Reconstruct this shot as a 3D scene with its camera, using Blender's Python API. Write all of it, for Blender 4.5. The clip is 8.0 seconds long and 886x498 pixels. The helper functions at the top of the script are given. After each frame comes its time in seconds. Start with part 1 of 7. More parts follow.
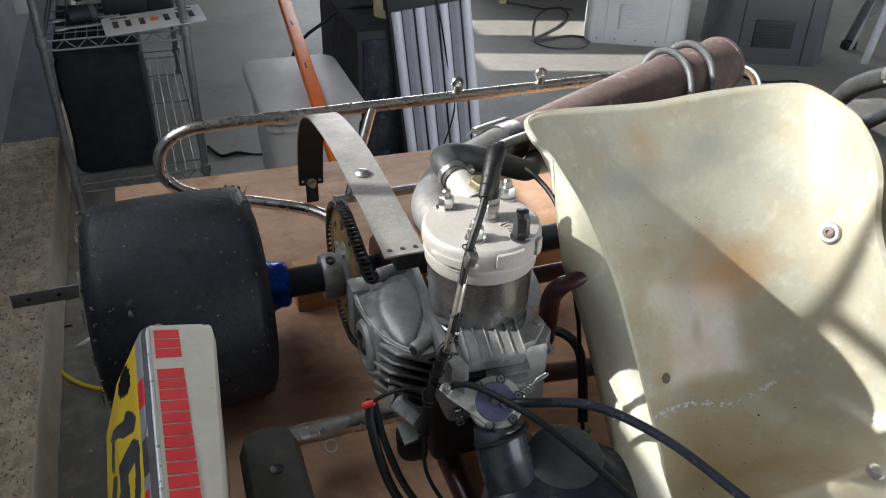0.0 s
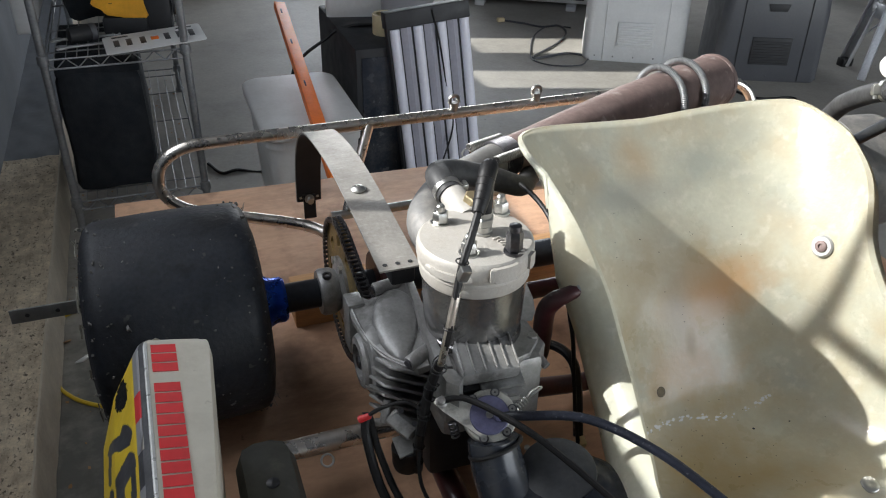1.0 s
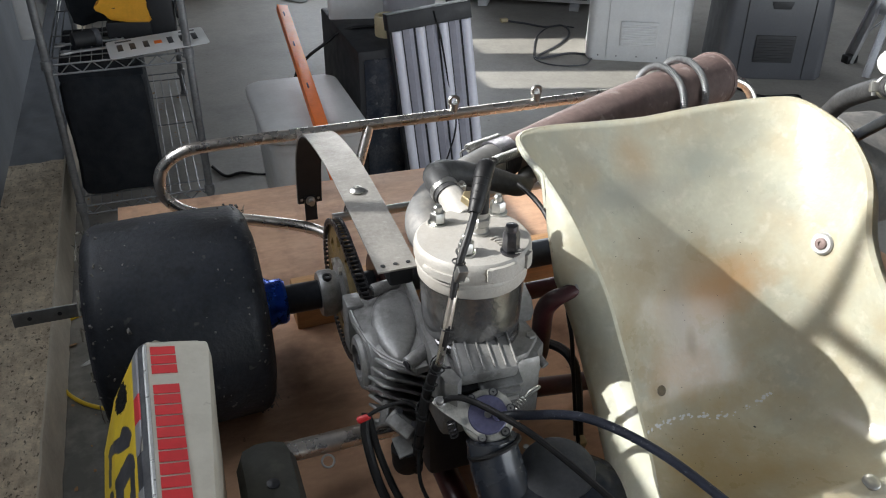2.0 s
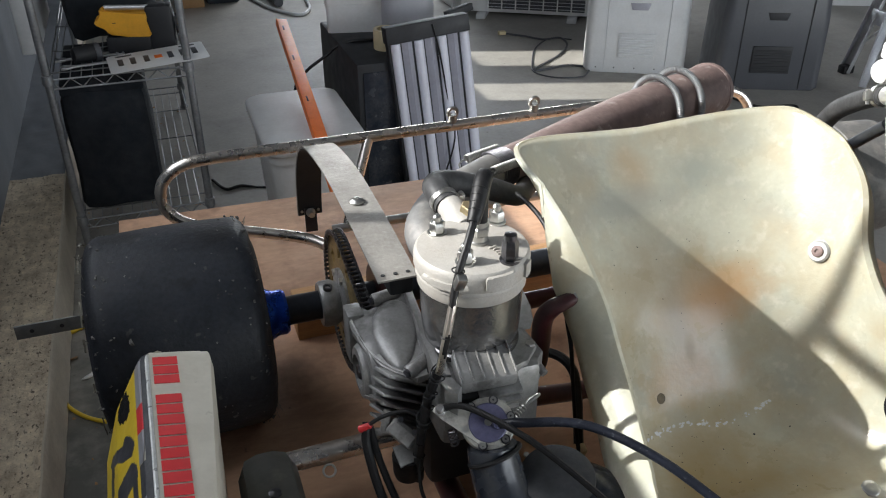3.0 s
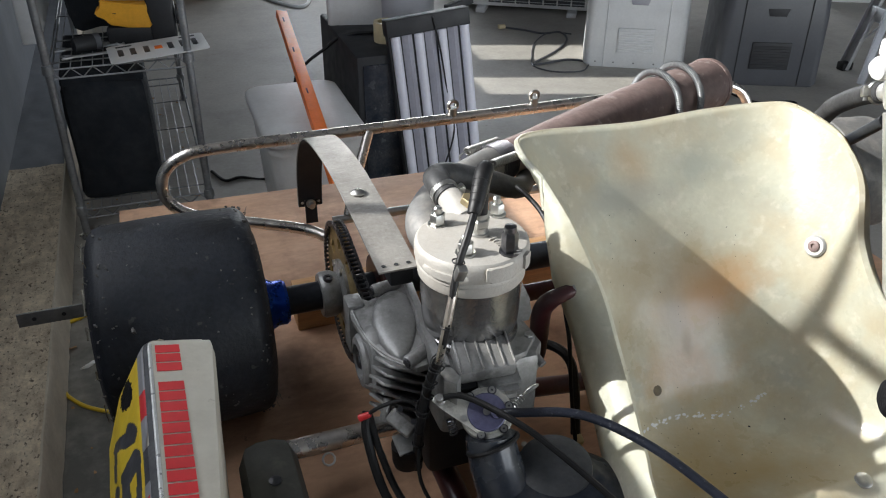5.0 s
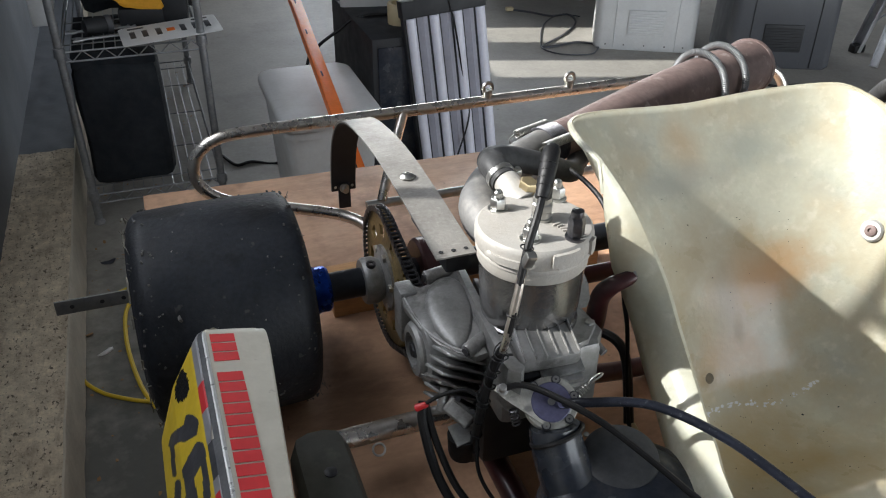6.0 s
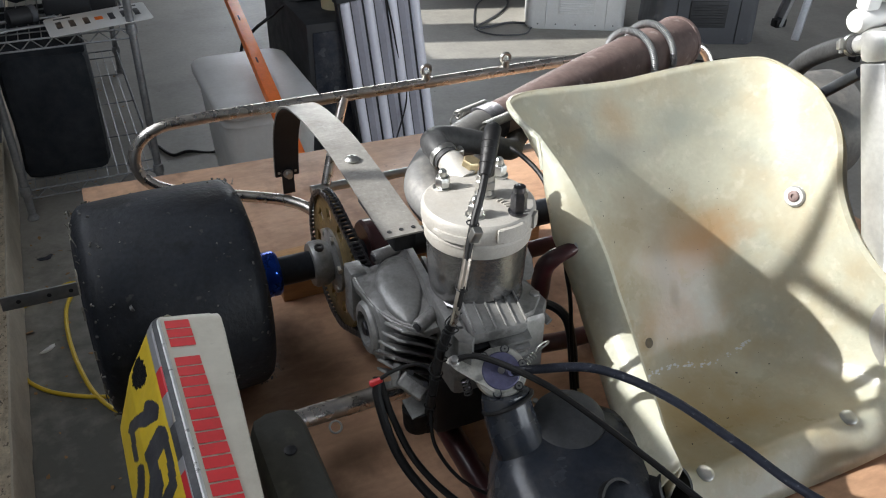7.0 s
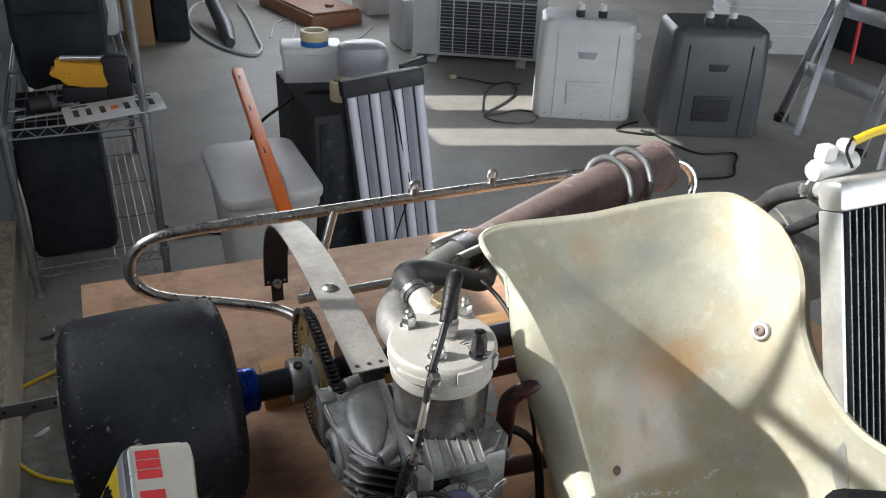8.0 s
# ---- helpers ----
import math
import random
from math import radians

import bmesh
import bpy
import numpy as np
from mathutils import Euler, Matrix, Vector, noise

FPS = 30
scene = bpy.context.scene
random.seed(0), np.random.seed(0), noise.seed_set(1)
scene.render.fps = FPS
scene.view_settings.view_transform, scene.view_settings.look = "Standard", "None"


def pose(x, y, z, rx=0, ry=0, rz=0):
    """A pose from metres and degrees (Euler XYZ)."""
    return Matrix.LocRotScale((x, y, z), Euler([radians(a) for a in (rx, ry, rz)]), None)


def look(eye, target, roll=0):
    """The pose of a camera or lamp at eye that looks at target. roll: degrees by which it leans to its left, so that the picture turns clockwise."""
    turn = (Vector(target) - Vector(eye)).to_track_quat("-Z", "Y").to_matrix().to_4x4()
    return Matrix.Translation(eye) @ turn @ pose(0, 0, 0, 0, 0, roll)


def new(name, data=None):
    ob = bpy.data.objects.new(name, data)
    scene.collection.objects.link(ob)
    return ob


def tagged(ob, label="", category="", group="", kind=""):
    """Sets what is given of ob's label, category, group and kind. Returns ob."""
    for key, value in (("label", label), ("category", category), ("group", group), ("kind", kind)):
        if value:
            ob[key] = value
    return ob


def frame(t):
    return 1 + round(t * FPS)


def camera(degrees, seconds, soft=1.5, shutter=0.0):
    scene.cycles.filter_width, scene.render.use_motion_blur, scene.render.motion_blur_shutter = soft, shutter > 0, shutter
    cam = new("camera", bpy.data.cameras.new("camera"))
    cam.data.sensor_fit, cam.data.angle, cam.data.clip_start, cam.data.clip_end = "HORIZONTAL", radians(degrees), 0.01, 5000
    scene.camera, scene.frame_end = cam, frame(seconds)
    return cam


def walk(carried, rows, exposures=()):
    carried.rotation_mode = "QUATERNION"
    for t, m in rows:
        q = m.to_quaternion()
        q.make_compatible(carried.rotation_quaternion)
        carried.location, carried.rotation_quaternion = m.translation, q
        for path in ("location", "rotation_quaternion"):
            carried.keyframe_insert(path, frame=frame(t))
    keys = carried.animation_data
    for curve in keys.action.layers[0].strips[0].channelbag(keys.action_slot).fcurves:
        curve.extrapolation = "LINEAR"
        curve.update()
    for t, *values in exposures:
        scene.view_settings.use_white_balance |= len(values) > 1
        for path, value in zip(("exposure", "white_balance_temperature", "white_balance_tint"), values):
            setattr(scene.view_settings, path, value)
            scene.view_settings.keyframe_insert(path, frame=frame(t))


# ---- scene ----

# ---- camera and its walk ----
cam = camera(56.0, 8.0, soft=1.1)
PATH = [
    (0, (-0.4506, -0.9315, 1.4280), (0.1327, 0.6517, 0.3550), 1.30),
    (0.5, (-0.4511, -0.9395, 1.4300), (0.1382, 0.6538, 0.3740), 1.40),
    (1, (-0.4475, -0.9422, 1.4310), (0.1408, 0.6624, 0.3920), 1.10),
    (2.5, (-0.4380, -0.9511, 1.4320), (0.1339, 0.6637, 0.3990), 0.10),
    (3, (-0.4418, -0.9555, 1.4330), (0.1370, 0.6692, 0.4220), 0.00),
    (3.5, (-0.4441, -0.9622, 1.4350), (0.1327, 0.6629, 0.4210), 0.10),
    (4, (-0.4415, -0.9647, 1.4360), (0.1361, 0.6592, 0.4210), 0.20),
    (5.5, (-0.4616, -0.9579, 1.4350), (0.1191, 0.6553, 0.4050), 0.80),
    (5.7, (-0.4780, -0.9390, 1.4330), (0.1010, 0.6730, 0.4000), 0.90),
    (6, (-0.5012, -0.9191, 1.4220), (0.0823, 0.6763, 0.3660), 0.60),
    (6.2, (-0.5150, -0.9220, 1.4300), (0.0730, 0.6550, 0.3510), 0.50),
    (6.5, (-0.5150, -0.9277, 1.4270), (0.0878, 0.6397, 0.3410), -0.40),
    (6.7, (-0.5210, -0.9380, 1.4360), (0.1340, 0.6060, 0.3460), 0.40),
    (7, (-0.5173, -0.9405, 1.4320), (0.1888, 0.5813, 0.3440), 0.90),
    (7.5, (-0.5148, -0.9430, 1.4360), (0.2026, 0.5737, 0.3470), 0.80),
    (7.7, (-0.5030, -0.9401, 1.4600), (0.2244, 0.5757, 0.3770), 0.90),
    (7.8, (-0.4940, -0.9460, 1.4850), (0.2250, 0.5820, 0.4150), 1.20),
    (8, (-0.4703, -0.9553, 1.5210), (0.2372, 0.6558, 0.5700), 2.00),
]
walk(cam, [(t, look(eye, target, roll)) for t, eye, target, roll in PATH])

# ---- world, sun, exposure ----
SUN_AZ, SUN_EL = radians(-18.0), radians(34.5)      # heading of the light over the floor, height of the sun
scene.view_settings.exposure = 0.75
world = bpy.data.worlds.new("sky")
scene.world = world
world.use_nodes = True
wn = world.node_tree.nodes
sky = wn.new("ShaderNodeTexSky")
sky.sky_type = 'NISHITA'
sky.sun_disc = False
sky.sun_elevation = SUN_EL
# the sun stands opposite to where its light heads
sky.sun_rotation = math.atan2(-math.cos(SUN_AZ), -math.sin(SUN_AZ))
wn["Background"].inputs["Strength"].default_value = 0.15
world.node_tree.links.new(sky.outputs[0], wn["Background"].inputs["Color"])
sun_dir = Vector((math.cos(SUN_AZ) * math.cos(SUN_EL), math.sin(SUN_AZ) * math.cos(SUN_EL), -math.sin(SUN_EL)))
sun = new("sun", bpy.data.lights.new("sun", "SUN"))
sun.data.energy, sun.data.angle, sun.data.color = 4.1, radians(0.6), (1.0, 0.985, 0.945)
sun.matrix_world = look((0, 0, 6), tuple(Vector((0, 0, 6)) + sun_dir))


def sky_lamp(name, at, target, w, h, watts):
    """Daylight in an opening of the walls."""
    la = bpy.data.lights.new(name, "AREA")
    la.shape, la.size, la.size_y, la.energy, la.color = "RECTANGLE", w, h, watts, (0.90, 0.93, 0.96)
    ob = new(name, la)
    ob.matrix_world = look(at, target)
    return ob


# ---- mesh helpers ----
ORIGIN = {}


def thing(name, m, label, category, group="", kind=""):
    """An Empty at the pose m (or at a place) that parents the parts of a thing."""
    if not isinstance(m, Matrix):
        m = Matrix.Translation(m)
    ob = new(name)
    ob.empty_display_size = 0.05
    ob.matrix_world = m
    ORIGIN[ob.name] = m
    return tagged(ob, label, category, group, kind)


def part(name, bm, material, parent, label="", local=False, smooth=True):
    """Links bm as one mesh under parent. bm is in world metres, or (local) in the parent thing's own frame."""
    m = ORIGIN.get(parent.name, Matrix.Identity(4)) if parent else Matrix.Identity(4)
    if parent and not local:
        bm.transform(m.inverted())
    bmesh.ops.recalc_face_normals(bm, faces=bm.faces)
    me = bpy.data.meshes.new(name)
    bm.to_mesh(me)
    bm.free()
    for mm in material if isinstance(material, (list, tuple)) else (material,):
        me.materials.append(mm)
    if smooth:
        me.shade_smooth()
        me.set_sharp_from_angle(angle=radians(35))
    ob = new(name, me)
    if parent:
        ob.parent = parent
        ORIGIN[ob.name] = m
    if label:
        ob["label"] = label
    return ob


def solo(name, bm, material, label, category, kind="", group="", smooth=True):
    """A thing or a piece of the setting that is one mesh."""
    ob = part(name, bm, material, None, "", True, smooth)
    return tagged(ob, label, category, group, kind)


def B():
    return bmesh.new()


def box(bm, c, s, bevel=0.0, m=None, seg=2):
    """A box with middle c and sizes s."""
    g = bmesh.ops.create_cube(bm, size=1.0)
    vs = g["verts"]
    bmesh.ops.scale(bm, vec=s, verts=vs)
    if bevel > 0:
        es = list({e for v in vs for e in v.link_edges})
        r = bmesh.ops.bevel(bm, geom=es, offset=bevel, segments=seg, affect='EDGES', profile=0.5, clamp_overlap=True)
        vs = list({v for f in r["faces"] for v in f.verts} | {v for v in vs if v.is_valid})
    t = Matrix.Translation(c)
    bmesh.ops.transform(bm, matrix=(m @ t) if m else t, verts=vs)
    return bm


def span(bm, lo, hi, bevel=0.0, m=None):
    """A box from corner to corner."""
    return box(bm, [(a + b) / 2 for a, b in zip(lo, hi)], [abs(b - a) for a, b in zip(lo, hi)], bevel, m)


def frame_of(a, b):
    """A pose at a whose z looks to b."""
    d = Vector(b) - Vector(a)
    return Matrix.Translation(a) @ d.to_track_quat("Z", "Y").to_matrix().to_4x4()


def lathe(bm, prof, m, n=24, cap=True):
    """Turns the profile [(radius, height)] round the z of m."""
    rings = []
    for r, h in prof:
        rings.append([bm.verts.new(m @ Vector((r * math.cos(2 * math.pi * i / n), r * math.sin(2 * math.pi * i / n), h))) for i in range(n)])
    for a, b in zip(rings, rings[1:]):
        for i in range(n):
            j = (i + 1) % n
            bm.faces.new((a[i], a[j], b[j], b[i]))
    if cap:
        bm.faces.new(rings[0][::-1])
        bm.faces.new(rings[-1])
    return bm


def rod(bm, a, b, r, r2=None, n=16, bev=0.0):
    L = (Vector(b) - Vector(a)).length
    r2 = r if r2 is None else r2
    prof = [(r, 0), (r2, L)] if bev <= 0 else [(r - bev, 0), (r, bev), (r2, L - bev), (r2 - bev, L)]
    return lathe(bm, prof, frame_of(a, b), n)


def smooth_line(pts, k=8, closed=False):
    """A Catmull-Rom line through the points."""
    P = [Vector(p) for p in pts]
    out = []
    n = len(P)
    for i in range(n if closed else n - 1):
        p0 = P[i - 1] if (i > 0 or closed) else P[0] * 2 - P[1]
        p1, p2 = P[i], P[(i + 1) % n]
        p3 = P[(i + 2) % n] if (i + 2 < n or closed) else P[-1] * 2 - P[-2]
        for j in range(k):
            t = j / k
            out.append(0.5 * ((2 * p1) + (p2 - p0) * t + (2 * p0 - 5 * p1 + 4 * p2 - p3) * t * t + (3 * p1 - p0 - 3 * p2 + p3) * t ** 3))
    if not closed:
        out.append(P[-1].copy())
    return out


def tube(bm, pts, r, n=10, k=8, radii=None, raw=False, flat=1.0, closed=False):
    """A tube along a smooth line through pts; radii: a radius for each of pts."""
    line = [Vector(p) for p in pts] if raw else smooth_line(pts, k, closed)
    rad = []
    for i in range(len(line)):
        if radii:
            f = i / (len(line) - 1) * (len(radii) - 1)
            a = min(int(f), len(radii) - 2)
            rad.append(radii[a] + (radii[a + 1] - radii[a]) * (f - a))
        else:
            rad.append(r)
    up = None
    rings = []
    m = len(line)
    for i, p in enumerate(line):
        d = (line[(i + 1) % m] - line[i - 1]) if closed else (line[min(i + 1, m - 1)] - line[max(i - 1, 0)])
        d.normalize()
        if up is None:
            up = d.orthogonal().normalized()
        up = (up - d * up.dot(d)).normalized()
        side = d.cross(up)
        rings.append([bm.verts.new(p + (up * math.cos(2 * math.pi * j / n) * flat + side * math.sin(2 * math.pi * j / n)) * rad[i]) for j in range(n)])
    pairs = list(zip(rings, rings[1:])) + ([(rings[-1], rings[0])] if closed else [])
    for a, b in pairs:
        for j in range(n):
            q = (j + 1) % n
            bm.faces.new((a[j], a[q], b[q], b[j]))
    if not closed:
        bm.faces.new(rings[0][::-1])
        bm.faces.new(rings[-1])
    return bm


def coil(bm, a, b, r, wire, turns, n=6):
    """A coil spring from a to b."""
    m = frame_of(a, b)
    L = (Vector(b) - Vector(a)).length
    k = int(turns * 10)
    pts = [m @ Vector((r * math.cos(2 * math.pi * turns * i / k), r * math.sin(2 * math.pi * turns * i / k), L * i / k)) for i in range(k + 1)]
    return tube(bm, pts, wire, n, raw=True)


def prism(bm, poly, depth, m, bevel=0.0):
    """A flat outline [(x, y)] of m, given thickness along m's z."""
    lo = [bm.verts.new(m @ Vector((x, y, 0))) for x, y in poly]
    hi = [bm.verts.new(m @ Vector((x, y, depth))) for x, y in poly]
    n = len(poly)
    fs = [bm.faces.new(lo[::-1]), bm.faces.new(hi)]
    for i in range(n):
        fs.append(bm.faces.new((lo[i], lo[(i + 1) % n], hi[(i + 1) % n], hi[i])))
    if bevel > 0:
        es = list({e for e in fs[1].edges} | {e for e in fs[0].edges})
        bmesh.ops.bevel(bm, geom=es, offset=bevel, segments=2, affect='EDGES', profile=0.5, clamp_overlap=True)
    return bm


def ring(bm, m, R, r, n=24, k=8):
    """A torus round the z of m."""
    pts = [m @ Vector((R * math.cos(2 * math.pi * i / n), R * math.sin(2 * math.pi * i / n), 0)) for i in range(n)]
    return tube(bm, pts, r, k, raw=True, closed=True)


def hexnut(bm, m, r, h, chamfer=0.15):
    return lathe(bm, [(r * (1 - chamfer), 0), (r, h * 0.12), (r, h * 0.85), (r * (1 - chamfer), h)], m, 6)


def sheet(bm, f, nu, nv):
    """A grid of faces through f(u, v), u and v from 0 to 1."""
    g = [[bm.verts.new(f(i / nu, j / nv)) for j in range(nv + 1)] for i in range(nu + 1)]
    for i in range(nu):
        for j in range(nv):
            bm.faces.new((g[i][j], g[i + 1][j], g[i + 1][j + 1], g[i][j + 1]))
    return bm


def lerp(xs, ys, x):
    """Smooth interpolation through the stations xs, ys."""
    i = 0
    while i < len(xs) - 2 and x > xs[i + 1]:
        i += 1
    t = max(0.0, min(1.0, (x - xs[i]) / (xs[i + 1] - xs[i])))

    def slope(j):
        if j == 0:
            return (ys[1] - ys[0]) / (xs[1] - xs[0])
        if j == len(xs) - 1:
            return (ys[-1] - ys[-2]) / (xs[-1] - xs[-2])
        return (ys[j + 1] - ys[j - 1]) / (xs[j + 1] - xs[j - 1])
    h = xs[i + 1] - xs[i]
    a, b = slope(i) * h, slope(i + 1) * h
    return ys[i] * (2 * t ** 3 - 3 * t * t + 1) + a * (t ** 3 - 2 * t * t + t) + ys[i + 1] * (3 * t * t - 2 * t ** 3) + b * (t ** 3 - t * t)


# ---- materials ----
def mat(name, col, rough=0.5, metal=0.0, var=0.12, scale=6.0, fine=90.0, bump=0.05, spec=0.5, stain=None, stain_amount=0.0, stain_scale=4.0,
        coat=0.0, trans=0.0, stretch=(1, 1, 1), rvar=0.15, island=0.0):
    """A surface: colour with broad and fine variation, optional stains of another colour, rough patches, fine relief."""
    ma = bpy.data.materials.new(name)
    ma.use_nodes = True
    nt = ma.node_tree
    N, L = nt.nodes, nt.links
    p = N["Principled BSDF"]
    tc = N.new("ShaderNodeTexCoord")
    mp = N.new("ShaderNodeMapping")
    mp.inputs["Scale"].default_value = stretch
    L.new(tc.outputs["Object"], mp.inputs["Vector"])

    def tex(sc, detail=4.0, rg=0.55):
        t = N.new("ShaderNodeTexNoise")
        t.inputs["Scale"].default_value = sc
        t.inputs["Detail"].default_value = detail
        t.inputs["Roughness"].default_value = rg
        L.new(mp.outputs[0], t.inputs["Vector"])
        return t.outputs["Fac"]

    def ramp(src, a, b, lo, hi):
        r = N.new("ShaderNodeMapRange")
        r.inputs["From Min"].default_value, r.inputs["From Max"].default_value = a, b
        r.inputs["To Min"].default_value, r.inputs["To Max"].default_value = lo, hi
        L.new(src, r.inputs["Value"])
        return r.outputs[0]

    def mul(a, b):
        r = N.new("ShaderNodeMath")
        r.operation = "MULTIPLY"
        L.new(a, r.inputs[0])
        L.new(b, r.inputs[1])
        return r.outputs[0]
    broad, grain = tex(scale), tex(fine, 3.0)
    value = mul(ramp(broad, 0.3, 0.7, 1 - var, 1 + var), ramp(grain, 0.3, 0.7, 1 - var * 0.6, 1 + var * 0.6))
    if island > 0:
        oi = N.new("ShaderNodeObjectInfo")
        value = mul(value, ramp(oi.outputs["Random"], 0, 1, 1 - island, 1 + island))
    mixc = N.new("ShaderNodeMix")
    mixc.data_type, mixc.blend_type = "RGBA", "MULTIPLY"
    mixc.inputs["Factor"].default_value = 1.0
    mixc.inputs["A"].default_value = (*col, 1)
    L.new(value, mixc.inputs["B"])
    out = mixc.outputs["Result"]
    if stain is not None:
        sm = N.new("ShaderNodeMix")
        sm.data_type = "RGBA"
        L.new(mul(ramp(tex(stain_scale, 8.0, 0.65), 0.5 - 0.12, 0.5 + 0.16, 0, stain_amount), ramp(tex(stain_scale * 9, 5.0, 0.7), 0.3, 0.6, 0.25, 1)), sm.inputs["Factor"])
        L.new(out, sm.inputs["A"])
        sm.inputs["B"].default_value = (*stain, 1)
        out = sm.outputs["Result"]
    L.new(out, p.inputs["Base Color"])
    L.new(ramp(tex(scale * 2.3, 5.0), 0.3, 0.7, max(0.02, rough * (1 - rvar)), min(1.0, rough * (1 + rvar))), p.inputs["Roughness"])
    p.inputs["Metallic"].default_value = metal
    p.inputs["Specular IOR Level"].default_value = spec
    p.inputs["Coat Weight"].default_value = coat
    p.inputs["Coat Roughness"].default_value = 0.12
    p.inputs["Transmission Weight"].default_value = trans
    if bump > 0:
        bp = N.new("ShaderNodeBump")
        bp.inputs["Strength"].default_value = bump
        bp.inputs["Distance"].default_value = 0.004
        L.new(grain, bp.inputs["Height"])
        L.new(bp.outputs[0], p.inputs["Normal"])
    return ma


def more_stain(ma, col, amount, scale, lo, hi, at=(0, 0, 0), stretch=(1, 1, 1), detail=6.0):
    """Lays another stain over a surface's colour, with an outline of its own."""
    nt = ma.node_tree
    N, L = nt.nodes, nt.links
    base = N["Principled BSDF"].inputs["Base Color"]
    src = base.links[0].from_socket
    tc, mp, tx, mr, mx = (N.new("ShaderNode" + k) for k in ("TexCoord", "Mapping", "TexNoise", "MapRange", "Mix"))
    mp.inputs["Location"].default_value, mp.inputs["Scale"].default_value = at, stretch
    tx.inputs["Scale"].default_value, tx.inputs["Detail"].default_value, tx.inputs["Roughness"].default_value = scale, detail, 0.6
    mr.inputs["From Min"].default_value, mr.inputs["From Max"].default_value, mr.inputs["To Max"].default_value = lo, hi, amount
    mx.data_type = "RGBA"
    L.new(tc.outputs["Object"], mp.inputs["Vector"])
    L.new(mp.outputs[0], tx.inputs["Vector"])
    L.new(tx.outputs["Fac"], mr.inputs["Value"])
    L.new(mr.outputs[0], mx.inputs["Factor"])
    L.new(src, mx.inputs["A"])
    mx.inputs["B"].default_value = (*col, 1)
    L.new(mx.outputs["Result"], base)


def stain_or_shade_spot(ma, col, amount, at, size, edge=0.5):
    """One spot round a place, a stain or painted shade or light, its outline broken up by noise."""
    nt = ma.node_tree
    N, L = nt.nodes, nt.links
    base = N["Principled BSDF"].inputs["Base Color"]
    src = base.links[0].from_socket
    tc, mp, le, tx, ad, mr, mx = (N.new("ShaderNode" + k) for k in ("TexCoord", "Mapping", "VectorMath", "TexNoise", "Math", "MapRange", "Mix"))
    inv = [1 / s for s in size]
    mp.inputs["Scale"].default_value = inv
    mp.inputs["Location"].default_value = [-a * k for a, k in zip(at, inv)]
    le.operation = "LENGTH"
    tx.inputs["Scale"].default_value, tx.inputs["Detail"].default_value, tx.inputs["Roughness"].default_value = 16.0, 6.0, 0.6
    ad.operation = "MULTIPLY_ADD"
    ad.inputs[1].default_value = 1.6
    mr.inputs["From Min"].default_value, mr.inputs["From Max"].default_value = 1.8, 1.8 - edge
    mr.inputs["To Max"].default_value = amount
    mx.data_type = "RGBA"
    L.new(tc.outputs["Object"], mp.inputs["Vector"])
    L.new(tc.outputs["Object"], tx.inputs["Vector"])
    L.new(mp.outputs[0], le.inputs[0])
    L.new(tx.outputs["Fac"], ad.inputs[0])
    L.new(le.outputs["Value"], ad.inputs[2])
    L.new(ad.outputs[0], mr.inputs["Value"])
    L.new(mr.outputs[0], mx.inputs["Factor"])
    L.new(src, mx.inputs["A"])
    mx.inputs["B"].default_value = (*col, 1)
    L.new(mx.outputs["Result"], base)


M_concrete = mat("concrete_floor", (0.365, 0.348, 0.312), 0.55, var=0.12, scale=1.6, fine=60, bump=0.1, stain=(0.15, 0.145, 0.135), stain_amount=0.45, stain_scale=1.7)
M_wall = mat("painted_wall", (0.20, 0.215, 0.24), 0.8, var=0.07, scale=2, fine=60, bump=0.05, stain=(0.14, 0.14, 0.14), stain_amount=0.4, stain_scale=3)
M_curb_top = mat("dirty_concrete", (0.78, 0.68, 0.52), 0.95, var=0.15, scale=20, fine=150, bump=0.5, stain=(0.26, 0.17, 0.10), stain_amount=0.55, stain_scale=24)
M_curb_face = mat("chipped_white_paint", (0.66, 0.60, 0.49), 0.85, var=0.08, scale=9, fine=80, bump=0.25, stain=(0.30, 0.24, 0.18), stain_amount=0.35, stain_scale=12)
M_ply = mat("worn_plywood", (0.62, 0.375, 0.235), 0.6, var=0.14, scale=3, fine=45, bump=0.10, stretch=(1, 2.2, 1), stain=(0.20, 0.105, 0.065), stain_amount=0.65, stain_scale=2.2)
M_wood = mat("pine_board", (0.52, 0.29, 0.13), 0.6, var=0.16, scale=10, fine=60, bump=0.1, stretch=(1, 9, 9))
M_tyre = mat("worn_slick_rubber", (0.0115, 0.0140, 0.0195), 0.55, var=0.45, scale=9, fine=170, bump=0.22, spec=0.32, stain=(0.045, 0.045, 0.046), stain_amount=0.35, stain_scale=22)
M_crumb = mat("grey_rubber_crumb", (0.12, 0.115, 0.11), 0.8, var=0.6, scale=60, fine=200, bump=0.0)
M_fray = mat("frayed_pale_rubber", (0.20, 0.185, 0.15), 0.85, var=0.5, scale=40, fine=200, bump=0.0)
M_rubber = mat("black_rubber", (0.010, 0.010, 0.011), 0.5, var=0.3, scale=30, fine=200, bump=0.12, spec=0.35)
M_plastic_black = mat("black_plastic", (0.018, 0.023, 0.034), 0.25, var=0.25, scale=12, fine=150, bump=0.06, stain=(0.11, 0.112, 0.115), stain_amount=0.5, stain_scale=14)
M_chrome = mat("dull_chrome", (0.68, 0.64, 0.59), 0.30, 1.0, var=0.08, scale=18, fine=150, bump=0.03, rvar=0.5, stain=(0.30, 0.24, 0.19), stain_amount=0.4, stain_scale=18)
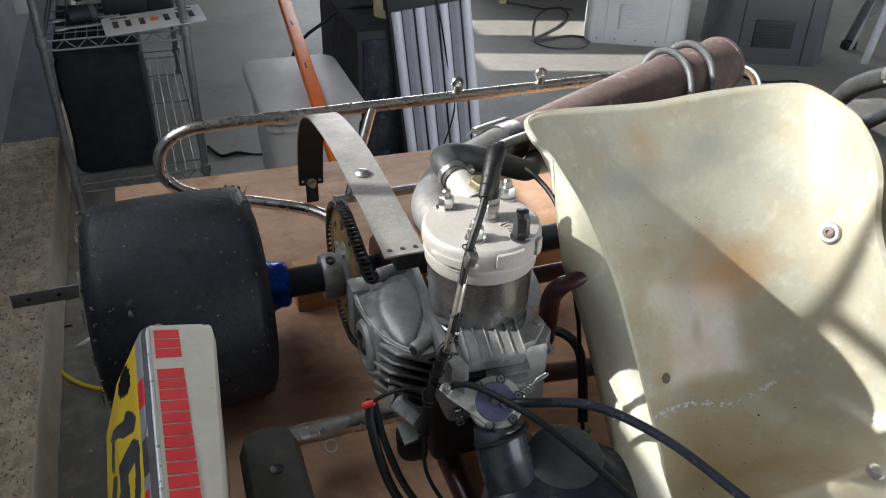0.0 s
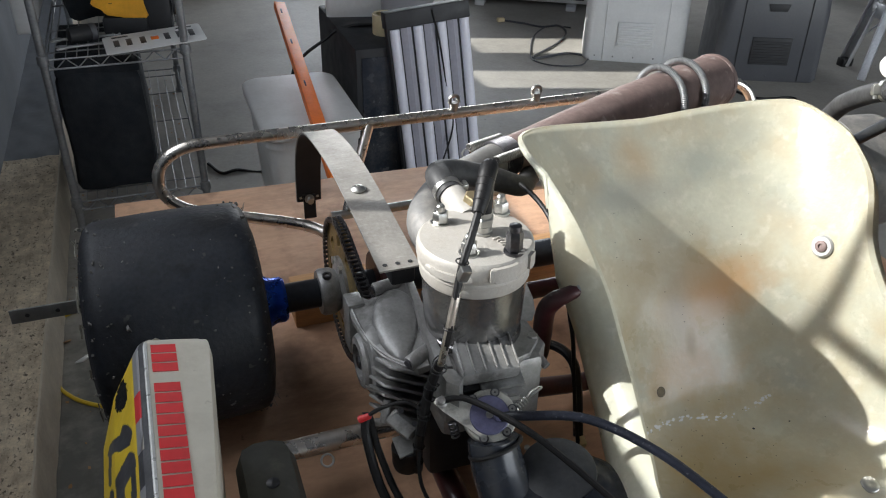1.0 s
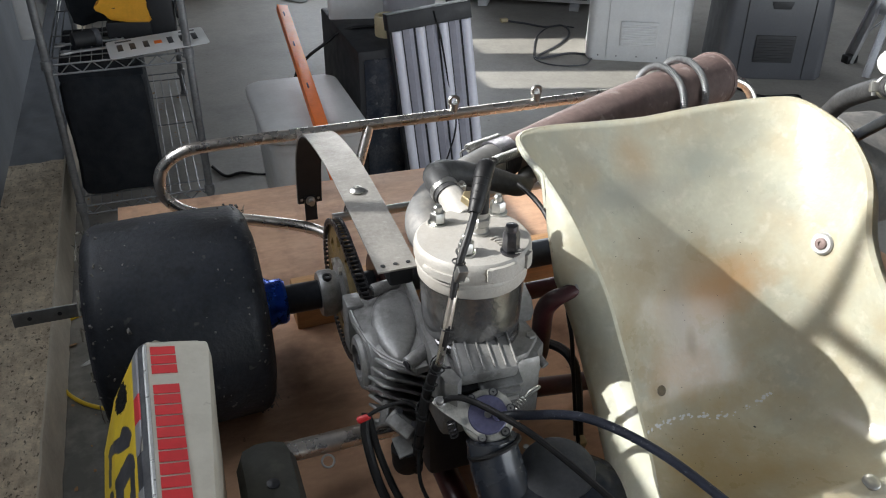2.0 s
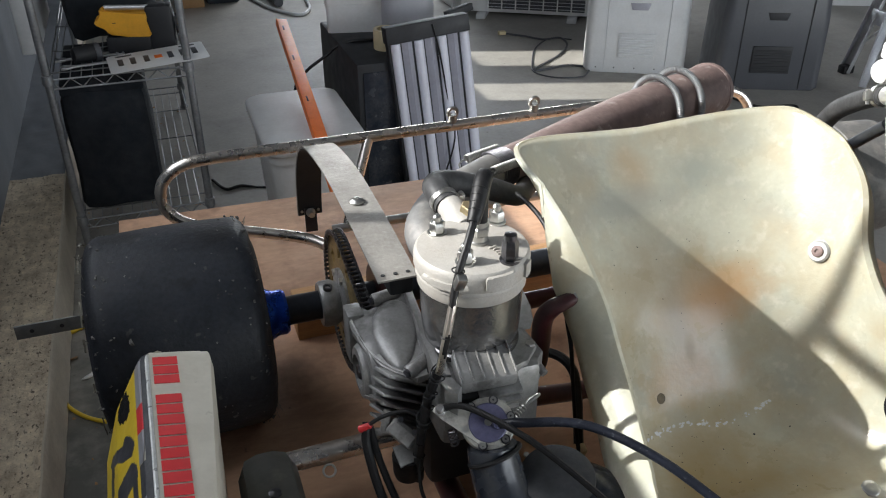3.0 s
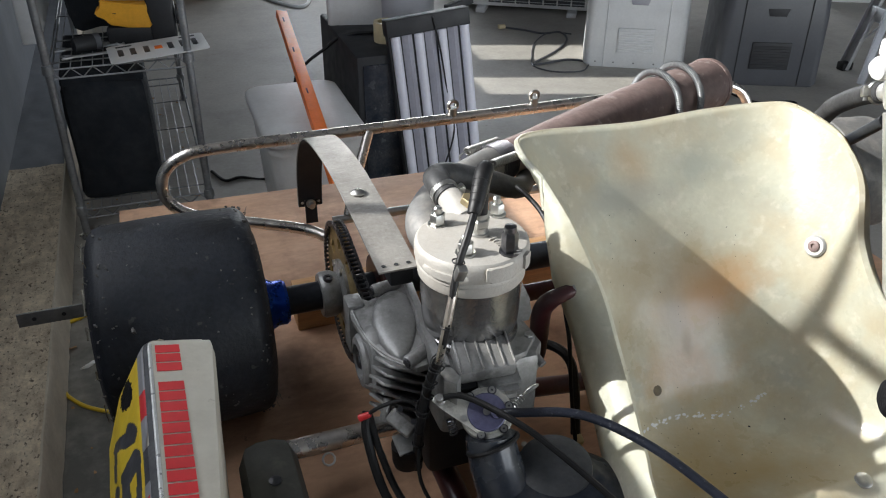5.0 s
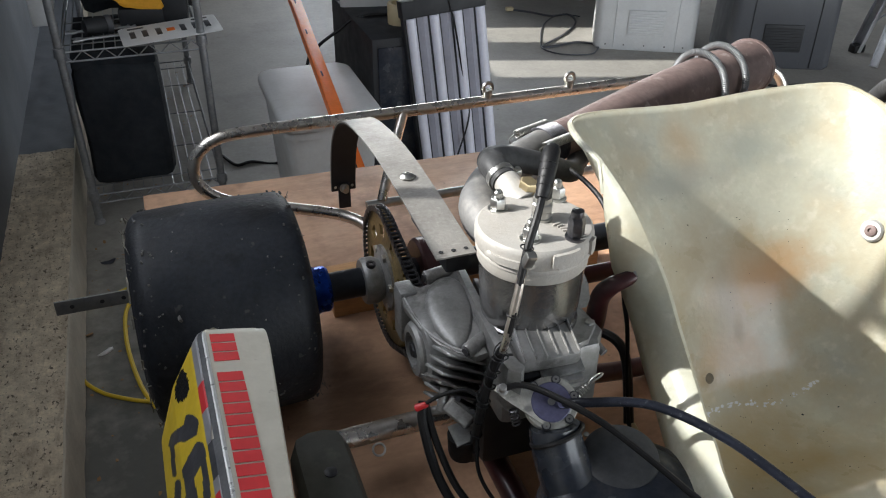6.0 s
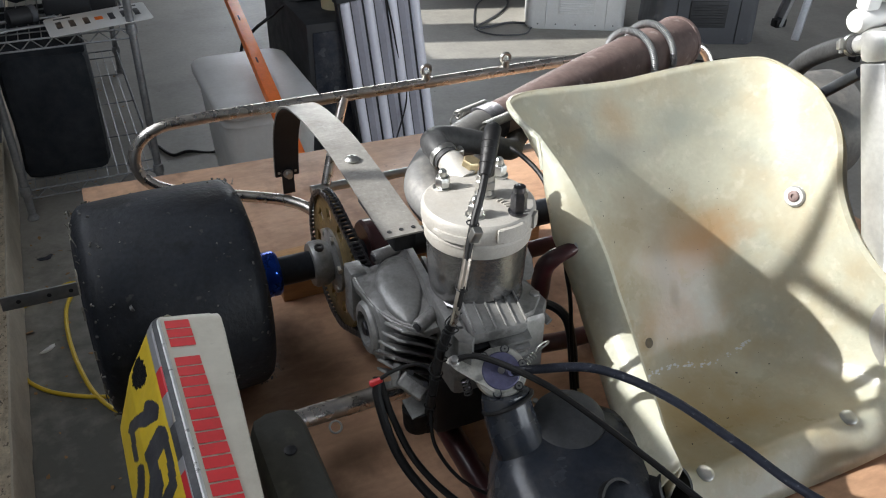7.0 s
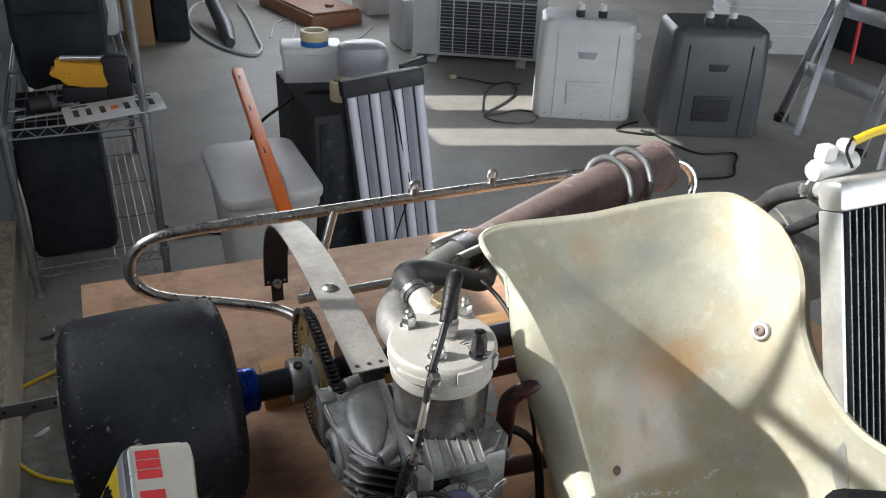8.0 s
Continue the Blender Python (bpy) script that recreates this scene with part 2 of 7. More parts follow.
M_steel = mat("zinc_steel", (0.52, 0.52, 0.50), 0.36, 1.0, var=0.12, scale=25, fine=160, bump=0.06)
M_alu = mat("cast_aluminium", (0.31, 0.31, 0.305), 0.40, 0.35, var=0.14, scale=16, fine=260, bump=0.12, stain=(0.06, 0.057, 0.053), stain_amount=0.6, stain_scale=12)
M_alu_mid = mat("worn_cast_aluminium", (0.38, 0.377, 0.37), 0.42, 0.45, var=0.16, scale=26, fine=220, bump=0.15, stain=(0.09, 0.085, 0.08), stain_amount=0.55, stain_scale=22)
M_lid = mat("dusty_grey_plastic", (0.045, 0.048, 0.054), 0.42, var=0.25, scale=20, fine=150, bump=0.08, stain=(0.13, 0.13, 0.13), stain_amount=0.6, stain_scale=18)
M_alu_grey = mat("bead_blasted_aluminium", (0.46, 0.445, 0.415), 0.65, 0.2, var=0.07, scale=12, fine=320, bump=0.14, stain=(0.31, 0.255, 0.20), stain_amount=0.4, stain_scale=12)
M_carb = mat("pale_cast_alloy", (0.66, 0.65, 0.60), 0.42, 0.25, var=0.10, scale=24, fine=260, bump=0.1, stain=(0.14, 0.13, 0.11), stain_amount=0.6, stain_scale=45)
M_header = mat("dull_grey_header", (0.17, 0.17, 0.17), 0.6, 0.3, var=0.15, scale=18, fine=160, bump=0.12, stain=(0.30, 0.29, 0.27), stain_amount=0.4, stain_scale=14)
M_rad_tube = mat("radiator_tube", (0.16, 0.17, 0.18), 0.45, 0.6, var=0.15, scale=20, fine=150, bump=0.05)
M_guard = mat("brushed_guard", (0.40, 0.385, 0.36), 0.5, 0.5, var=0.14, scale=14, fine=260, bump=0.18, stain=(0.17, 0.155, 0.14), stain_amount=0.5, stain_scale=16)
M_blue = mat("blue_anodised", (0.014, 0.075, 0.50), 0.28, 0.85, var=0.2, scale=30, fine=150, bump=0.04)
M_axle = mat("black_axle", (0.03, 0.034, 0.042), 0.36, 0.5, var=0.2, scale=20, fine=150, bump=0.05)
M_sprocket = mat("worn_gold_sprocket", (0.40, 0.29, 0.12), 0.45, 0.6, var=0.25, scale=25, fine=150, bump=0.1, stain=(0.05, 0.045, 0.04), stain_amount=0.7, stain_scale=22)
M_chain = mat("oily_chain", (0.12, 0.12, 0.13), 0.33, 0.9, var=0.25, scale=60, fine=200, bump=0.1)
M_pipe = mat("rusty_pipe", (0.20, 0.142, 0.132), 0.6, 0.2, var=0.2, scale=14, fine=110, bump=0.2, stain=(0.33, 0.265, 0.245), stain_amount=0.55, stain_scale=9)
M_frame = mat("dark_red_frame", (0.048, 0.010, 0.013), 0.4, 0.1, var=0.25, scale=18, fine=120, bump=0.06, coat=0.3, stain=(0.03, 0.012, 0.012), stain_amount=0.5, stain_scale=20)
M_seat = mat("cream_fibreglass", (0.62, 0.635, 0.53), 0.30, var=0.08, scale=9, fine=140, bump=0.14, stain=(0.52, 0.47, 0.35), stain_amount=0.5, stain_scale=5.0, coat=0.3)
# a share of the light passes through the thin fibreglass
_nt = M_seat.node_tree
_tr = _nt.nodes.new("ShaderNodeBsdfTranslucent")
_tr.inputs["Color"].default_value = (0.75, 0.63, 0.37, 1)
_mx = _nt.nodes.new("ShaderNodeMixShader")
_mx.inputs[0].default_value = 0.27
_nt.links.new(_nt.nodes["Principled BSDF"].outputs[0], _mx.inputs[1])
_nt.links.new(_tr.outputs[0], _mx.inputs[2])
_nt.links.new(_mx.outputs[0], _nt.nodes["Material Output"].inputs["Surface"])
M_pod = mat("white_pod_plastic", (0.56, 0.53, 0.45), 0.38, var=0.05, scale=10, fine=120, bump=0.05, stain=(0.33, 0.29, 0.22), stain_amount=0.4, stain_scale=14, coat=0.2)
M_red = mat("red_print", (0.62, 0.03, 0.035), 0.45, var=0.08, scale=20, fine=120, bump=0.0)
M_yellow = mat("yellow_print", (0.74, 0.52, 0.03), 0.45, var=0.08, scale=20, fine=120, bump=0.0)
M_tool_yellow = mat("amber_yellow_plastic", (0.82, 0.40, 0.035), 0.45, var=0.08, scale=20, fine=120, bump=0.0)
M_jug = mat("cloudy_plastic", (0.46, 0.46, 0.49), 0.4, var=0.06, scale=8, fine=90, bump=0.03, trans=0.25)
M_appliance = mat("off_white_plastic", (0.64, 0.65, 0.66), 0.40, var=0.05, scale=7, fine=90, bump=0.03, stain=(0.42, 0.42, 0.42), stain_amount=0.3, stain_scale=6)
M_drain = mat("dim_brown_recess", (0.11, 0.085, 0.05), 0.7, var=0.3, scale=60, fine=200, bump=0.1)
M_dark_print = mat("dark_grey_print", (0.038, 0.039, 0.045), 0.4, var=0.15, scale=20, fine=120, bump=0.0, stain=(0.2, 0.2, 0.2), stain_amount=0.35, stain_scale=40)
M_grey_print = mat("silver_print", (0.36, 0.36, 0.37), 0.35, 0.3, var=0.1, scale=20, fine=120, bump=0.0)
M_silver_foil = mat("silver_foil_print", (0.72, 0.72, 0.70), 0.3, 0.5, var=0.12, scale=30, fine=160, bump=0.0)
M_tank = mat("smoked_plastic_tank", (0.055, 0.056, 0.050), 0.55, var=0.2, scale=10, fine=100, bump=0.12, stain=(0.12, 0.11, 0.095), stain_amount=0.45, stain_scale=9)
M_bin = mat("milky_plastic", (0.72, 0.72, 0.71), 0.4, var=0.05, scale=6, fine=80, bump=0.04, stain=(0.5, 0.47, 0.42), stain_amount=0.3, stain_scale=7)
M_orange = mat("orange_powder_coat", (0.95, 0.20, 0.02), 0.45, var=0.08, scale=12, fine=120, bump=0.05)
M_black = mat("matt_black", (0.018, 0.019, 0.022), 0.6, var=0.15, scale=8, fine=90, bump=0.06)
M_navy = mat("dark_fabric", (0.014, 0.018, 0.024), 0.9, var=0.2, scale=12, fine=300, bump=0.3)
M_white_plastic = mat("white_plastic", (0.74, 0.74, 0.73), 0.38, var=0.04, scale=7, fine=90, bump=0.03)
M_grey_plastic = mat("dark_grey_plastic", (0.075, 0.078, 0.088), 0.42, var=0.08, scale=7, fine=90, bump=0.05)
M_light_grey = mat("light_grey_panel", (0.58, 0.59, 0.60), 0.45, var=0.06, scale=8, fine=90, bump=0.03)
M_lamp_grey = mat("reflector_grey", (0.36, 0.36, 0.41), 0.45, 0.2, var=0.08, scale=8, fine=90, bump=0.03)
M_lamp_white = mat("white_tube", (0.64, 0.645, 0.72), 0.4, var=0.06, scale=8, fine=90, bump=0.02)
M_wire = mat("zinc_wire", (0.32, 0.33, 0.34), 0.5, 0.6, var=0.2, scale=18, fine=120, bump=0.05)
M_ladder = mat("ladder_aluminium", (0.58, 0.59, 0.61), 0.4, 0.8, var=0.12, scale=12, fine=120, bump=0.06)
M_rad = mat("radiator_aluminium", (0.74, 0.74, 0.72), 0.34, 0.7, var=0.1, scale=14, fine=150, bump=0.06)
M_rad_core = mat("radiator_core", (0.05, 0.055, 0.07), 0.5, 0.5, var=0.2, scale=40, fine=300, bump=0.1)
M_tan = mat("tan_cardboard", (0.36, 0.21, 0.10), 0.75, var=0.1, scale=7, fine=90, bump=0.08)
M_brown = mat("brown_case", (0.34, 0.15, 0.085), 0.55, var=0.15, scale=7, fine=60, bump=0.08)
M_tape = mat("cream_tape", (0.62, 0.52, 0.32), 0.5, var=0.06, scale=20, fine=90, bump=0.05)
M_bluetape = mat("blue_tape", (0.02, 0.13, 0.40), 0.5, var=0.06, scale=20, fine=90, bump=0.05)
M_brass = mat("brass", (0.50, 0.41, 0.25), 0.4, 0.8, var=0.15, scale=30, fine=150, bump=0.05)
M_hose_grey = mat("worn_grey_rubber", (0.042, 0.043, 0.045), 0.55, var=0.25, scale=22, fine=180, bump=0.12, spec=0.35, stain=(0.10, 0.10, 0.10), stain_amount=0.4, stain_scale=20)
M_barrel = mat("oily_dark_cylinder", (0.28, 0.277, 0.275), 0.22, 0.85, var=0.2, scale=14, fine=240, bump=0.12, stain=(0.05, 0.046, 0.042), stain_amount=0.6, stain_scale=11)
M_foam = mat("black_foam", (0.009, 0.009, 0.010), 0.95, var=0.3, scale=60, fine=500, bump=0.5, spec=0.15)
M_purple = mat("blue_grey_cap", (0.105, 0.105, 0.20), 0.5, 0.3, var=0.2, scale=40, fine=240, bump=0.15, stain=(0.22, 0.22, 0.27), stain_amount=0.4, stain_scale=40)
M_hose_blue = mat("dark_blue_hose", (0.008, 0.010, 0.017), 0.42, var=0.3, scale=40, fine=260, bump=0.3, spec=0.35)
more_stain(M_seat, (0.54, 0.37, 0.17), 0.42, 5.5, 0.50, 0.66, (1.3, 0.2, 0.4))
more_stain(M_seat, (0.42, 0.46, 0.44), 0.50, 7.0, 0.50, 0.66, (4.1, 2.2, 0.9))
more_stain(M_seat, (0.82, 0.80, 0.70), 0.5, 55.0, 0.56, 0.70, (0, 3, 0), detail=3.0)
more_stain(M_ply, (0.17, 0.085, 0.05), 0.55, 7.0, 0.52, 0.66, (6, 1, 2), (1.5, 1, 1))
more_stain(M_ply, (0.56, 0.35, 0.21), 0.5, 2.0, 0.52, 0.68, (3, 1, 0), (1, 3, 1))
more_stain(M_ply, (0.05, 0.03, 0.022), 0.8, 30.0, 0.68, 0.74, (0, 2, 5))
more_stain(M_concrete, (0.10, 0.095, 0.085), 0.7, 26.0, 0.66, 0.74, (2, 0, 5))
more_stain(M_alu, (0.38, 0.375, 0.37), 0.35, 45.0, 0.58, 0.68, (1, 0, 5))
more_stain(M_alu, (0.03, 0.028, 0.025), 0.6, 18.0, 0.58, 0.66, (7, 0, 5))
more_stain(M_alu_mid, (0.04, 0.036, 0.03), 0.7, 18.0, 0.57, 0.66, (3, 8, 5))
more_stain(M_alu_grey, (0.22, 0.20, 0.18), 0.35, 60.0, 0.64, 0.72, (2, 2, 0))
more_stain(M_pipe, (0.12, 0.075, 0.065), 0.6, 11.0, 0.56, 0.68, (2, 5, 0))
more_stain(M_tyre, (0.085, 0.08, 0.075), 0.5, 70.0, 0.66, 0.72, (2, 5, 0), detail=2.0)
more_stain(M_tyre, (0.006, 0.006, 0.007), 0.7, 12.0, 0.55, 0.62, (2, 9, 0))
# shade between curb and bench painted into the floor colour, with some grime
stain_or_shade_spot(M_concrete, (0.085, 0.088, 0.078), 0.85, (-0.68, 0.45, 0.0), (0.36, 1.15, 0.4), 0.8)
# brown dirt in the pan and lower back, deepened to paint the shade there
stain_or_shade_spot(M_seat, (0.50, 0.36, 0.16), 0.85, (0.03, -0.37, 0.040), (0.22, 0.17, 0.11), 0.9)
stain_or_shade_spot(M_seat, (0.42, 0.33, 0.18), 0.80, (0.05, -0.22, 0.15), (0.17, 0.10, 0.13), 0.9)
# warm light from the sunlit wood, painted as an orange-brown patch on the back
stain_or_shade_spot(M_seat, (0.58, 0.31, 0.13), 0.80, (0.100, -0.207, 0.172), (0.115, 0.06, 0.046), 0.9)
# two browns that paint the shade on the left of the back
stain_or_shade_spot(M_seat, (0.52, 0.36, 0.19), 0.60, (0.030, -0.10, 0.325), (0.045, 0.06, 0.055), 0.9)
stain_or_shade_spot(M_seat, (0.40, 0.315, 0.19), 0.72, (0.025, -0.18, 0.205), (0.105, 0.09, 0.13), 1.0)
# small orange-brown patch low on the back
stain_or_shade_spot(M_seat, (0.56, 0.35, 0.19), 0.55, (0.05, -0.24, 0.085), (0.10, 0.05, 0.045), 0.8)
# grey band that paints a shadow showing through the thin shell
stain_or_shade_spot(M_seat, (0.40, 0.42, 0.38), 0.60, (0.00, -0.124, 0.290), (0.11, 0.06, 0.028), 0.7)
# grey scuffs near the top
stain_or_shade_spot(M_seat, (0.38, 0.43, 0.39), 0.70, (0.118, -0.105, 0.312), (0.07, 0.06, 0.032), 0.8)
stain_or_shade_spot(M_seat, (0.42, 0.45, 0.40), 0.55, (0.20, -0.09, 0.335), (0.05, 0.05, 0.03), 0.8)
# dark upright streak and two small brown spots
stain_or_shade_spot(M_seat, (0.34, 0.31, 0.24), 0.70, (0.045, -0.20, 0.165), (0.030, 0.07, 0.075), 0.9)
stain_or_shade_spot(M_seat, (0.23, 0.15, 0.07), 0.80, (0.062, -0.233, 0.112), (0.010, 0.02, 0.024), 0.8)
stain_or_shade_spot(M_seat, (0.26, 0.17, 0.08), 0.55, (0.004, -0.262, 0.074), (0.016, 0.02, 0.016), 0.8)
more_stain(M_curb_top, (0.07, 0.05, 0.035), 0.85, 75.0, 0.58, 0.66, (2, 9, 0), (1.6, 1, 1), 4.0)
more_stain(M_curb_top, (0.30, 0.22, 0.15), 0.4, 14.0, 0.52, 0.64, (5, 9, 0), (3, 1, 1))
more_stain(M_guard, (0.55, 0.54, 0.52), 0.5, 60.0, 0.60, 0.66, (5, 9, 0), (1, 4, 1))
more_stain(M_pod, (0.30, 0.27, 0.22), 0.5, 60.0, 0.66, 0.72, (5, 3, 0))
more_stain(M_header, (0.36, 0.34, 0.31), 0.6, 24.0, 0.50, 0.66, (1, 3, 0))
more_stain(M_tank, (0.16, 0.15, 0.12), 0.5, 26.0, 0.56, 0.68, (1, 3, 4))
more_stain(M_hose_blue, (0.16, 0.17, 0.19), 0.3, 190.0, 0.66, 0.72, (1, 3, 4), detail=2.0)
more_stain(M_navy, (0.03, 0.035, 0.042), 0.6, 6.0, 0.45, 0.65, (1, 3, 4))
more_stain(M_pipe, (0.50, 0.44, 0.41), 0.5, 40.0, 0.60, 0.68, (8, 3, 4))

# ---- the garage ----
WALL_X, BACK_Y, FRONT_Y, RIGHT_X, CEIL = -1.0, 6.6, -3.6, 5.6, 2.75
bm = B()
span(bm, (WALL_X - 0.15, FRONT_Y - 6.0, -0.12), (RIGHT_X + 0.15, BACK_Y + 0.15, 0.0))
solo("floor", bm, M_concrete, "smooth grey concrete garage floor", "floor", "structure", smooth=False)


def wall_with_holes(name, x0, x1, lo, hi, z1, holes, label, along="y"):
    """A wall from lo to hi, x0 to x1 thick, with rectangular holes (a, b, zlo, zhi)."""
    bm = B()

    def put(a, b, c, d):
        if b - a > 1e-4 and d - c > 1e-4:
            if along == "y":
                span(bm, (x0, a, c), (x1, b, d))
            else:
                span(bm, (a, x0, c), (b, x1, d))
    at = lo
    for a, b, c, d in holes:
        put(at, a, 0, z1)
        put(a, b, 0, c)
        put(a, b, d, z1)
        at = b
    put(at, hi, 0, z1)
    return solo(name, bm, M_wall, label, "wall", "structure", smooth=False)


# unseen openings, sized to shape where the sun lands on kart and floor
WIN_A = (-0.45, 1.30, 1.50, 2.40)
WIN_B = (3.30, 3.60, 1.50, 2.45)
WIN_C = (3.86, 4.18, 1.62, 2.30)
wall_with_holes("wall_left", WALL_X - 0.15, WALL_X, FRONT_Y, BACK_Y, CEIL, [WIN_A, WIN_B, WIN_C], "grey painted garage wall above a low concrete curb")
# the back opening is added, out of view, to brighten the far floor
wall_with_holes("wall_back", BACK_Y, BACK_Y + 0.15, WALL_X - 0.15, RIGHT_X + 0.15, CEIL, [(0.7, 3.7, 0.9, 2.35)], "grey painted garage wall with an added wide opening", "x")
wall_with_holes("wall_right", RIGHT_X, RIGHT_X + 0.15, FRONT_Y, BACK_Y, CEIL, [], "grey painted garage wall")
wall_with_holes("wall_front", FRONT_Y - 0.15, FRONT_Y, WALL_X - 0.15, RIGHT_X + 0.15, CEIL, [(0.9, 5.3, 0.0, 2.3)], "grey wall with the open garage door", "x")
bm = B()
span(bm, (WALL_X - 0.15, FRONT_Y - 0.15, CEIL), (RIGHT_X + 0.15, BACK_Y + 0.15, CEIL + 0.12))
solo("ceiling", bm, M_wall, "plain pale garage ceiling", "ceiling", "structure", smooth=False)
sky_lamp("door_daylight", (3.1, FRONT_Y - 0.05, 1.2), (2.2, 2.0, 0.8), 4.2, 2.2, 92.0)
# fill lamp added in the back opening
sky_lamp("back_fill_light", (2.2, BACK_Y + 0.05, 1.62), (1.6, 2.0, 0.2), 2.8, 1.4, 50.0)
sky_lamp("window_daylight", (WALL_X - 0.05, 0.45, 1.87), (0.5, 0.3, 0.8), 1.7, 0.85, 9.0)

# added, unseen window frame with a cross of glazing bars
win = thing("window_1", (WALL_X, WIN_A[0], WIN_A[2]), "unseen small white-framed window with glazing bars", "window", kind="structure")
for lo, hi in (((WALL_X - 0.10, WIN_A[0], WIN_A[2]), (WALL_X - 0.06, WIN_A[0] + 0.03, WIN_A[3])), ((WALL_X - 0.10, WIN_A[1] - 0.03, WIN_A[2]), (WALL_X - 0.06, WIN_A[1], WIN_A[3])),
               ((WALL_X - 0.10, WIN_A[0] + 0.03, WIN_A[3] - 0.03), (WALL_X - 0.06, WIN_A[1] - 0.03, WIN_A[3]))):
    part("window_frame", span(B(), lo, hi, 0.002), M_curb_face, win)
part("glazing_bar", span(B(), (WALL_X - 0.09, 0.155, WIN_A[2]), (WALL_X - 0.07, 0.175, WIN_A[3] - 0.03), 0.002), M_curb_face, win)
part("glazing_bar", span(B(), (WALL_X - 0.089, WIN_A[0] + 0.03, 1.79), (WALL_X - 0.071, 0.155, 1.81), 0.002), M_curb_face, win)

# low concrete curb along the left wall: rough top, painted face
CURB_X, CURB_H = -0.811, 0.13
bm = B()
rnd = random.Random(4)


def curb_top(u, v):
    y = FRONT_Y + u * (BACK_Y - FRONT_Y)
    x = WALL_X + v * (CURB_X - WALL_X)
    return Vector((x + (0.006 * noise.noise((y * 9, 3, 0)) if v > 0.9 else 0), y, CURB_H + 0.006 * noise.noise((x * 20, y * 14, 1)) + 0.003 * noise.noise((x * 70, y * 60, 2))))


GREY_FROM = (2.12 - FRONT_Y) / (BACK_Y - FRONT_Y)
sheet(bm, lambda u, v: curb_top(u * GREY_FROM, v), 260, 9)
solo("baseboard", bm, M_curb_top, "rough stained top of a low concrete curb", "curb", "structure")
# beyond GREY_FROM the curb top takes the grey of the walls
bm = B()
sheet(bm, lambda u, v: curb_top(GREY_FROM + u * (1 - GREY_FROM), v), 160, 9)
solo("baseboard", bm, M_wall, "grey far stretch of the curb top", "curb", "structure")
bm = B()


def curb_face(u, v):
    y = FRONT_Y + u * (BACK_Y - FRONT_Y)
    x = CURB_X + 0.0045 + 0.003 * noise.noise((y * 9, 3, 0))
    if v < 0.2:                                     # narrow lip over the edge of the top
        return Vector((x - 0.007 * (1 - v / 0.2), y, CURB_H + 0.0065))
    w = (v - 0.2) / 0.8
    return Vector((x + 0.009 * w + 0.002 * noise.noise((y * 22, 7, w * 3)), y, (CURB_H + 0.0065) * (1 - w)))


sheet(bm, curb_face, 420, 8)
solo("trim", bm, M_curb_face, "chipped white painted face of the curb", "curb", "structure")

# ---- the bench under the kart ----
PLY = 0.645
bench = thing("workbench", (0, 0, 0), "low workbench with a worn plywood top under the kart", "workbench")
bm = B()
prism(bm, [(-0.565, -1.35), (0.75, -1.35), (0.75, 0.585), (-0.56, 0.632)], 0.019, Matrix.Translation((0, 0, PLY - 0.019)), 0.0015)
part("tabletop", bm, M_ply, bench)
for x in (-0.48, 0.66):
    for y in (-1.2, 0.48):
        bm = B()
        span(bm, (x - 0.045, y - 0.02, 0), (x + 0.045, y + 0.02, PLY - 0.019), 0.002)
        part("leg", bm, M_wood, bench)
for y in (-1.2, 0.48):
    bm = B()
    span(bm, (-0.434, y - 0.019, PLY - 0.12), (0.614, y + 0.019, PLY - 0.02), 0.002)
    part("rail", bm, M_wood, bench)

# unseen skirts added to keep light out of the gap beside the bench
for x in (-0.545, 0.725):
    part("side_panel", span(B(), (x - 0.009, -1.17, 0.004), (x + 0.009, 0.45, PLY - 0.02), 0.001), M_wood, bench)

# pine block under the kart's frame
bm = B()
span(bm, (-0.300, 0.118, PLY), (0.16, 0.158, PLY + 0.072), 0.002)
solo("wood_block", bm, M_wood, "orange pine board on edge under the kart", "wood block")

# ---- the kart ----
AX_Z = 0.785
kart = thing("go_kart", (0.1, 0, PLY), "racing kart with a cream seat and grey engine on plywood", "go-kart")

# rear wheel: tyre, rim and blue hub
WX0, WX1, WR = -0.572, -0.358, 0.141
wheel_m = Matrix.Translation((WX0, 0, AX_Z)) @ Matrix.Rotation(radians(90), 4, 'Y')
W = WX1 - WX0
wheel = part("rear_wheel", lathe(B(), [(0.045, 0.03), (0.066, 0.03), (0.066, W - 0.03), (0.045, W - 0.03)], wheel_m, 48), M_plastic_black, kart)
bm = B()
prof = []
for i in range(41):
    a = -1 + 2 * i / 40
    # a flat crown with round shoulders
    h = W / 2 + (W / 2 - 0.004) * a if abs(a) < 0.8 else W / 2 + math.copysign((W / 2 - 0.004) * 0.8 + 0.02 * math.sin((abs(a) - 0.8) / 0.2 * math.pi / 2), a)
    r = WR - 0.0035 * a * a if abs(a) < 0.8 else WR - 0.0035 * a * a - 0.028 * (1 - math.cos((abs(a) - 0.8) / 0.2 * math.pi / 2))
    prof.append((r, h))
prof = [(0.068, 0.028), (0.085, 0.012), (0.105, 0.004)] + prof + [(0.105, W - 0.004), (0.085, W - 0.012), (0.068, W - 0.028)]
prof = sorted(prof[3:-3], key=lambda q: q[1])
prof = [(0.068, 0.028), (0.085, 0.010), (0.102, 0.002)] + prof + [(0.102, W - 0.002), (0.085, W - 0.010), (0.068, W - 0.028)]
lathe(bm, prof, wheel_m, 96, cap=False)
part("tyre", bm, M_tyre, wheel, "worn black slick tyre")
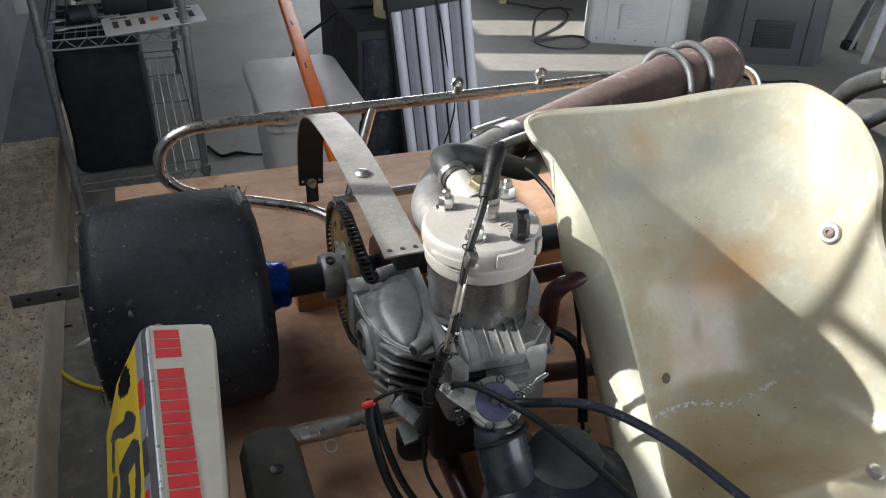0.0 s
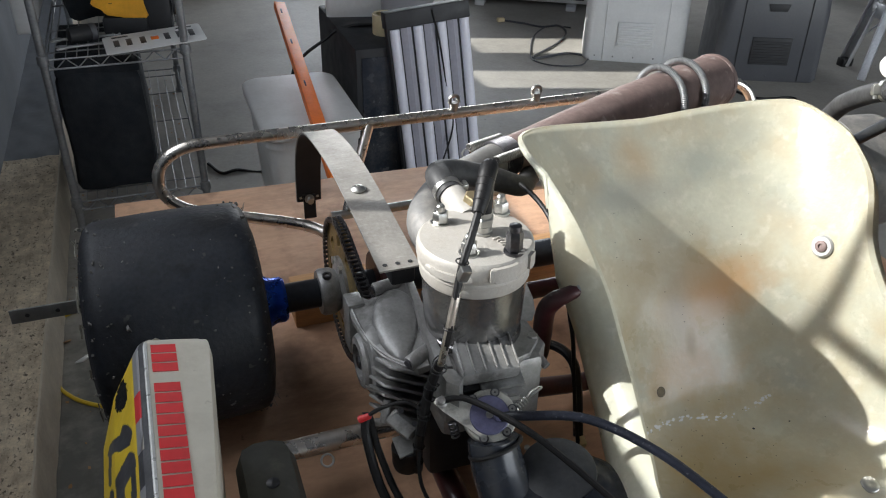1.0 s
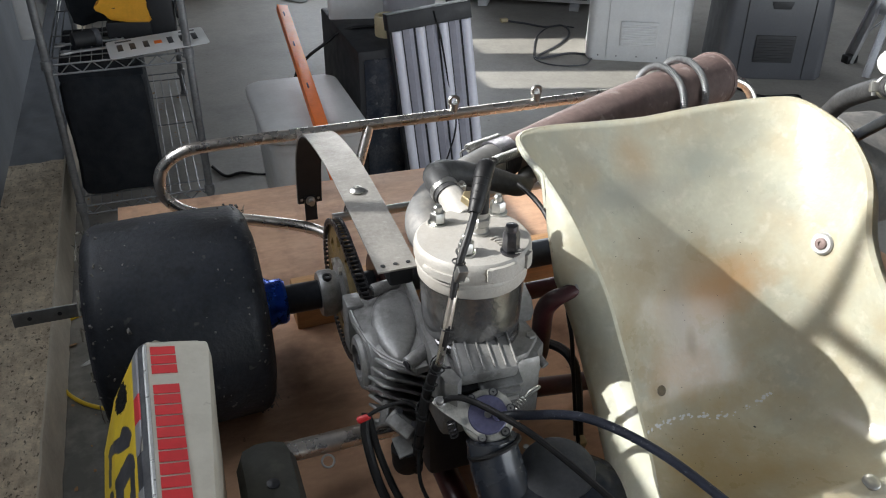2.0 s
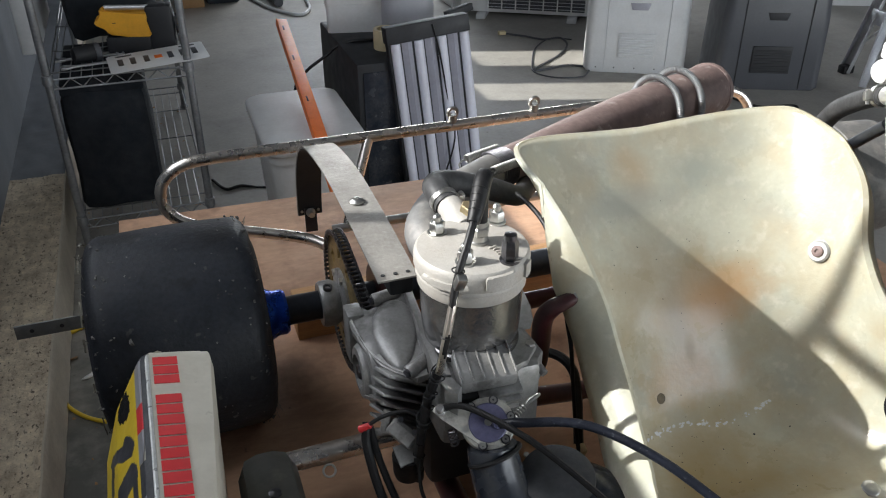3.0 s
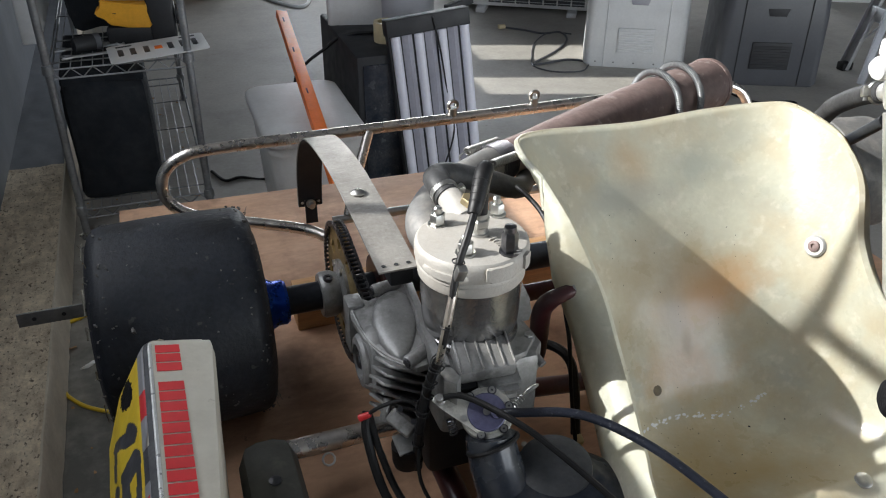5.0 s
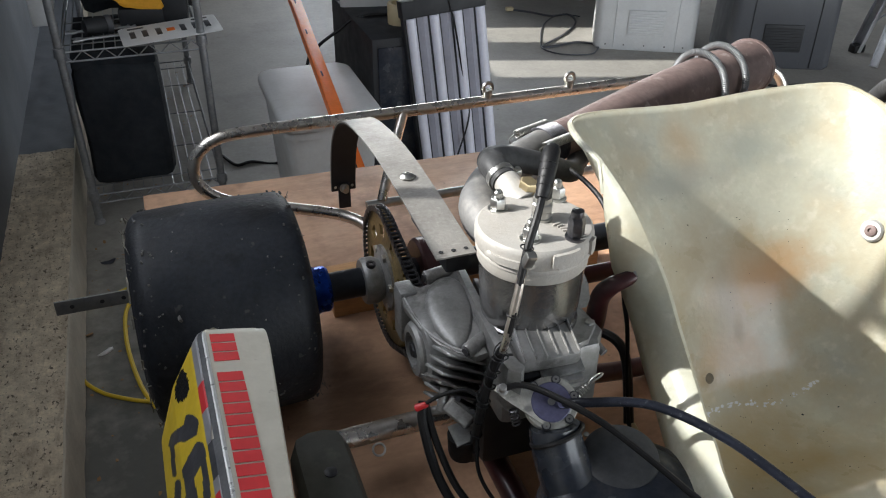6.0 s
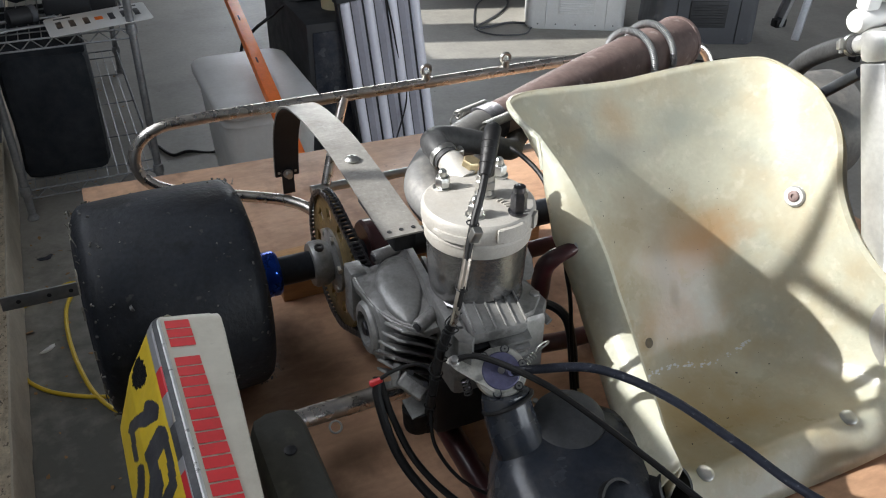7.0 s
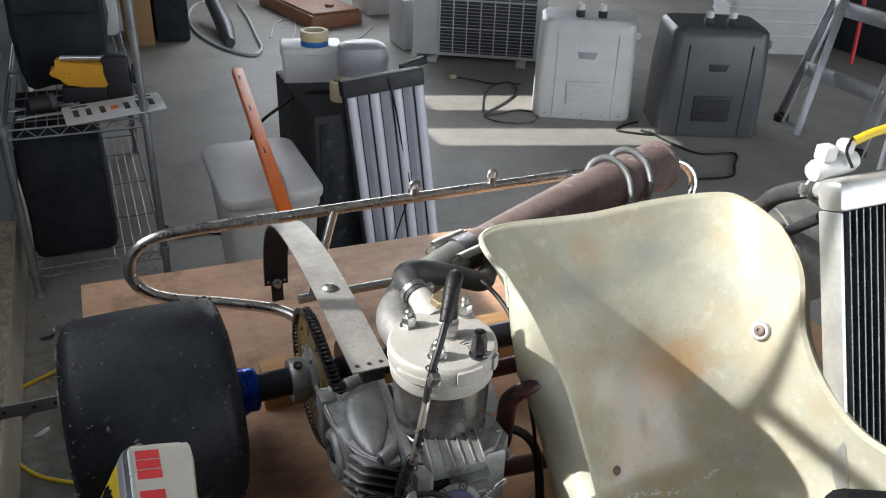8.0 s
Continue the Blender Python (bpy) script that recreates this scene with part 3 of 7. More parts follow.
# rubber crumbs stuck to the tread
bm = B()
rnd = random.Random(7)
for i in range(300):
    a, h = rnd.uniform(0, 2 * math.pi), rnd.uniform(0.012, W - 0.008)
    if rnd.random() < 0.45:
        h = rnd.choice((rnd.uniform(0.004, 0.03), rnd.uniform(W - 0.03, W - 0.006)))
    e = min(h, W - h)
    r = WR - 0.002 - (0.026 * (1 - e / 0.022) ** 2 if e < 0.022 else 0.0)
    s = rnd.uniform(0.0006, 0.0020) * (2.2 if rnd.random() < 0.14 else 1)
    m = wheel_m @ Matrix.Rotation(a, 4, 'Z') @ pose(r + 0.001, 0, h, rnd.uniform(0, 180), rnd.uniform(-30, 30), rnd.uniform(0, 180))
    box(bm, (0, 0, 0), (s * rnd.uniform(0.6, 2.0), s, s * rnd.uniform(0.7, 2.4)), 0, m)
part("rubber_grit", bm, [M_crumb], wheel, smooth=False)["kind"] = "stuff"
# frayed pale edge of the outer shoulder, broken into strips, with thin threads
bm = B()
rnd = random.Random(31)
a = 0.0
while a < 2 * math.pi:
    step = rnd.uniform(0.05, 0.30)
    r, h, t_ = rnd.uniform(0.128, 0.1345), rnd.uniform(0.0045, 0.0085), rnd.uniform(0.0006, 0.0015)
    tube(bm, [wheel_m @ Vector(((r + 0.0008 * rnd.random()) * math.cos(a + step * k / 5), (r + 0.0008 * rnd.random()) * math.sin(a + step * k / 5), h - 0.0028 + 0.0010 * rnd.random())) for k in range(6)], t_, 5, raw=True)
    a += step + rnd.uniform(0.02, 0.35)
for i in range(46):
    a, h = rnd.uniform(0, 2 * math.pi), rnd.choice((rnd.uniform(0.004, 0.010), rnd.uniform(W - 0.012, W - 0.004)))
    c, q = math.cos(a), math.sin(a)
    L_ = rnd.uniform(0.003, 0.009)
    side = rnd.uniform(-0.004, 0.004)
    tube(bm, [wheel_m @ Vector((0.128 * c, 0.128 * q, h)), wheel_m @ Vector(((0.130 + L_ * 0.5) * c - side * q, (0.130 + L_ * 0.5) * q + side * c, h + (0.001 if h > 0.05 else -0.001))),
              wheel_m @ Vector(((0.130 + L_) * c - 2 * side * q, (0.130 + L_) * q + 2 * side * c, h + (0.003 if h > 0.05 else -0.003)))], 0.0004, 4, raw=True)
part("frayed_edge", bm, [M_fray], wheel)["kind"] = "stuff"
bm = B()
lathe(bm, [(0.021, W - 0.04), (0.036, W - 0.04), (0.037, W + 0.004), (0.034, W + 0.008), (0.031, W + 0.014), (0.031, W + 0.026), (0.028, W + 0.030), (0.021, W + 0.030)], wheel_m, 40)
part("hub", bm, M_blue, wheel, "blue anodised hub")

# axle
part("axle", rod(B(), (WX1 - 0.03, 0, AX_Z), (0.78, 0, AX_Z), 0.020, n=32), M_axle, kart)
# sprocket carrier and sprocket
SPX = -0.246
carrier = part("sprocket_carrier", lathe(B(), [(0.021, 0), (0.030, 0), (0.0325, 0.004), (0.0325, 0.018), (0.030, 0.022), (0.028, 0.026), (0.046, 0.03), (0.046, 0.034), (0.021, 0.034)],
               Matrix.Translation((SPX - 0.036, 0, AX_Z)) @ Matrix.Rotation(radians(90), 4, 'Y'), 40), M_alu, kart)
rod_m = frame_of((-0.271, -0.010, AX_Z + 0.0305), (-0.271, -0.012, AX_Z + 0.05))
part("pinch_bolt", lathe(B(), [(0.0065, -0.004), (0.0065, 0.003), (0.0035, 0.003), (0.0035, 0.0)], rod_m, 16), M_chain, carrier)
TEETH, PITCH = 78, 0.00778
SR = PITCH / (2 * math.sin(math.pi / TEETH))
sp_m = Matrix.Translation((SPX, 0, AX_Z)) @ Matrix.Rotation(radians(90), 4, 'Y')
bm = B()
n = TEETH * 4
outer = []
for i in range(n):
    a = 2 * math.pi * i / n
    r = SR + (0.0022 if i % 4 == 0 else (-0.0030 if i % 4 == 2 else -0.0003))
    outer.append((r, a))


def sprocket_plate(bm, z0, z1):
    # annulus with round holes cut as gaps between two rings of spokes
    rings = [[(0.036, 2 * math.pi * i / n) for i in range(n)], [(0.060, 2 * math.pi * i / n) for i in range(n)], [(0.076, 2 * math.pi * i / n) for i in range(n)],
             [(SR - 0.007, 2 * math.pi * i / n) for i in range(n)], outer]
    lay = []
    for z in (z0, z1):
        lay.append([[bm.verts.new(sp_m @ Vector((r * math.cos(a), r * math.sin(a), z))) for r, a in rg] for rg in rings])
    holes = 9
    for k in range(len(rings) - 1):
        for i in range(n):
            j = (i + 1) % n
            gap = k == 1 and (i * holes % n) < n * 0.42
            if not gap:
                bm.faces.new((lay[0][k][i], lay[0][k][j], lay[0][k + 1][j], lay[0][k + 1][i]))
                bm.faces.new((lay[1][k][i], lay[1][k + 1][i], lay[1][k + 1][j], lay[1][k][j]))
            if k == 1:
                prev = ((i - 1) * holes % n) < n * 0.42
                if gap != prev:
                    bm.faces.new((lay[0][1][i], lay[0][2][i], lay[1][2][i], lay[1][1][i]))
                if gap:
                    bm.faces.new((lay[0][1][i], lay[1][1][i], lay[1][1][j], lay[0][1][j]))
                    bm.faces.new((lay[0][2][i], lay[0][2][j], lay[1][2][j], lay[1][2][i]))
    for k in (0, len(rings) - 1):
        for i in range(n):
            j = (i + 1) % n
            bm.faces.new((lay[0][k][i], lay[0][k][j], lay[1][k][j], lay[1][k][i]))


sprocket_plate(bm, -0.002, 0.002)
sprocket = part("sprocket", bm, M_sprocket, kart, "gold sprocket dark with chain oil", smooth=False)
for i in range(6):
    a = 2 * math.pi * (i + 0.3) / 6
    p = sp_m @ Vector((0.041 * math.cos(a), 0.041 * math.sin(a), -0.004))
    part("bolt", hexnut(B(), Matrix.Translation(p) @ Matrix.Rotation(radians(-90), 4, 'Y'), 0.006, 0.006), M_steel, sprocket)

# chain: round the sprocket, forward to the engine
ENG_Y, ENG_Z, ER = -0.235, 0.815, 0.014
link_in, link_out = B(), B()


def link_mesh(bm, half, w):
    for sx in (-1, 1):
        c = Matrix.Translation((sx * w, 0, 0))
        poly = []
        for i in range(7):
            a = math.pi / 2 + math.pi * i / 6
            poly.append((-half + 0.0040 * math.cos(a), 0.0040 * math.sin(a)))
        for i in range(7):
            a = -math.pi / 2 + math.pi * i / 6
            poly.append((half + 0.0040 * math.cos(a), 0.0040 * math.sin(a)))
        prism(bm, poly, 0.0009, c @ Matrix(((0, 0, 1, 0), (1, 0, 0, 0), (0, 1, 0, 0), (0, 0, 0, 1))) @ Matrix.Translation((0, 0, -0.00045)))
    for e in (-half, half):
        rod(bm, (-w - 0.0010, e, 0), (w + 0.0010, e, 0), 0.0023, n=8)
    return bm


def as_mesh(bm, name, material):
    bmesh.ops.recalc_face_normals(bm, faces=bm.faces)
    me = bpy.data.meshes.new(name)
    bm.to_mesh(me)
    bm.free()
    me.materials.append(material)
    return me


me_in, me_out = as_mesh(link_mesh(link_in, PITCH / 2, 0.0052), "link", M_chain), as_mesh(link_mesh(link_out, PITCH / 2, 0.0070), "link", M_chain)
chain = part("drive_chain", ring(B(), Matrix.Translation((SPX, ENG_Y, ENG_Z)) @ Matrix.Rotation(radians(90), 4, 'Y'), ER * 0.55, 0.004), M_chain, kart, "oily black drive chain")
dy, dz = ENG_Y, ENG_Z - AX_Z
dist = math.hypot(dy, dz)
base_a = math.atan2(dz, dy)
off = math.acos((SR - ER) / dist)
# tangent points above and below
a_up, a_dn = base_a - off, base_a + off
if math.sin(a_up) < math.sin(a_dn):
    a_up, a_dn = a_dn, a_up
pu, pd = (SR * math.cos(a_up), SR * math.sin(a_up)), (SR * math.cos(a_dn), SR * math.sin(a_dn))
eu, ed = (dy + ER * math.cos(a_up), dz + ER * math.sin(a_up)), (dy + ER * math.cos(a_dn), dz + ER * math.sin(a_dn))
loop = [(eu[0] + (pu[0] - eu[0]) * t / 60, eu[1] + (pu[1] - eu[1]) * t / 60) for t in range(60)]
# go over the back of the wheel, away from the engine
k = 200
start, end = a_up, a_dn
step = (end - start)
if math.cos(start + step / 2) < 0:
    step = step - math.copysign(2 * math.pi, step)
loop += [(SR * math.cos(start + step * i / k), SR * math.sin(start + step * i / k)) for i in range(k)]
loop += [(pd[0] + (ed[0] - pd[0]) * t / 60, pd[1] + (ed[1] - pd[1]) * t / 60) for t in range(61)]
acc, want, count = 0.0, 0.0, 0
for (y0, z0), (y1, z1) in zip(loop, loop[1:]):
    seg = math.hypot(y1 - y0, z1 - z0)
    while want <= acc + seg:
        f = (want - acc) / seg
        y, z = y0 + (y1 - y0) * f, z0 + (z1 - z0) * f
        ob = new("link", me_in if count % 2 else me_out)
        ob.parent = chain
        ob.matrix_basis = ORIGIN[kart.name].inverted() @ Matrix.Translation((SPX, y, z + AX_Z)) @ Matrix.Rotation(math.atan2(z1 - z0, y1 - y0), 4, 'X')
        want += PITCH
        count += 1
    acc += seg

# chain guard: a bent strip
bm = B()
G = [(0.291, 0.774), (0.288, 0.80), (0.276, 0.845), (0.254, 0.885), (0.218, 0.922), (0.165, 0.948), (0.09, 0.963), (0.0, 0.971), (-0.10, 0.968), (-0.235, 0.957)]
line = smooth_line([(0, y, z) for y, z in G], 6)
GX0, GX1 = -0.258, -0.2135


def narrow(i):
    """The strip is narrower down its rear leg."""
    return 0.0015 * (1 - min(1.0, i / 34) ** 1.5)


top = []
for i, p in enumerate(line):
    d = line[min(i + 1, len(line) - 1)] - line[max(i - 1, 0)]
    nrm = Vector((0, -d.z, d.y)).normalized() * (-0.0011)
    top.append([bm.verts.new(Vector((x, p.y, p.z)) + s * nrm) for x in (GX0 + narrow(i), GX1 - narrow(i)) for s in (1, -1)])
for a, b in zip(top, top[1:]):
    for q, r in ((0, 1), (1, 3), (3, 2), (2, 0)):
        bm.faces.new((a[q], a[r], b[r], b[q]))
bm.faces.new((top[0][0], top[0][2], top[0][3], top[0][1]))
bm.faces.new((top[-1][0], top[-1][1], top[-1][3], top[-1][2]))
guard = part("chain_guard", bm, M_guard, kart, "bent bare metal chain guard")
# black layer on the inner side of the arch, and the dark block under its front end
bm = B()
ins = []
for i, p in enumerate(line[:34]):
    d = line[min(i + 1, len(line) - 1)] - line[max(i - 1, 0)]
    nrm = Vector((0, -d.z, d.y)).normalized() * (0.0016)
    if nrm.z > 0 and i > 20 or (i <= 20 and nrm.y > 0):
        nrm = -nrm
    ins.append([bm.verts.new(Vector((x, p.y, p.z)) + nrm * k) for x in (GX0 + 0.001 + narrow(i), GX1 - 0.001 - narrow(i)) for k in (1, 2)])
for a, b in zip(ins, ins[1:]):
    for q, r in ((0, 1), (1, 3), (3, 2), (2, 0)):
        bm.faces.new((a[q], a[r], b[r], b[q]))
part("lining", bm, M_black, guard)
part("rubber_block", span(B(), (GX0 + 0.018, -0.214, 0.922), (GX1 + 0.002, -0.09, 0.954), 0.004), M_black, guard)
part("bolt", lathe(B(), [(0.0092, 0), (0.0092, 0.0013), (0.0080, 0.0022), (0.0066, 0.0036), (0.0042, 0.0046), (0.0028, 0.0048), (0.0024, 0.0030)], Matrix.Translation((-0.238, -0.072, 0.972)), 20), M_steel, guard)
for x in (-0.250, -0.236, -0.222):
    part("hole", lathe(B(), [(0.0025, 0), (0.0025, 0.0006)], Matrix.Translation((x, -0.226, 0.9592)), 12), M_black, guard)
bm = B()
prism(bm, [(-0.010, 0.012), (0.010, 0.012), (0.010, -0.032), (-0.010, -0.032)], 0.003, Matrix.Translation((-0.236, 0.2865, 0.775)) @ Matrix.Rotation(radians(90), 4, 'X'))
part("bracket", bm, M_axle, guard)
part("bolt", lathe(B(), [(0.008, 0), (0.008, 0.002), (0.005, 0.003), (0.005, 0.012), (0.0, 0.012)], frame_of((-0.236, 0.2835, 0.780), (-0.236, 0.20, 0.780)), 16, cap=False), M_steel, guard)
for x in (-0.250, -0.222):
    part("rivet", lathe(B(), [(0.0025, 0), (0.002, 0.001), (0.0, 0.0012)], frame_of((x, 0.2855, 0.782), (x, 0.20, 0.782)), 10, cap=False), M_steel, guard)

# rear bumper: two bars joined by bends, upright tube, lugs
BY, BZ = 0.320, 0.885
bump = part("rear_bumper", tube(B(), [(-0.192, 0.12, 0.705), (-0.205, 0.20, 0.730), (-0.240, 0.250, 0.744), (-0.32, 0.282, 0.757), (-0.40, 0.298, 0.772), (-0.445, 0.304, 0.792), (-0.466, 0.310, 0.822), (-0.460, 0.316, 0.856), (-0.428, 0.319, 0.879), (-0.37, BY, BZ), (-0.2, BY, BZ), (0.02, BY, BZ), (0.25, BY, BZ), (0.50, BY, BZ),
            (0.575, 0.321, 0.886), (0.622, 0.316, 0.874), (0.645, 0.308, 0.846), (0.640, 0.298, 0.812), (0.60, 0.285, 0.780), (0.52, 0.265, 0.755), (0.45, 0.22, 0.735), (0.42, 0.12, 0.705)], 0.0095, 14, 6), M_chrome, kart, "chromed tube rear bumper")
part("cross_bar", rod(B(), (-0.205, 0.262, 0.752), (0.46, 0.262, 0.752), 0.008), M_steel, bump)
part("brace", tube(B(), [(-0.122, BY - 0.003, BZ - 0.002), (-0.135, 0.305, 0.855), (-0.158, 0.283, 0.805), (-0.178, 0.262, 0.758)], 0.0085, 14, 6), M_chrome, bump)
for x in (0.03, 0.185):
    bm = B()
    rod(bm, (x, BY, BZ + 0.006), (x, BY, BZ + 0.020), 0.008, n=12)
    ring(bm, Matrix.Translation((x, BY, BZ + 0.024)) @ Matrix.Rotation(radians(90), 4, 'X'), 0.008, 0.0035, 16, 6)
    part("lug", bm, M_steel, bump)

# seat: a shell between a middle line (down the back, along the bottom, over the front lip) and its rim
SX = 0.156
S_ST = [0, 0.2, 0.4, 0.55, 0.68, 0.80, 0.89, 0.92, 0.95, 1.0]
S_MY = [-0.064, -0.132, -0.203, -0.245, -0.292, -0.375, -0.440, -0.457, -0.469, -0.500]
S_MZ = [1.009, 0.920, 0.815, 0.740, 0.684, 0.670, 0.682, 0.688, 0.680, 0.648]
S_RY = [-0.166, -0.258, -0.305, -0.345, -0.385, -0.425, -0.464, -0.478, -0.498, -0.532]
S_RZ = [1.036, 0.990, 0.925, 0.882, 0.855, 0.838, 0.832, 0.830, 0.829, 0.828]
S_HW = [0.214, 0.208, 0.194, 0.193, 0.198, 0.207, 0.216, 0.220, 0.225, 0.232]
S_LIP = [0.013, 0.024, 0.030, 0.031, 0.031, 0.030, 0.026, 0.024, 0.022, 0.018]
S_GY = [3.0, 2.3, 1.9, 2.0, 2.4, 3.2, 3.5, 3.6, 3.6, 3.6]
S_GZ = [1.2, 1.8, 1.9, 2.0, 2.4, 3.2, 3.6, 3.8, 3.8, 3.8]


def seat_pt(u, v, lift=0.0):
    a = v * 2 - 1
    t = min(abs(a) / 0.90, 1.0)
    top = u
    u += 0.13 * max(0.0, 1 - u / 0.28) ** 2 * max(0.0, (abs(a) - 0.66) / 0.34) ** 2   # rounded top corners
    my, mz, ry, rz, hw, w, gy, gz = (lerp(S_ST, q, u) for q in (S_MY, S_MZ, S_RY, S_RZ, S_HW, S_LIP, S_GY, S_GZ))
    # the back is flat in the middle and turns forward into the sides
    y, z = my + (ry - my) * t ** gy, mz + (rz - mz) * t ** gz
    x = hw * math.sin(t * math.pi / 2) ** 0.92 - (w - 0.013) * t * t
    if abs(a) > 0.90:                              # rolled rim
        k = (abs(a) - 0.90) / 0.10
        full = min(1.0, (top + u) / 0.50) ** 0.8   # the roll fades out at the top corners
        x += w * math.sin(k * math.pi / 2) * (0.3 + 0.7 * full)
        y += 0.012 * k * k * full
        z -= 0.050 * k ** 1.6 * full
    z += 0.0016 * noise.noise((a * 3.0, u * 6.0, 0.3))
    return Vector((SX + math.copysign(x, a), y, z + lift))


bm = B()
sheet(bm, lambda u, v: seat_pt(u, v), 72, 110)
seat = part("seat", bm, M_seat, kart, "translucent cream fibreglass bucket seat")
part("rim_bead", tube(B(), [seat_pt(0.0, 0.004 + 0.992 * i / 90) + Vector((0, 0.002, -0.002)) for i in range(91)], 0.0042, 8, raw=True), M_seat, seat)
so = seat.modifiers.new("thick", "SOLIDIFY")
so.thickness, so.offset = 0.0045, 0


def on_seat(x, u):
    """The place and normal on the seat's inner skin at the across-place x and station u."""
    lo, hi = 0.0, 1.0
    for _ in range(40):
        mid = (lo + hi) / 2
        if seat_pt(u, mid).x < x:
            lo = mid
        else:
            hi = mid
    p = seat_pt(u, lo)
    nrm = (seat_pt(min(u + 0.01, 1), lo) - seat_pt(max(u - 0.01, 0), lo)).cross(seat_pt(u, min(lo + 0.01, 1)) - seat_pt(u, max(lo - 0.01, 0))).normalized()
    if nrm.y > 0 and nrm.z < 0.3 or nrm.z < 0:
        nrm = -nrm
    return p, nrm


p, nrm = on_seat(0.104, 0.602)
# brown disc whose colour paints the dim inside of the hole
part("drain_hole", lathe(B(), [(0.0072, 0.0022), (0.0068, 0.0026), (0.0, 0.0026)], frame_of(p, p + nrm), 20, cap=False), M_drain, seat)
# grit, scuffs and chips of white resin on the skin
rnd = random.Random(21)
grit, chips = B(), B()
for i in range(95):
    u = rnd.choice((rnd.uniform(0.15, 0.55), rnd.gauss(0.74, 0.05), rnd.uniform(0.6, 0.9)))
    x = rnd.gauss(SX + 0.02, 0.08) if u > 0.6 else rnd.uniform(SX - 0.12, SX + 0.12)
    if not (SX - 0.15 < x < SX + 0.15 and 0 < u < 0.93):
        continue
    p, nrm = on_seat(x, u)
    s = rnd.uniform(0.0003, 0.0009) * (2.0 if rnd.random() < 0.08 else 1)
    box(grit, (0, 0, 0), (s * rnd.uniform(0.7, 2), s, s), 0, frame_of(p + nrm * 0.0025, p + nrm) @ pose(0, 0, 0, 0, 0, rnd.uniform(0, 180)))
for i in range(70):
    x = rnd.uniform(SX - 0.10, SX + 0.10)
    p, nrm = on_seat(x, 0.682 + 0.010 * math.sin(x * 40) + rnd.gauss(0, 0.004))
    s = rnd.uniform(0.0008, 0.0028)
    m = frame_of(p + nrm * 0.0022, p + nrm)
    prism(chips, [(s * rnd.uniform(0.5, 1.6) * math.cos(2 * math.pi * j / 6), s * rnd.uniform(0.4, 1) * math.sin(2 * math.pi * j / 6)) for j in range(6)], 0.0006, m)
part("grit", grit, M_black, seat, smooth=False)["kind"] = "stuff"
part("resin_grit", chips, M_white_plastic, seat, smooth=False)["kind"] = "stuff"


def seat_bolt(at, d):
    m = frame_of(at, Vector(at) + Vector(d))
    part("spacer", lathe(B(), [(0.0145, -0.002), (0.0145, 0.005), (0.012, 0.007), (0.006, 0.007)], m, 24), M_rad, seat)
    part("bolt", lathe(B(), [(0.0075, 0.006), (0.0075, 0.009), (0.006, 0.010), (0.003, 0.010), (0.003, 0.008)], m, 18), M_pipe, seat)


p, nrm = on_seat(0.326, 0.368)
seat_bolt(p, nrm)
for x in (0.046, 0.271):
    p, nrm = on_seat(x, 0.925)
    part("washer", lathe(B(), [(0.0105, 0.0), (0.0105, 0.0032), (0.0095, 0.0040), (0.005, 0.0044), (0.0, 0.0040)], frame_of(p, p + nrm), 20, cap=False), M_steel, seat)

# seat stay with its clamp bolt, on the engine side
stay = part("seat_stay", tube(B(), [(-0.085, -0.16, 0.69), (-0.069, -0.235, 0.79), (-0.072, -0.255, 0.842), (-0.076, -0.266, 0.887), (-0.072, -0.276, 0.908), (-0.060, -0.282, 0.918), (-0.044, -0.284, 0.924)], 0.0115, 14, 6, radii=[0.0115, 0.0115, 0.0115, 0.0112, 0.0105, 0.0088, 0.0075]), M_frame, kart)
part("bolt", hexnut(B(), frame_of((-0.050, -0.284, 0.926), (-0.026, -0.288, 0.932)), 0.0062, 0.012), M_steel, stay)

# frame tubes under the seat and engine
part("frame_rail", tube(B(), [(-0.192, 0.10, 0.700), (-0.192, -0.1, 0.685), (-0.192, -0.4, 0.672), (-0.196, -0.9, 0.672), (-0.20, -1.2, 0.672)], 0.015, 14, 6), M_frame, kart)
part("frame_rail", tube(B(), [(0.42, 0.10, 0.700), (0.42, -0.3, 0.675), (0.42, -1.2, 0.672)], 0.015, 14, 6), M_frame, kart)
part("cross_tube", rod(B(), (-0.185, 0.02, 0.705), (0.42, 0.02, 0.705), 0.014), M_frame, kart)
part("cross_tube", tube(B(), [(-0.19, -0.17, 0.69), (-0.05, -0.185, 0.70), (0.1, -0.16, 0.665), (0.42, -0.17, 0.69)], 0.013, 12), M_frame, kart)
part("cross_tube", tube(B(), [(-0.19, -0.60, 0.672), (0.1, -0.62, 0.672), (0.42, -0.60, 0.672)], 0.014, 12), M_frame, kart)
bm = B()
prism(bm, [(0.25, -0.545), (0.34, -0.55), (0.36, -0.60), (0.25, -0.61)], 0.035, Matrix.Translation((0, 0, 0.668)), 0.004)
part("seat_bracket", bm, M_frame, kart)
# axle bearing hangers
for x in (-0.19, 0.40):
    bm = B()
    lathe(bm, [(0.021, -0.014), (0.044, -0.014), (0.047, -0.010), (0.047, 0.010), (0.044, 0.014), (0.021, 0.014)], Matrix.Translation((x, 0, AX_Z)) @ Matrix.Rotation(radians(90), 4, 'Y'), 32)
    span(bm, (x - 0.006, -0.03, 0.70), (x + 0.006, 0.03, AX_Z - 0.03), 0.002)
    part("bearing_hanger", bm, M_frame, kart)

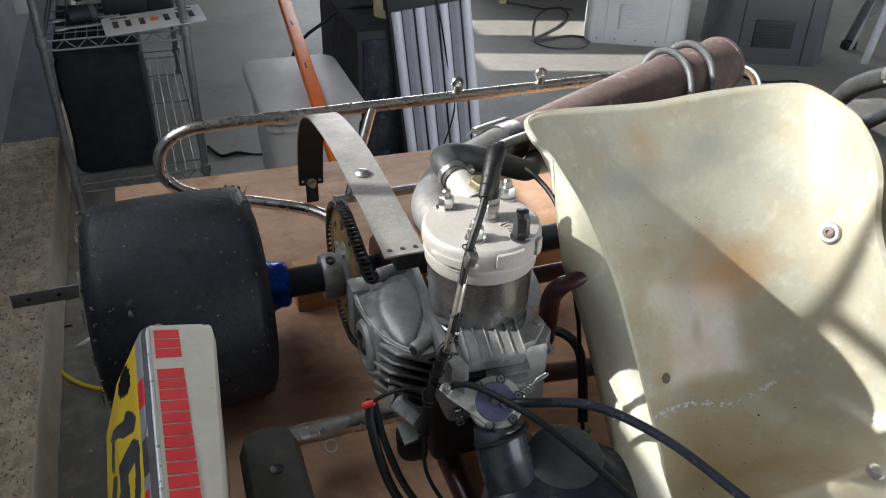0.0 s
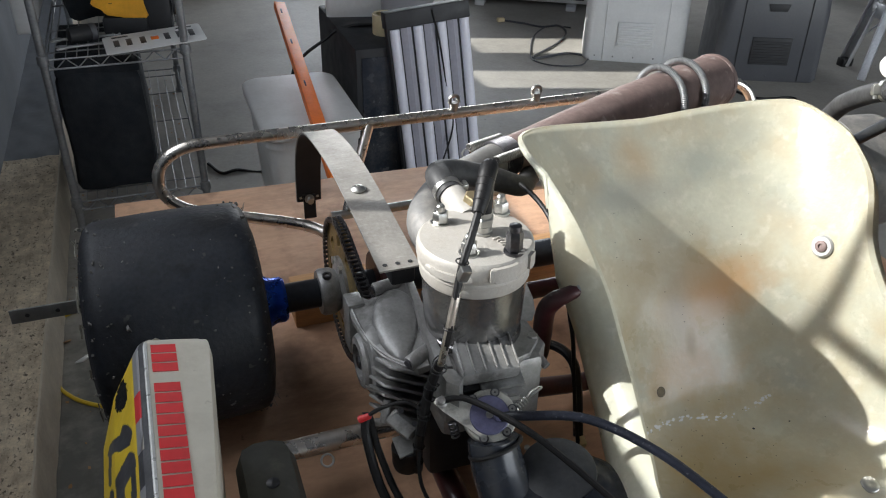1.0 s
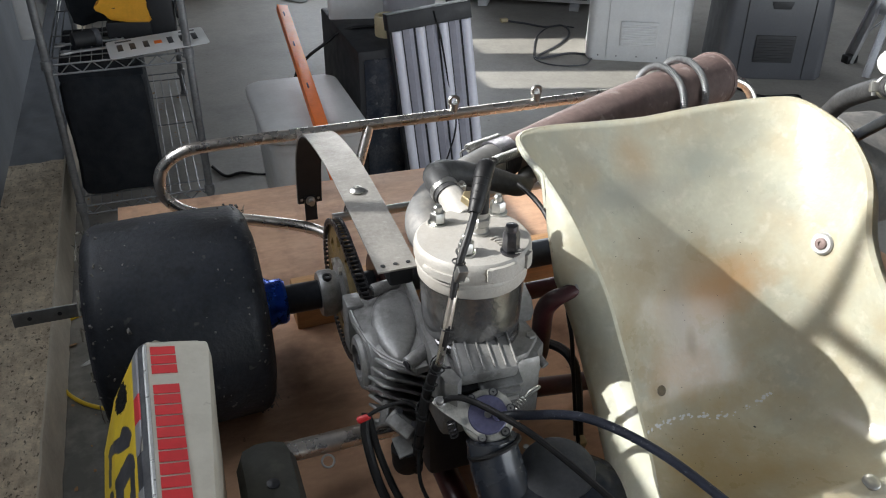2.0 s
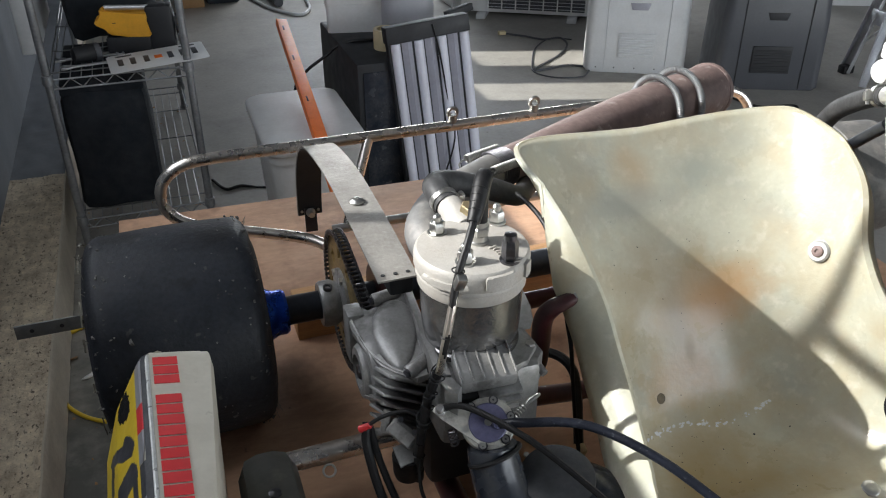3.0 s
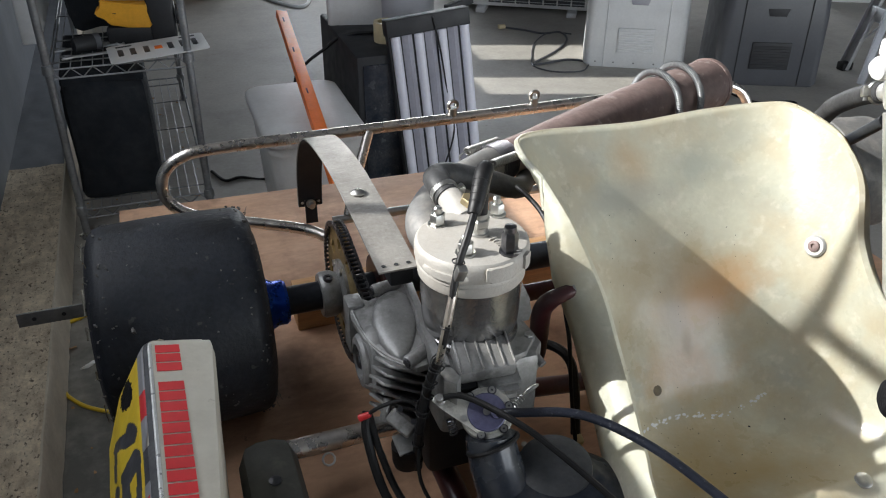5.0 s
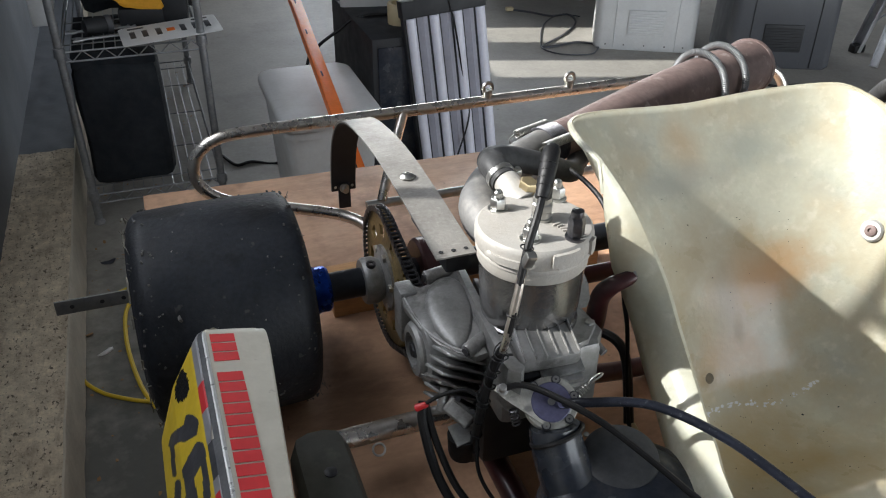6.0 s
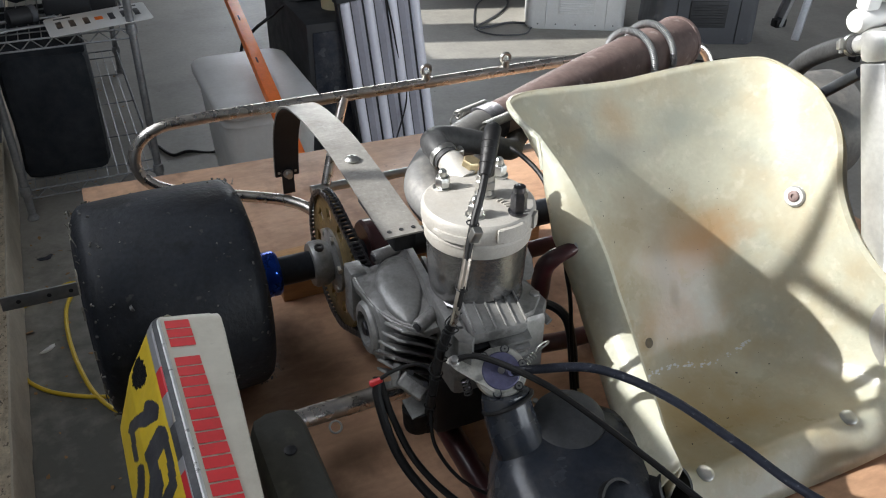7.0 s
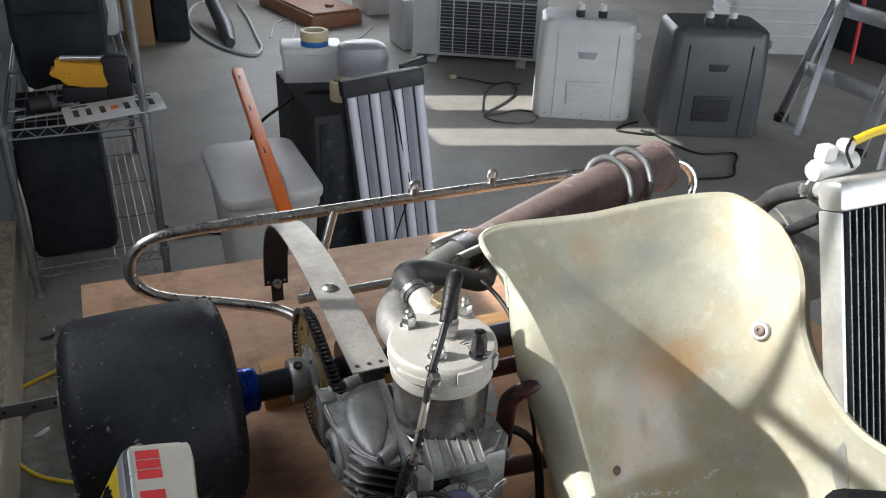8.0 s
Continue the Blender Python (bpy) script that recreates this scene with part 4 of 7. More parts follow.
# silver side bar with its retaining clip
bar = part("side_bar", rod(B(), (-0.372, -0.212, 0.715), (-0.20, -0.209, 0.715), 0.0125, n=24), M_chrome, kart)
bm = B()
ring(bm, Matrix.Translation((-0.327, -0.232, 0.706)) @ Matrix.Rotation(radians(40), 4, 'X'), 0.0072, 0.0014, 20, 6)
part("clip_ring", bm, M_rad, bar)

# ---- engine ----
HC = (-0.1655, -0.2685)
HZ = 1.004
hm = Matrix.Translation((*HC, 0))
engine = part("engine", lathe(B(), [(0.048, 0.885), (0.0510, 0.888), (0.0530, 0.891), (0.0532, 0.893), (0.0525, 0.896), (0.0505, 0.8975), (0.0508, 0.901), (0.0522, 0.907), (0.0532, 0.917), (0.0538, 0.935), (0.0545, 0.952), (0.0552, 0.962), (0.0555, 0.968), (0.0, 0.969)], hm, 56, cap=False), M_barrel, kart, "grey water-cooled two-stroke engine")
bm = B()
lathe(bm, [(0.050, 0.964), (0.0560, 0.964), (0.0572, 0.966), (0.0575, 0.976), (0.0590, 0.9775), (0.0592, 0.980), (0.0582, 0.982), (0.0595, 0.985), (0.0605, 0.988), (0.0605, 0.997), (0.0595, 1.0015), (0.0570, HZ), (0.0400, HZ + 0.002), (0.0, HZ + 0.003)], hm, 72, cap=False)
part("cylinder_head", bm, M_alu_grey, engine, "bead-blasted pale grey head")
# a raised rib and a chamfered pad on the front of the head
for a0, a1 in ((-98, -66), (-52, -40), (196, 246)):
    poly = []
    for i in range(7):
        a = radians(a0 + (a1 - a0) * i / 6)
        poly.append((0.0632 * math.cos(a), 0.0632 * math.sin(a)))
    for i in range(7):
        a = radians(a1 + (a0 - a1) * i / 6)
        poly.append((0.052 * math.cos(a), 0.052 * math.sin(a)))
    part("head_pad", prism(B(), poly, 0.0165 if a0 < 0 else 0.008, hm @ Matrix.Translation((0, 0, 0.985)), 0.003), M_alu_grey, engine)
NUTS = ((-0.1915, -0.2345), (-0.1235, -0.2330), (-0.1420, -0.3110), (-0.1850, -0.3000))
for i, (x, y) in enumerate(NUTS):
    p = Matrix.Translation((x, y, HZ + 0.001))
    bm = B()
    lathe(bm, [(0.0105, 0), (0.0105, 0.002), (0.0, 0.002)], p, 20)
    hexnut(bm, p @ pose(0, 0, 0.002, 0, 0, 20 * i), 0.0085, 0.012 if i != 2 else 0.022)
    lathe(bm, [(0.0045, 0.012), (0.0045, 0.020), (0.003, 0.022), (0.0, 0.022)] if i != 2 else [(0.0062, 0.022), (0.0068, 0.025), (0.0062, 0.030), (0.0, 0.031)], p, 14, cap=False)
    part("nut", bm, M_steel if i != 2 else M_chain, engine)
# cast marks on the head: plain raised bars
for i, (dx, dy, ang) in enumerate(((0.0165, -0.016, 20), (0.021, -0.026, -15), (0.0255, -0.0345, 30), (0.0285, -0.0455, 0))):
    bm = B()
    box(bm, (0, 0, 0.001), (0.010, 0.0022, 0.0022), 0.0006, Matrix.Translation((HC[0] + dx, HC[1] + dy, HZ + 0.0022)) @ pose(0, 0, 0, 0, 0, ang))
    box(bm, (0, -0.0045, 0.001), (0.0075, 0.002, 0.0022), 0.0006, Matrix.Translation((HC[0] + dx, HC[1] + dy, HZ + 0.0022)) @ pose(0, 0, 0, 0, 0, ang))
    part("raised_mark", bm, M_alu_grey, engine)
# spark plug, boot and lead
pl = Matrix.Translation((-0.158, -0.268, HZ + 0.002))
bm = B()
lathe(bm, [(0.011, 0), (0.011, 0.003), (0.0095, 0.004), (0.0095, 0.010), (0.0, 0.010)], pl, 24, cap=False)
hexnut(bm, pl @ Matrix.Translation((0, 0, 0.010)), 0.0115, 0.010)
lathe(bm, [(0.009, 0.020), (0.0095, 0.026), (0.007, 0.03), (0.006, 0.040)], pl, 20)
part("spark_plug", bm, M_steel, engine)
boot = part("plug_boot", tube(B(), [(-0.158, -0.271, 1.032), (-0.157, -0.270, 1.062), (-0.156, -0.274, 1.082), (-0.163, -0.285, 1.081), (-0.173, -0.299, 1.066), (-0.181, -0.309, 1.054)], 0.011, 18, 8, radii=[0.0074, 0.0080, 0.0086, 0.0088, 0.0080, 0.0064]), M_rubber, engine)
for f_ in (0.0, 0.25, 0.5, 0.75):
    q_ = Vector((-0.166, -0.289, 1.0775)).lerp(Vector((-0.179, -0.3065, 1.0575)), f_)
    part("boot_rib", ring(B(), frame_of(q_, q_ + Vector((-0.013, -0.0175, -0.020))), 0.0084 - 0.0016 * f_, 0.0006, 20, 6), M_rubber, boot)
lead = part("spark_lead", tube(B(), [(-0.178, -0.306, 1.058), (-0.192, -0.323, 1.040), (-0.206, -0.336, 1.016), (-0.217, -0.345, 0.975), (-0.226, -0.345, 0.925), (-0.236, -0.335, 0.880), (-0.243, -0.335, 0.840), (-0.246, -0.325, 0.79), (-0.243, -0.315, 0.75)], 0.0038, 10, 8), M_rubber, engine, "black spark plug lead wound with tape")
bm = B()
tube(bm, [(-0.2085, -0.3375, 1.006), (-0.217, -0.345, 0.975), (-0.226, -0.345, 0.925), (-0.2285, -0.343, 0.910)], 0.0042, 10, 8)
part("metal_sleeve", bm, M_chrome, lead)
for p, q in (((-0.2285, -0.343, 0.912), (-0.2375, -0.3350, 0.872)), ((-0.2375, -0.3350, 0.872), (-0.2450, -0.3320, 0.815)), ((-0.2450, -0.3320, 0.815), (-0.2440, -0.318, 0.758))):
    part("tape", tube(B(), [p, ((p[0] + q[0]) / 2, (p[1] + q[1]) / 2 + 0.001, (p[2] + q[2]) / 2), q], 0.0052, 10, 6), M_rubber, lead)
for p in ((-0.206, -0.336, 1.021), (-0.2205, -0.346, 0.955), (-0.231, -0.340, 0.900), (-0.236, -0.336, 0.878), (-0.2425, -0.334, 0.838), (-0.2445, -0.325, 0.790)):
    part("cable_tie", ring(B(), frame_of(p, (p[0] - 0.01, p[1], p[2] - 0.05)), 0.0060, 0.0008, 16, 6), M_rubber, lead)
bm = B()
box(bm, (0, 0, 0), (0.010, 0.009, 0.016), 0.0015, Matrix.Translation((-0.2065, -0.343, 1.012)) @ pose(0, 0, 0, 20, 10, 0))
part("cable_clip", bm, M_steel, lead)
part("end_plug", rod(B(), (-0.2445, -0.319, 0.764), (-0.2435, -0.316, 0.746), 0.0072, 0.0066, 16, 0.0015), M_rubber, lead)
# thin wire wound in open turns round the sleeve
wound = []
for i in range(61):
    f_ = i / 60
    c_ = Vector((-0.2265, -0.345, 0.922)).lerp(Vector((-0.243, -0.334, 0.842)), f_)
    wound.append(c_ + Vector((math.cos(f_ * 25), math.sin(f_ * 25), 0.25 * math.cos(f_ * 25))) * (0.0072 + 0.0012 * math.sin(f_ * 9)))
part("wound_wire", tube(B(), wound, 0.0008, 6, raw=True), M_rubber, lead)

# water outlet: neck, brass plug, elbow hose, clamp
part("water_outlet", tube(B(), [(-0.152, -0.212, 0.992), (-0.157, -0.190, 1.003), (-0.161, -0.166, 1.008)], 0.014, 22, 6, radii=[0.019, 0.0152, 0.0132]), M_alu_grey, engine)
bm = B()
hexnut(bm, Matrix.Translation((-0.1475, -0.208, 1.005)) @ pose(0, 0, 0, 12, 8, 0), 0.0105, 0.014)
part("brass_plug", bm, M_brass, engine)
hose = part("water_hose", tube(B(), [(-0.160, -0.180, 1.006), (-0.163, -0.158, 1.012), (-0.158, -0.138, 1.011), (-0.132, -0.126, 1.004), (-0.088, -0.130, 0.991), (-0.050, -0.128, 0.975), (-0.012, -0.075, 0.958), (0.06, -0.010, 0.950), (0.2, 0.03, 0.945), (0.34, 0.03, 0.930), (0.43, -0.005, 0.925), (0.452, -0.060, 0.960), (0.434, -0.10, 0.999), (0.418, -0.13, 1.026), (0.402, -0.17, 1.053), (0.391, -0.205, 1.073), (0.384, -0.232, 1.085)], 0.0125, 18, 8,
            radii=[0.0150, 0.0158, 0.0160, 0.0152, 0.0140] + [0.0128] * 12), M_hose_grey, kart, "worn grey-black rubber water hose")
for p, d, r in (((-0.161, -0.172, 1.0075), (-0.004, 0.05, 0.010), 0.0155), ((0.387, -0.222, 1.081), (-0.010, -0.030, 0.015), 0.0136)):
    bm = B()
    lathe(bm, [(r, -0.004), (r + 0.0012, -0.004), (r + 0.0012, 0.004), (r, 0.004)], frame_of(p, Vector(p) + Vector(d)), 28)
    box(bm, (0, 0, 0), (0.010, 0.012, 0.008), 0.002, frame_of(p, Vector(p) + Vector(d)) @ Matrix.Translation((-r - 0.004, 0, 0)))
    rod(bm, frame_of(p, Vector(p) + Vector(d)) @ Vector((-r - 0.004, -0.010, 0)), frame_of(p, Vector(p) + Vector(d)) @ Vector((-r - 0.004, 0.008, 0)), 0.003, n=8)
    part("hose_clamp", bm, M_steel, hose)

# exhaust header, slip joint with springs, chamber, end cap
part("exhaust_header", tube(B(), [(-0.168, -0.222, 0.955), (-0.181, -0.190, 0.960), (-0.177, -0.155, 0.968), (-0.145, -0.120, 0.978), (-0.092, -0.088, 0.982), (-0.045, -0.060, 0.982)], 0.022, 22, 8, radii=[0.024, 0.025, 0.025, 0.024, 0.023, 0.023]), M_header, kart, "dull grey exhaust header")
P0, P1 = Vector((-0.050, -0.062, 0.981)), Vector((0.43, 0.165, 0.953))
pipe = part("exhaust_pipe", tube(B(), [P0, P0.lerp(P1, 0.12), P0.lerp(P1, 0.3), P0.lerp(P1, 0.55), P0.lerp(P1, 0.8), P1], 0.03, 32, 8, radii=[0.024, 0.0265, 0.033, 0.0405, 0.0435, 0.0445]), M_pipe, kart, "rust-brown exhaust expansion chamber")
ex = (P1 - P0).normalized()
part("end_cap", lathe(B(), [(0.0455, -0.004), (0.0465, 0.0), (0.0455, 0.006), (0.032, 0.018), (0.014, 0.024), (0.012, 0.034), (0.009, 0.034)], frame_of(P1, P1 + ex), 32), M_pipe, pipe)
side = ex.cross(Vector((0, 0, 1))).normalized()
upv = side.cross(ex).normalized()
for sgn, ud in ((1, 0.55), (-1, 0.6)):
    c = P0 + side * 0.023 * sgn + upv * 0.026 * ud
    a, b = c - ex * 0.034, c + ex * 0.026
    bm = B()
    coil(bm, a, b, 0.0052, 0.0011, 19)
    for e, f in ((a, -1), (b, 1)):
        tube(bm, [e, e + ex * 0.008 * f, e + ex * 0.013 * f - upv * 0.004, e + ex * 0.010 * f - upv * 0.010], 0.0011, 6, 4)
    part("spring", bm, M_steel, pipe)
bm = B()
for i in range(9):
    f = -0.014 + i * 0.0035
    lathe(bm, [(0.0245, 0), (0.0262, 0.001), (0.0245, 0.002)], frame_of(P0 + ex * f, P0 + ex), 28)
part("joint_wrap", bm, M_chain, pipe)
# two long springs that hold the chamber
for f in (0.70, 0.82):
    c = P0.lerp(P1, f)
    r = 0.0435 + 0.003
    pts = []
    for i in range(640):
        a = radians(-35 + 215 * i / 639)
        base = c + (side * math.cos(a) + upv * math.sin(a)) * (r + 0.0046) - ex * 0.012 * math.cos(a)
        out = (side * math.cos(a) + upv * math.sin(a))
        w = i * 2 * math.pi / 9.0
        pts.append(base + out * 0.0046 * math.cos(w) + ex * 0.0046 * math.sin(w))
    part("retaining_spring", tube(B(), pts, 0.0013, 5, raw=True), M_wire, pipe)

# crankcase: barrel round the crank, cover, lugs, cooling ribs
CY, CZ = -0.228, 0.838
cx = Matrix.Rotation(radians(90), 4, 'Y')
bm = B()
lathe(bm, [(0.034, 0.0), (0.039, 0.002), (0.0415, 0.008), (0.0425, 0.020), (0.0425, 0.07), (0.050, 0.075), (0.052, 0.17), (0.046, 0.18)], Matrix.Translation((-0.276, CY, CZ)) @ cx, 56)
span(bm, (-0.222, -0.335, 0.80), (-0.108, -0.205, 0.886), 0.010)
part("crankcase", bm, M_alu, engine)
part("engine_mount", span(B(), (-0.222, -0.292, 0.700), (-0.125, -0.170, 0.802), 0.010), M_black, engine)
# clutch cover: flat flange round a raised, rounded panel
tilt = Matrix.Translation((-0.245, -0.22, 0.872)) @ Matrix.Rotation(radians(5), 4, 'X') @ Matrix.Rotation(radians(-9), 4, 'Y') @ Matrix.Translation((0.245, 0.22, 0))
cov = [(-0.279, -0.160), (-0.264, -0.157), (-0.256, -0.176), (-0.236, -0.170), (-0.206, -0.156), (-0.210, -0.200), (-0.214, -0.250), (-0.222, -0.300), (-0.236, -0.300), (-0.250, -0.288), (-0.266, -0.266), (-0.277, -0.232), (-0.281, -0.195)]
bm = B()
prism(bm, cov, 0.010, tilt @ Matrix.Translation((0, 0, -0.002)), 0.002)
span(bm, (-0.282, -0.182, 0.815), (-0.262, -0.154, 0.884), 0.003)
part("clutch_cover", bm, M_alu, engine)
bm = B()
pan = []
for k in range(32):
    a = 2 * math.pi * k / 32
    r = 1.0 + 0.06 * math.cos(2 * a)
    px_, py_ = 0.0245 * r * math.cos(a) * (1 + 0.25 * math.sin(a)), 0.058 * math.sin(a)
    pan.append((-0.2375 + px_ + 0.16 * py_, -0.226 + py_))
pan_rings = []
for f_, h_ in ((1.0, 0.006), (0.97, 0.0095), (0.90, 0.0120), (0.72, 0.0142), (0.45, 0.0155), (0.15, 0.0160)):
    pan_rings.append([bm.verts.new(tilt @ Vector((-0.2375 + (x + 0.2375) * f_, -0.226 + (y + 0.226) * f_, h_))) for x, y in pan])
for ra, rb in zip(pan_rings, pan_rings[1:]):
    for k in range(32):
        bm.faces.new((ra[k], ra[(k + 1) % 32], rb[(k + 1) % 32], rb[k]))
bm.faces.new(pan_rings[-1])
part("cover_panel", bm, M_alu, engine)
# rim line of the cover
bm = B()
edge = [tilt @ Vector((x, y, 0.0085)) for x, y in ((-0.277, -0.180), (-0.275, -0.215), (-0.270, -0.245), (-0.259, -0.270), (-0.244, -0.289), (-0.233, -0.296))]
tube(bm, edge, 0.0016, 8, 8)
part("cover_rim", bm, M_alu_mid, engine)
for p, d in (((-0.246, -0.166, 0.889), (0.036, 0.006, 0.001)), ((-0.243, -0.291, 0.876), (0.030, 0.014, 0.004))):
    bm = B()
    m = frame_of(p, Vector(p) + Vector(d))
    lathe(bm, [(0.004, -0.002), (0.0072, -0.002), (0.0082, 0.0), (0.0082, 0.028), (0.006, 0.032)], m, 22)
    part("lug", bm, M_alu_mid, engine)
    part("screw", lathe(B(), [(0.0048, -0.004), (0.0048, -0.0012), (0.0022, -0.0012), (0.0022, -0.003)], m, 14), M_chain, engine)
# shaft boss on the outer side
m = Matrix.Translation((-0.273, -0.226, 0.838)) @ Matrix.Rotation(radians(-90), 4, 'Y')
part("shaft_boss", lathe(B(), [(0.032, -0.01), (0.032, 0.006), (0.029, 0.010), (0.021, 0.011), (0.020, 0.003), (0.012, 0.003)], m, 40), M_alu, engine)
part("shaft_nut", hexnut(B(), m @ Matrix.Translation((0, 0, 0.002)), 0.0095, 0.009), M_chain, engine)
# ribs that slope down the front of the case
for i in range(6):
    bm = B()
    box(bm, (0, 0, 0), (0.074 - 0.004 * abs(i - 2), 0.030, 0.0034), 0.001, Matrix.Translation((-0.245 - 0.001 * i, -0.284 + 0.004 * i, 0.864 - 0.0155 * i)) @ pose(0, 0, 0, -14, 34, 10))
    part("cooling_rib", bm, M_alu_mid, engine)
# webs between cover and cylinder
bm = B()
prism(bm, [(-0.208, -0.148), (-0.199, -0.150), (-0.216, -0.330), (-0.226, -0.326)], 0.026, Matrix.Translation((0, 0, 0.872)), 0.002)
part("case_web", bm, M_alu, engine)
bm = B()
prism(bm, [(-0.198, -0.190), (-0.192, -0.192), (-0.210, -0.330), (-0.216, -0.328)], 0.012, Matrix.Translation((0, 0, 0.882)), 0.002)
part("case_web", bm, M_alu_mid, engine)
bm = B()
prism(bm, [(-0.226, -0.326), (-0.210, -0.332), (-0.206, -0.350), (-0.214, -0.360), (-0.224, -0.350)], 0.055, Matrix.Translation((0, 0, 0.838)), 0.002)
part("case_bracket", bm, M_alu, engine)
# cylinder foot flange with stud nut
bm = B()
prism(bm, [(-0.214, -0.225), (-0.128, -0.212), (-0.110, -0.262), (-0.104, -0.308), (-0.124, -0.330), (-0.156, -0.338), (-0.200, -0.328)], 0.012, Matrix.Translation((0, 0, 0.878)), 0.002)
prism(bm, [(-0.128, -0.240), (-0.100, -0.268), (-0.098, -0.312), (-0.116, -0.332), (-0.13, -0.325)], 0.038, Matrix.Translation((0, 0, 0.846)), 0.003)
part("cylinder_flange", bm, M_alu, engine)
part("nut", hexnut(B(), Matrix.Translation((-0.110, -0.305, 0.886)), 0.006, 0.006), M_alu_mid, engine)
part("stud", rod(B(), (-0.105, -0.318, 0.868), (-0.102, -0.328, 0.864), 0.0045, n=12), M_alu_mid, engine)

# intake: ribbed reed block and flanges
RB = Matrix.Translation((-0.176, -0.330, 0.893)) @ pose(0, 0, 0, 16, -3, -6)
bm = B()
box(bm, (0.002, 0, 0), (0.062, 0.044, 0.020), 0.005, RB)
reed = part("reed_block", bm, M_alu, engine)
for i in range(6):
    bm = B()
    box(bm, (-0.026 + i * 0.0113, 0.001, 0.0105), (0.0018, 0.040, 0.0036), 0.0007, RB)
    part("rib", bm, M_alu_mid, reed)
# stepped plates under it, with a screw, down to the ribbed rubber stub
for y, z, w_, d_, h_, ma in ((-0.019, -0.013, 0.046, 0.020, 0.005, M_alu), (-0.026, -0.0185, 0.040, 0.018, 0.005, M_alu_mid), (-0.028, -0.026, 0.034, 0.016, 0.007, M_alu_mid),
                             (-0.030, -0.034, 0.038, 0.018, 0.004, M_alu), (-0.032, -0.041, 0.034, 0.018, 0.005, M_chain), (-0.034, -0.048, 0.040, 0.020, 0.004, M_alu)):
    part("intake_plate", box(B(), (0.0135, y, z), (w_, d_, h_), 0.0015, RB), ma, reed)
part("screw", lathe(B(), [(0.0045, 0), (0.0045, 0.003), (0.002, 0.003), (0.002, 0.001)], RB @ Matrix.Translation((0.012, -0.0345, -0.0185)) @ pose(0, 0, 0, 70, 0, 0), 14), M_steel, reed)
part("intake_rubber", box(B(), (-0.012, -0.010, -0.030), (0.040, 0.030, 0.036), 0.004, RB), M_rubber, engine)
# thin lug standing beside the barrel
bm = B()
prism(bm, [(-0.118, 0.880), (-0.092, 0.880), (-0.089, 0.892), (-0.094, 0.912), (-0.104, 0.935), (-0.116, 0.945)], 0.006, Matrix.Translation((0, -0.262, 0)) @ Matrix.Rotation(radians(90), 4, 'X'), 0.0015)
part("side_lug", bm, M_alu, engine)
# carburettor, its round cap towards the eye
cn = Vector((-0.25, -0.55, 0.80)).normalized()
CC = Vector((-0.1871, -0.3753, 0.8606))
CM = frame_of(CC, CC + cn)
bm = B()
lathe(bm, [(0.019, -0.05), (0.021, -0.03), (0.0262, -0.014), (0.0272, -0.011), (0.0272, -0.003), (0.0262, -0.0015), (0.0212, -0.001), (0.0205, 0.0), (0.0, 0.0)], CM, 40, cap=False)
carb = part("carburettor", bm, M_carb, engine)
part("carburettor_cap", lathe(B(), [(0.0198, -0.0005), (0.0198, 0.0022), (0.0188, 0.0032), (0.0, 0.0042)], CM, 40, cap=False), M_purple, carb, "blue-grey round carburettor cap")
part("cap_screw", lathe(B(), [(0.0038, 0.004), (0.0038, 0.0065), (0.0012, 0.0065), (0.0012, 0.005)], CM, 14), M_steel, carb)
part("fuel_nipple", rod(B(), CM @ Vector((0.008, -0.002, 0.004)), CM @ Vector((0.010, -0.003, 0.012)), 0.0045, n=12), M_purple, carb)
for i in range(6):
    a = radians(20 + 60 * i)
    p = CM @ Vector((0.0236 * math.cos(a), 0.0236 * math.sin(a), -0.0016))
    part("washer", lathe(B(), [(0.0048, -0.002), (0.0048, 0.0022), (0.0, 0.0022)], frame_of(p, p + cn), 16, cap=False), M_chain, carb)
    part("screw", lathe(B(), [(0.0034, -0.001), (0.0034, 0.0042), (0.0012, 0.0042), (0.0012, 0.002)], frame_of(p, p + cn), 12), M_steel, carb)
bm = B()
flat_pts = [CM.inverted() @ Vector(q) for q in ((-0.2359, -0.3462, 0.8654), (-0.2325, -0.3437, 0.869), (-0.2263, -0.3433, 0.8703), (-0.200, -0.3575, 0.8690), (-0.2035, -0.3672, 0.8612), (-0.2005, -0.378, 0.855), (-0.1942, -0.387, 0.8503), (-0.1955, -0.3908, 0.8465), (-0.2000, -0.3905, 0.8465), (-0.2292, -0.3558, 0.8608))]
prism(bm, [(q.x, q.y) for q in flat_pts], 0.0018, CM @ Matrix.Translation((0, 0, 0.0002)), 0.0005)
part("cable_bracket", bm, M_carb, carb, "pale grimy cable bracket")
part("cable_post", lathe(B(), [(0.0058, -0.004), (0.0058, 0.003), (0.0042, 0.004), (0.0042, 0.013), (0.0030, 0.014), (0.0, 0.014)], frame_of((-0.2285, -0.3495, 0.8672), Vector((-0.2285, -0.3495, 0.8672)) + cn), 18, cap=False), M_alu_mid, carb)
p = CM @ Vector((0.025, 0.009, -0.004))
bm = B()
coil(bm, p, p + Vector((0.014, 0.004, 0.006)), 0.0032, 0.0009, 5)
tube(bm, [p + Vector((0.014, 0.004, 0.006)), p + Vector((0.022, 0.003, 0.012)), p + Vector((0.031, 0.006, 0.014)), p + Vector((0.031, 0.011, 0.011)), p + Vector((0.022, 0.011, 0.008)), p + Vector((0.015, 0.006, 0.006))], 0.0010, 6, 6)
part("mixture_screw", bm, M_steel, carb)
bm = B()
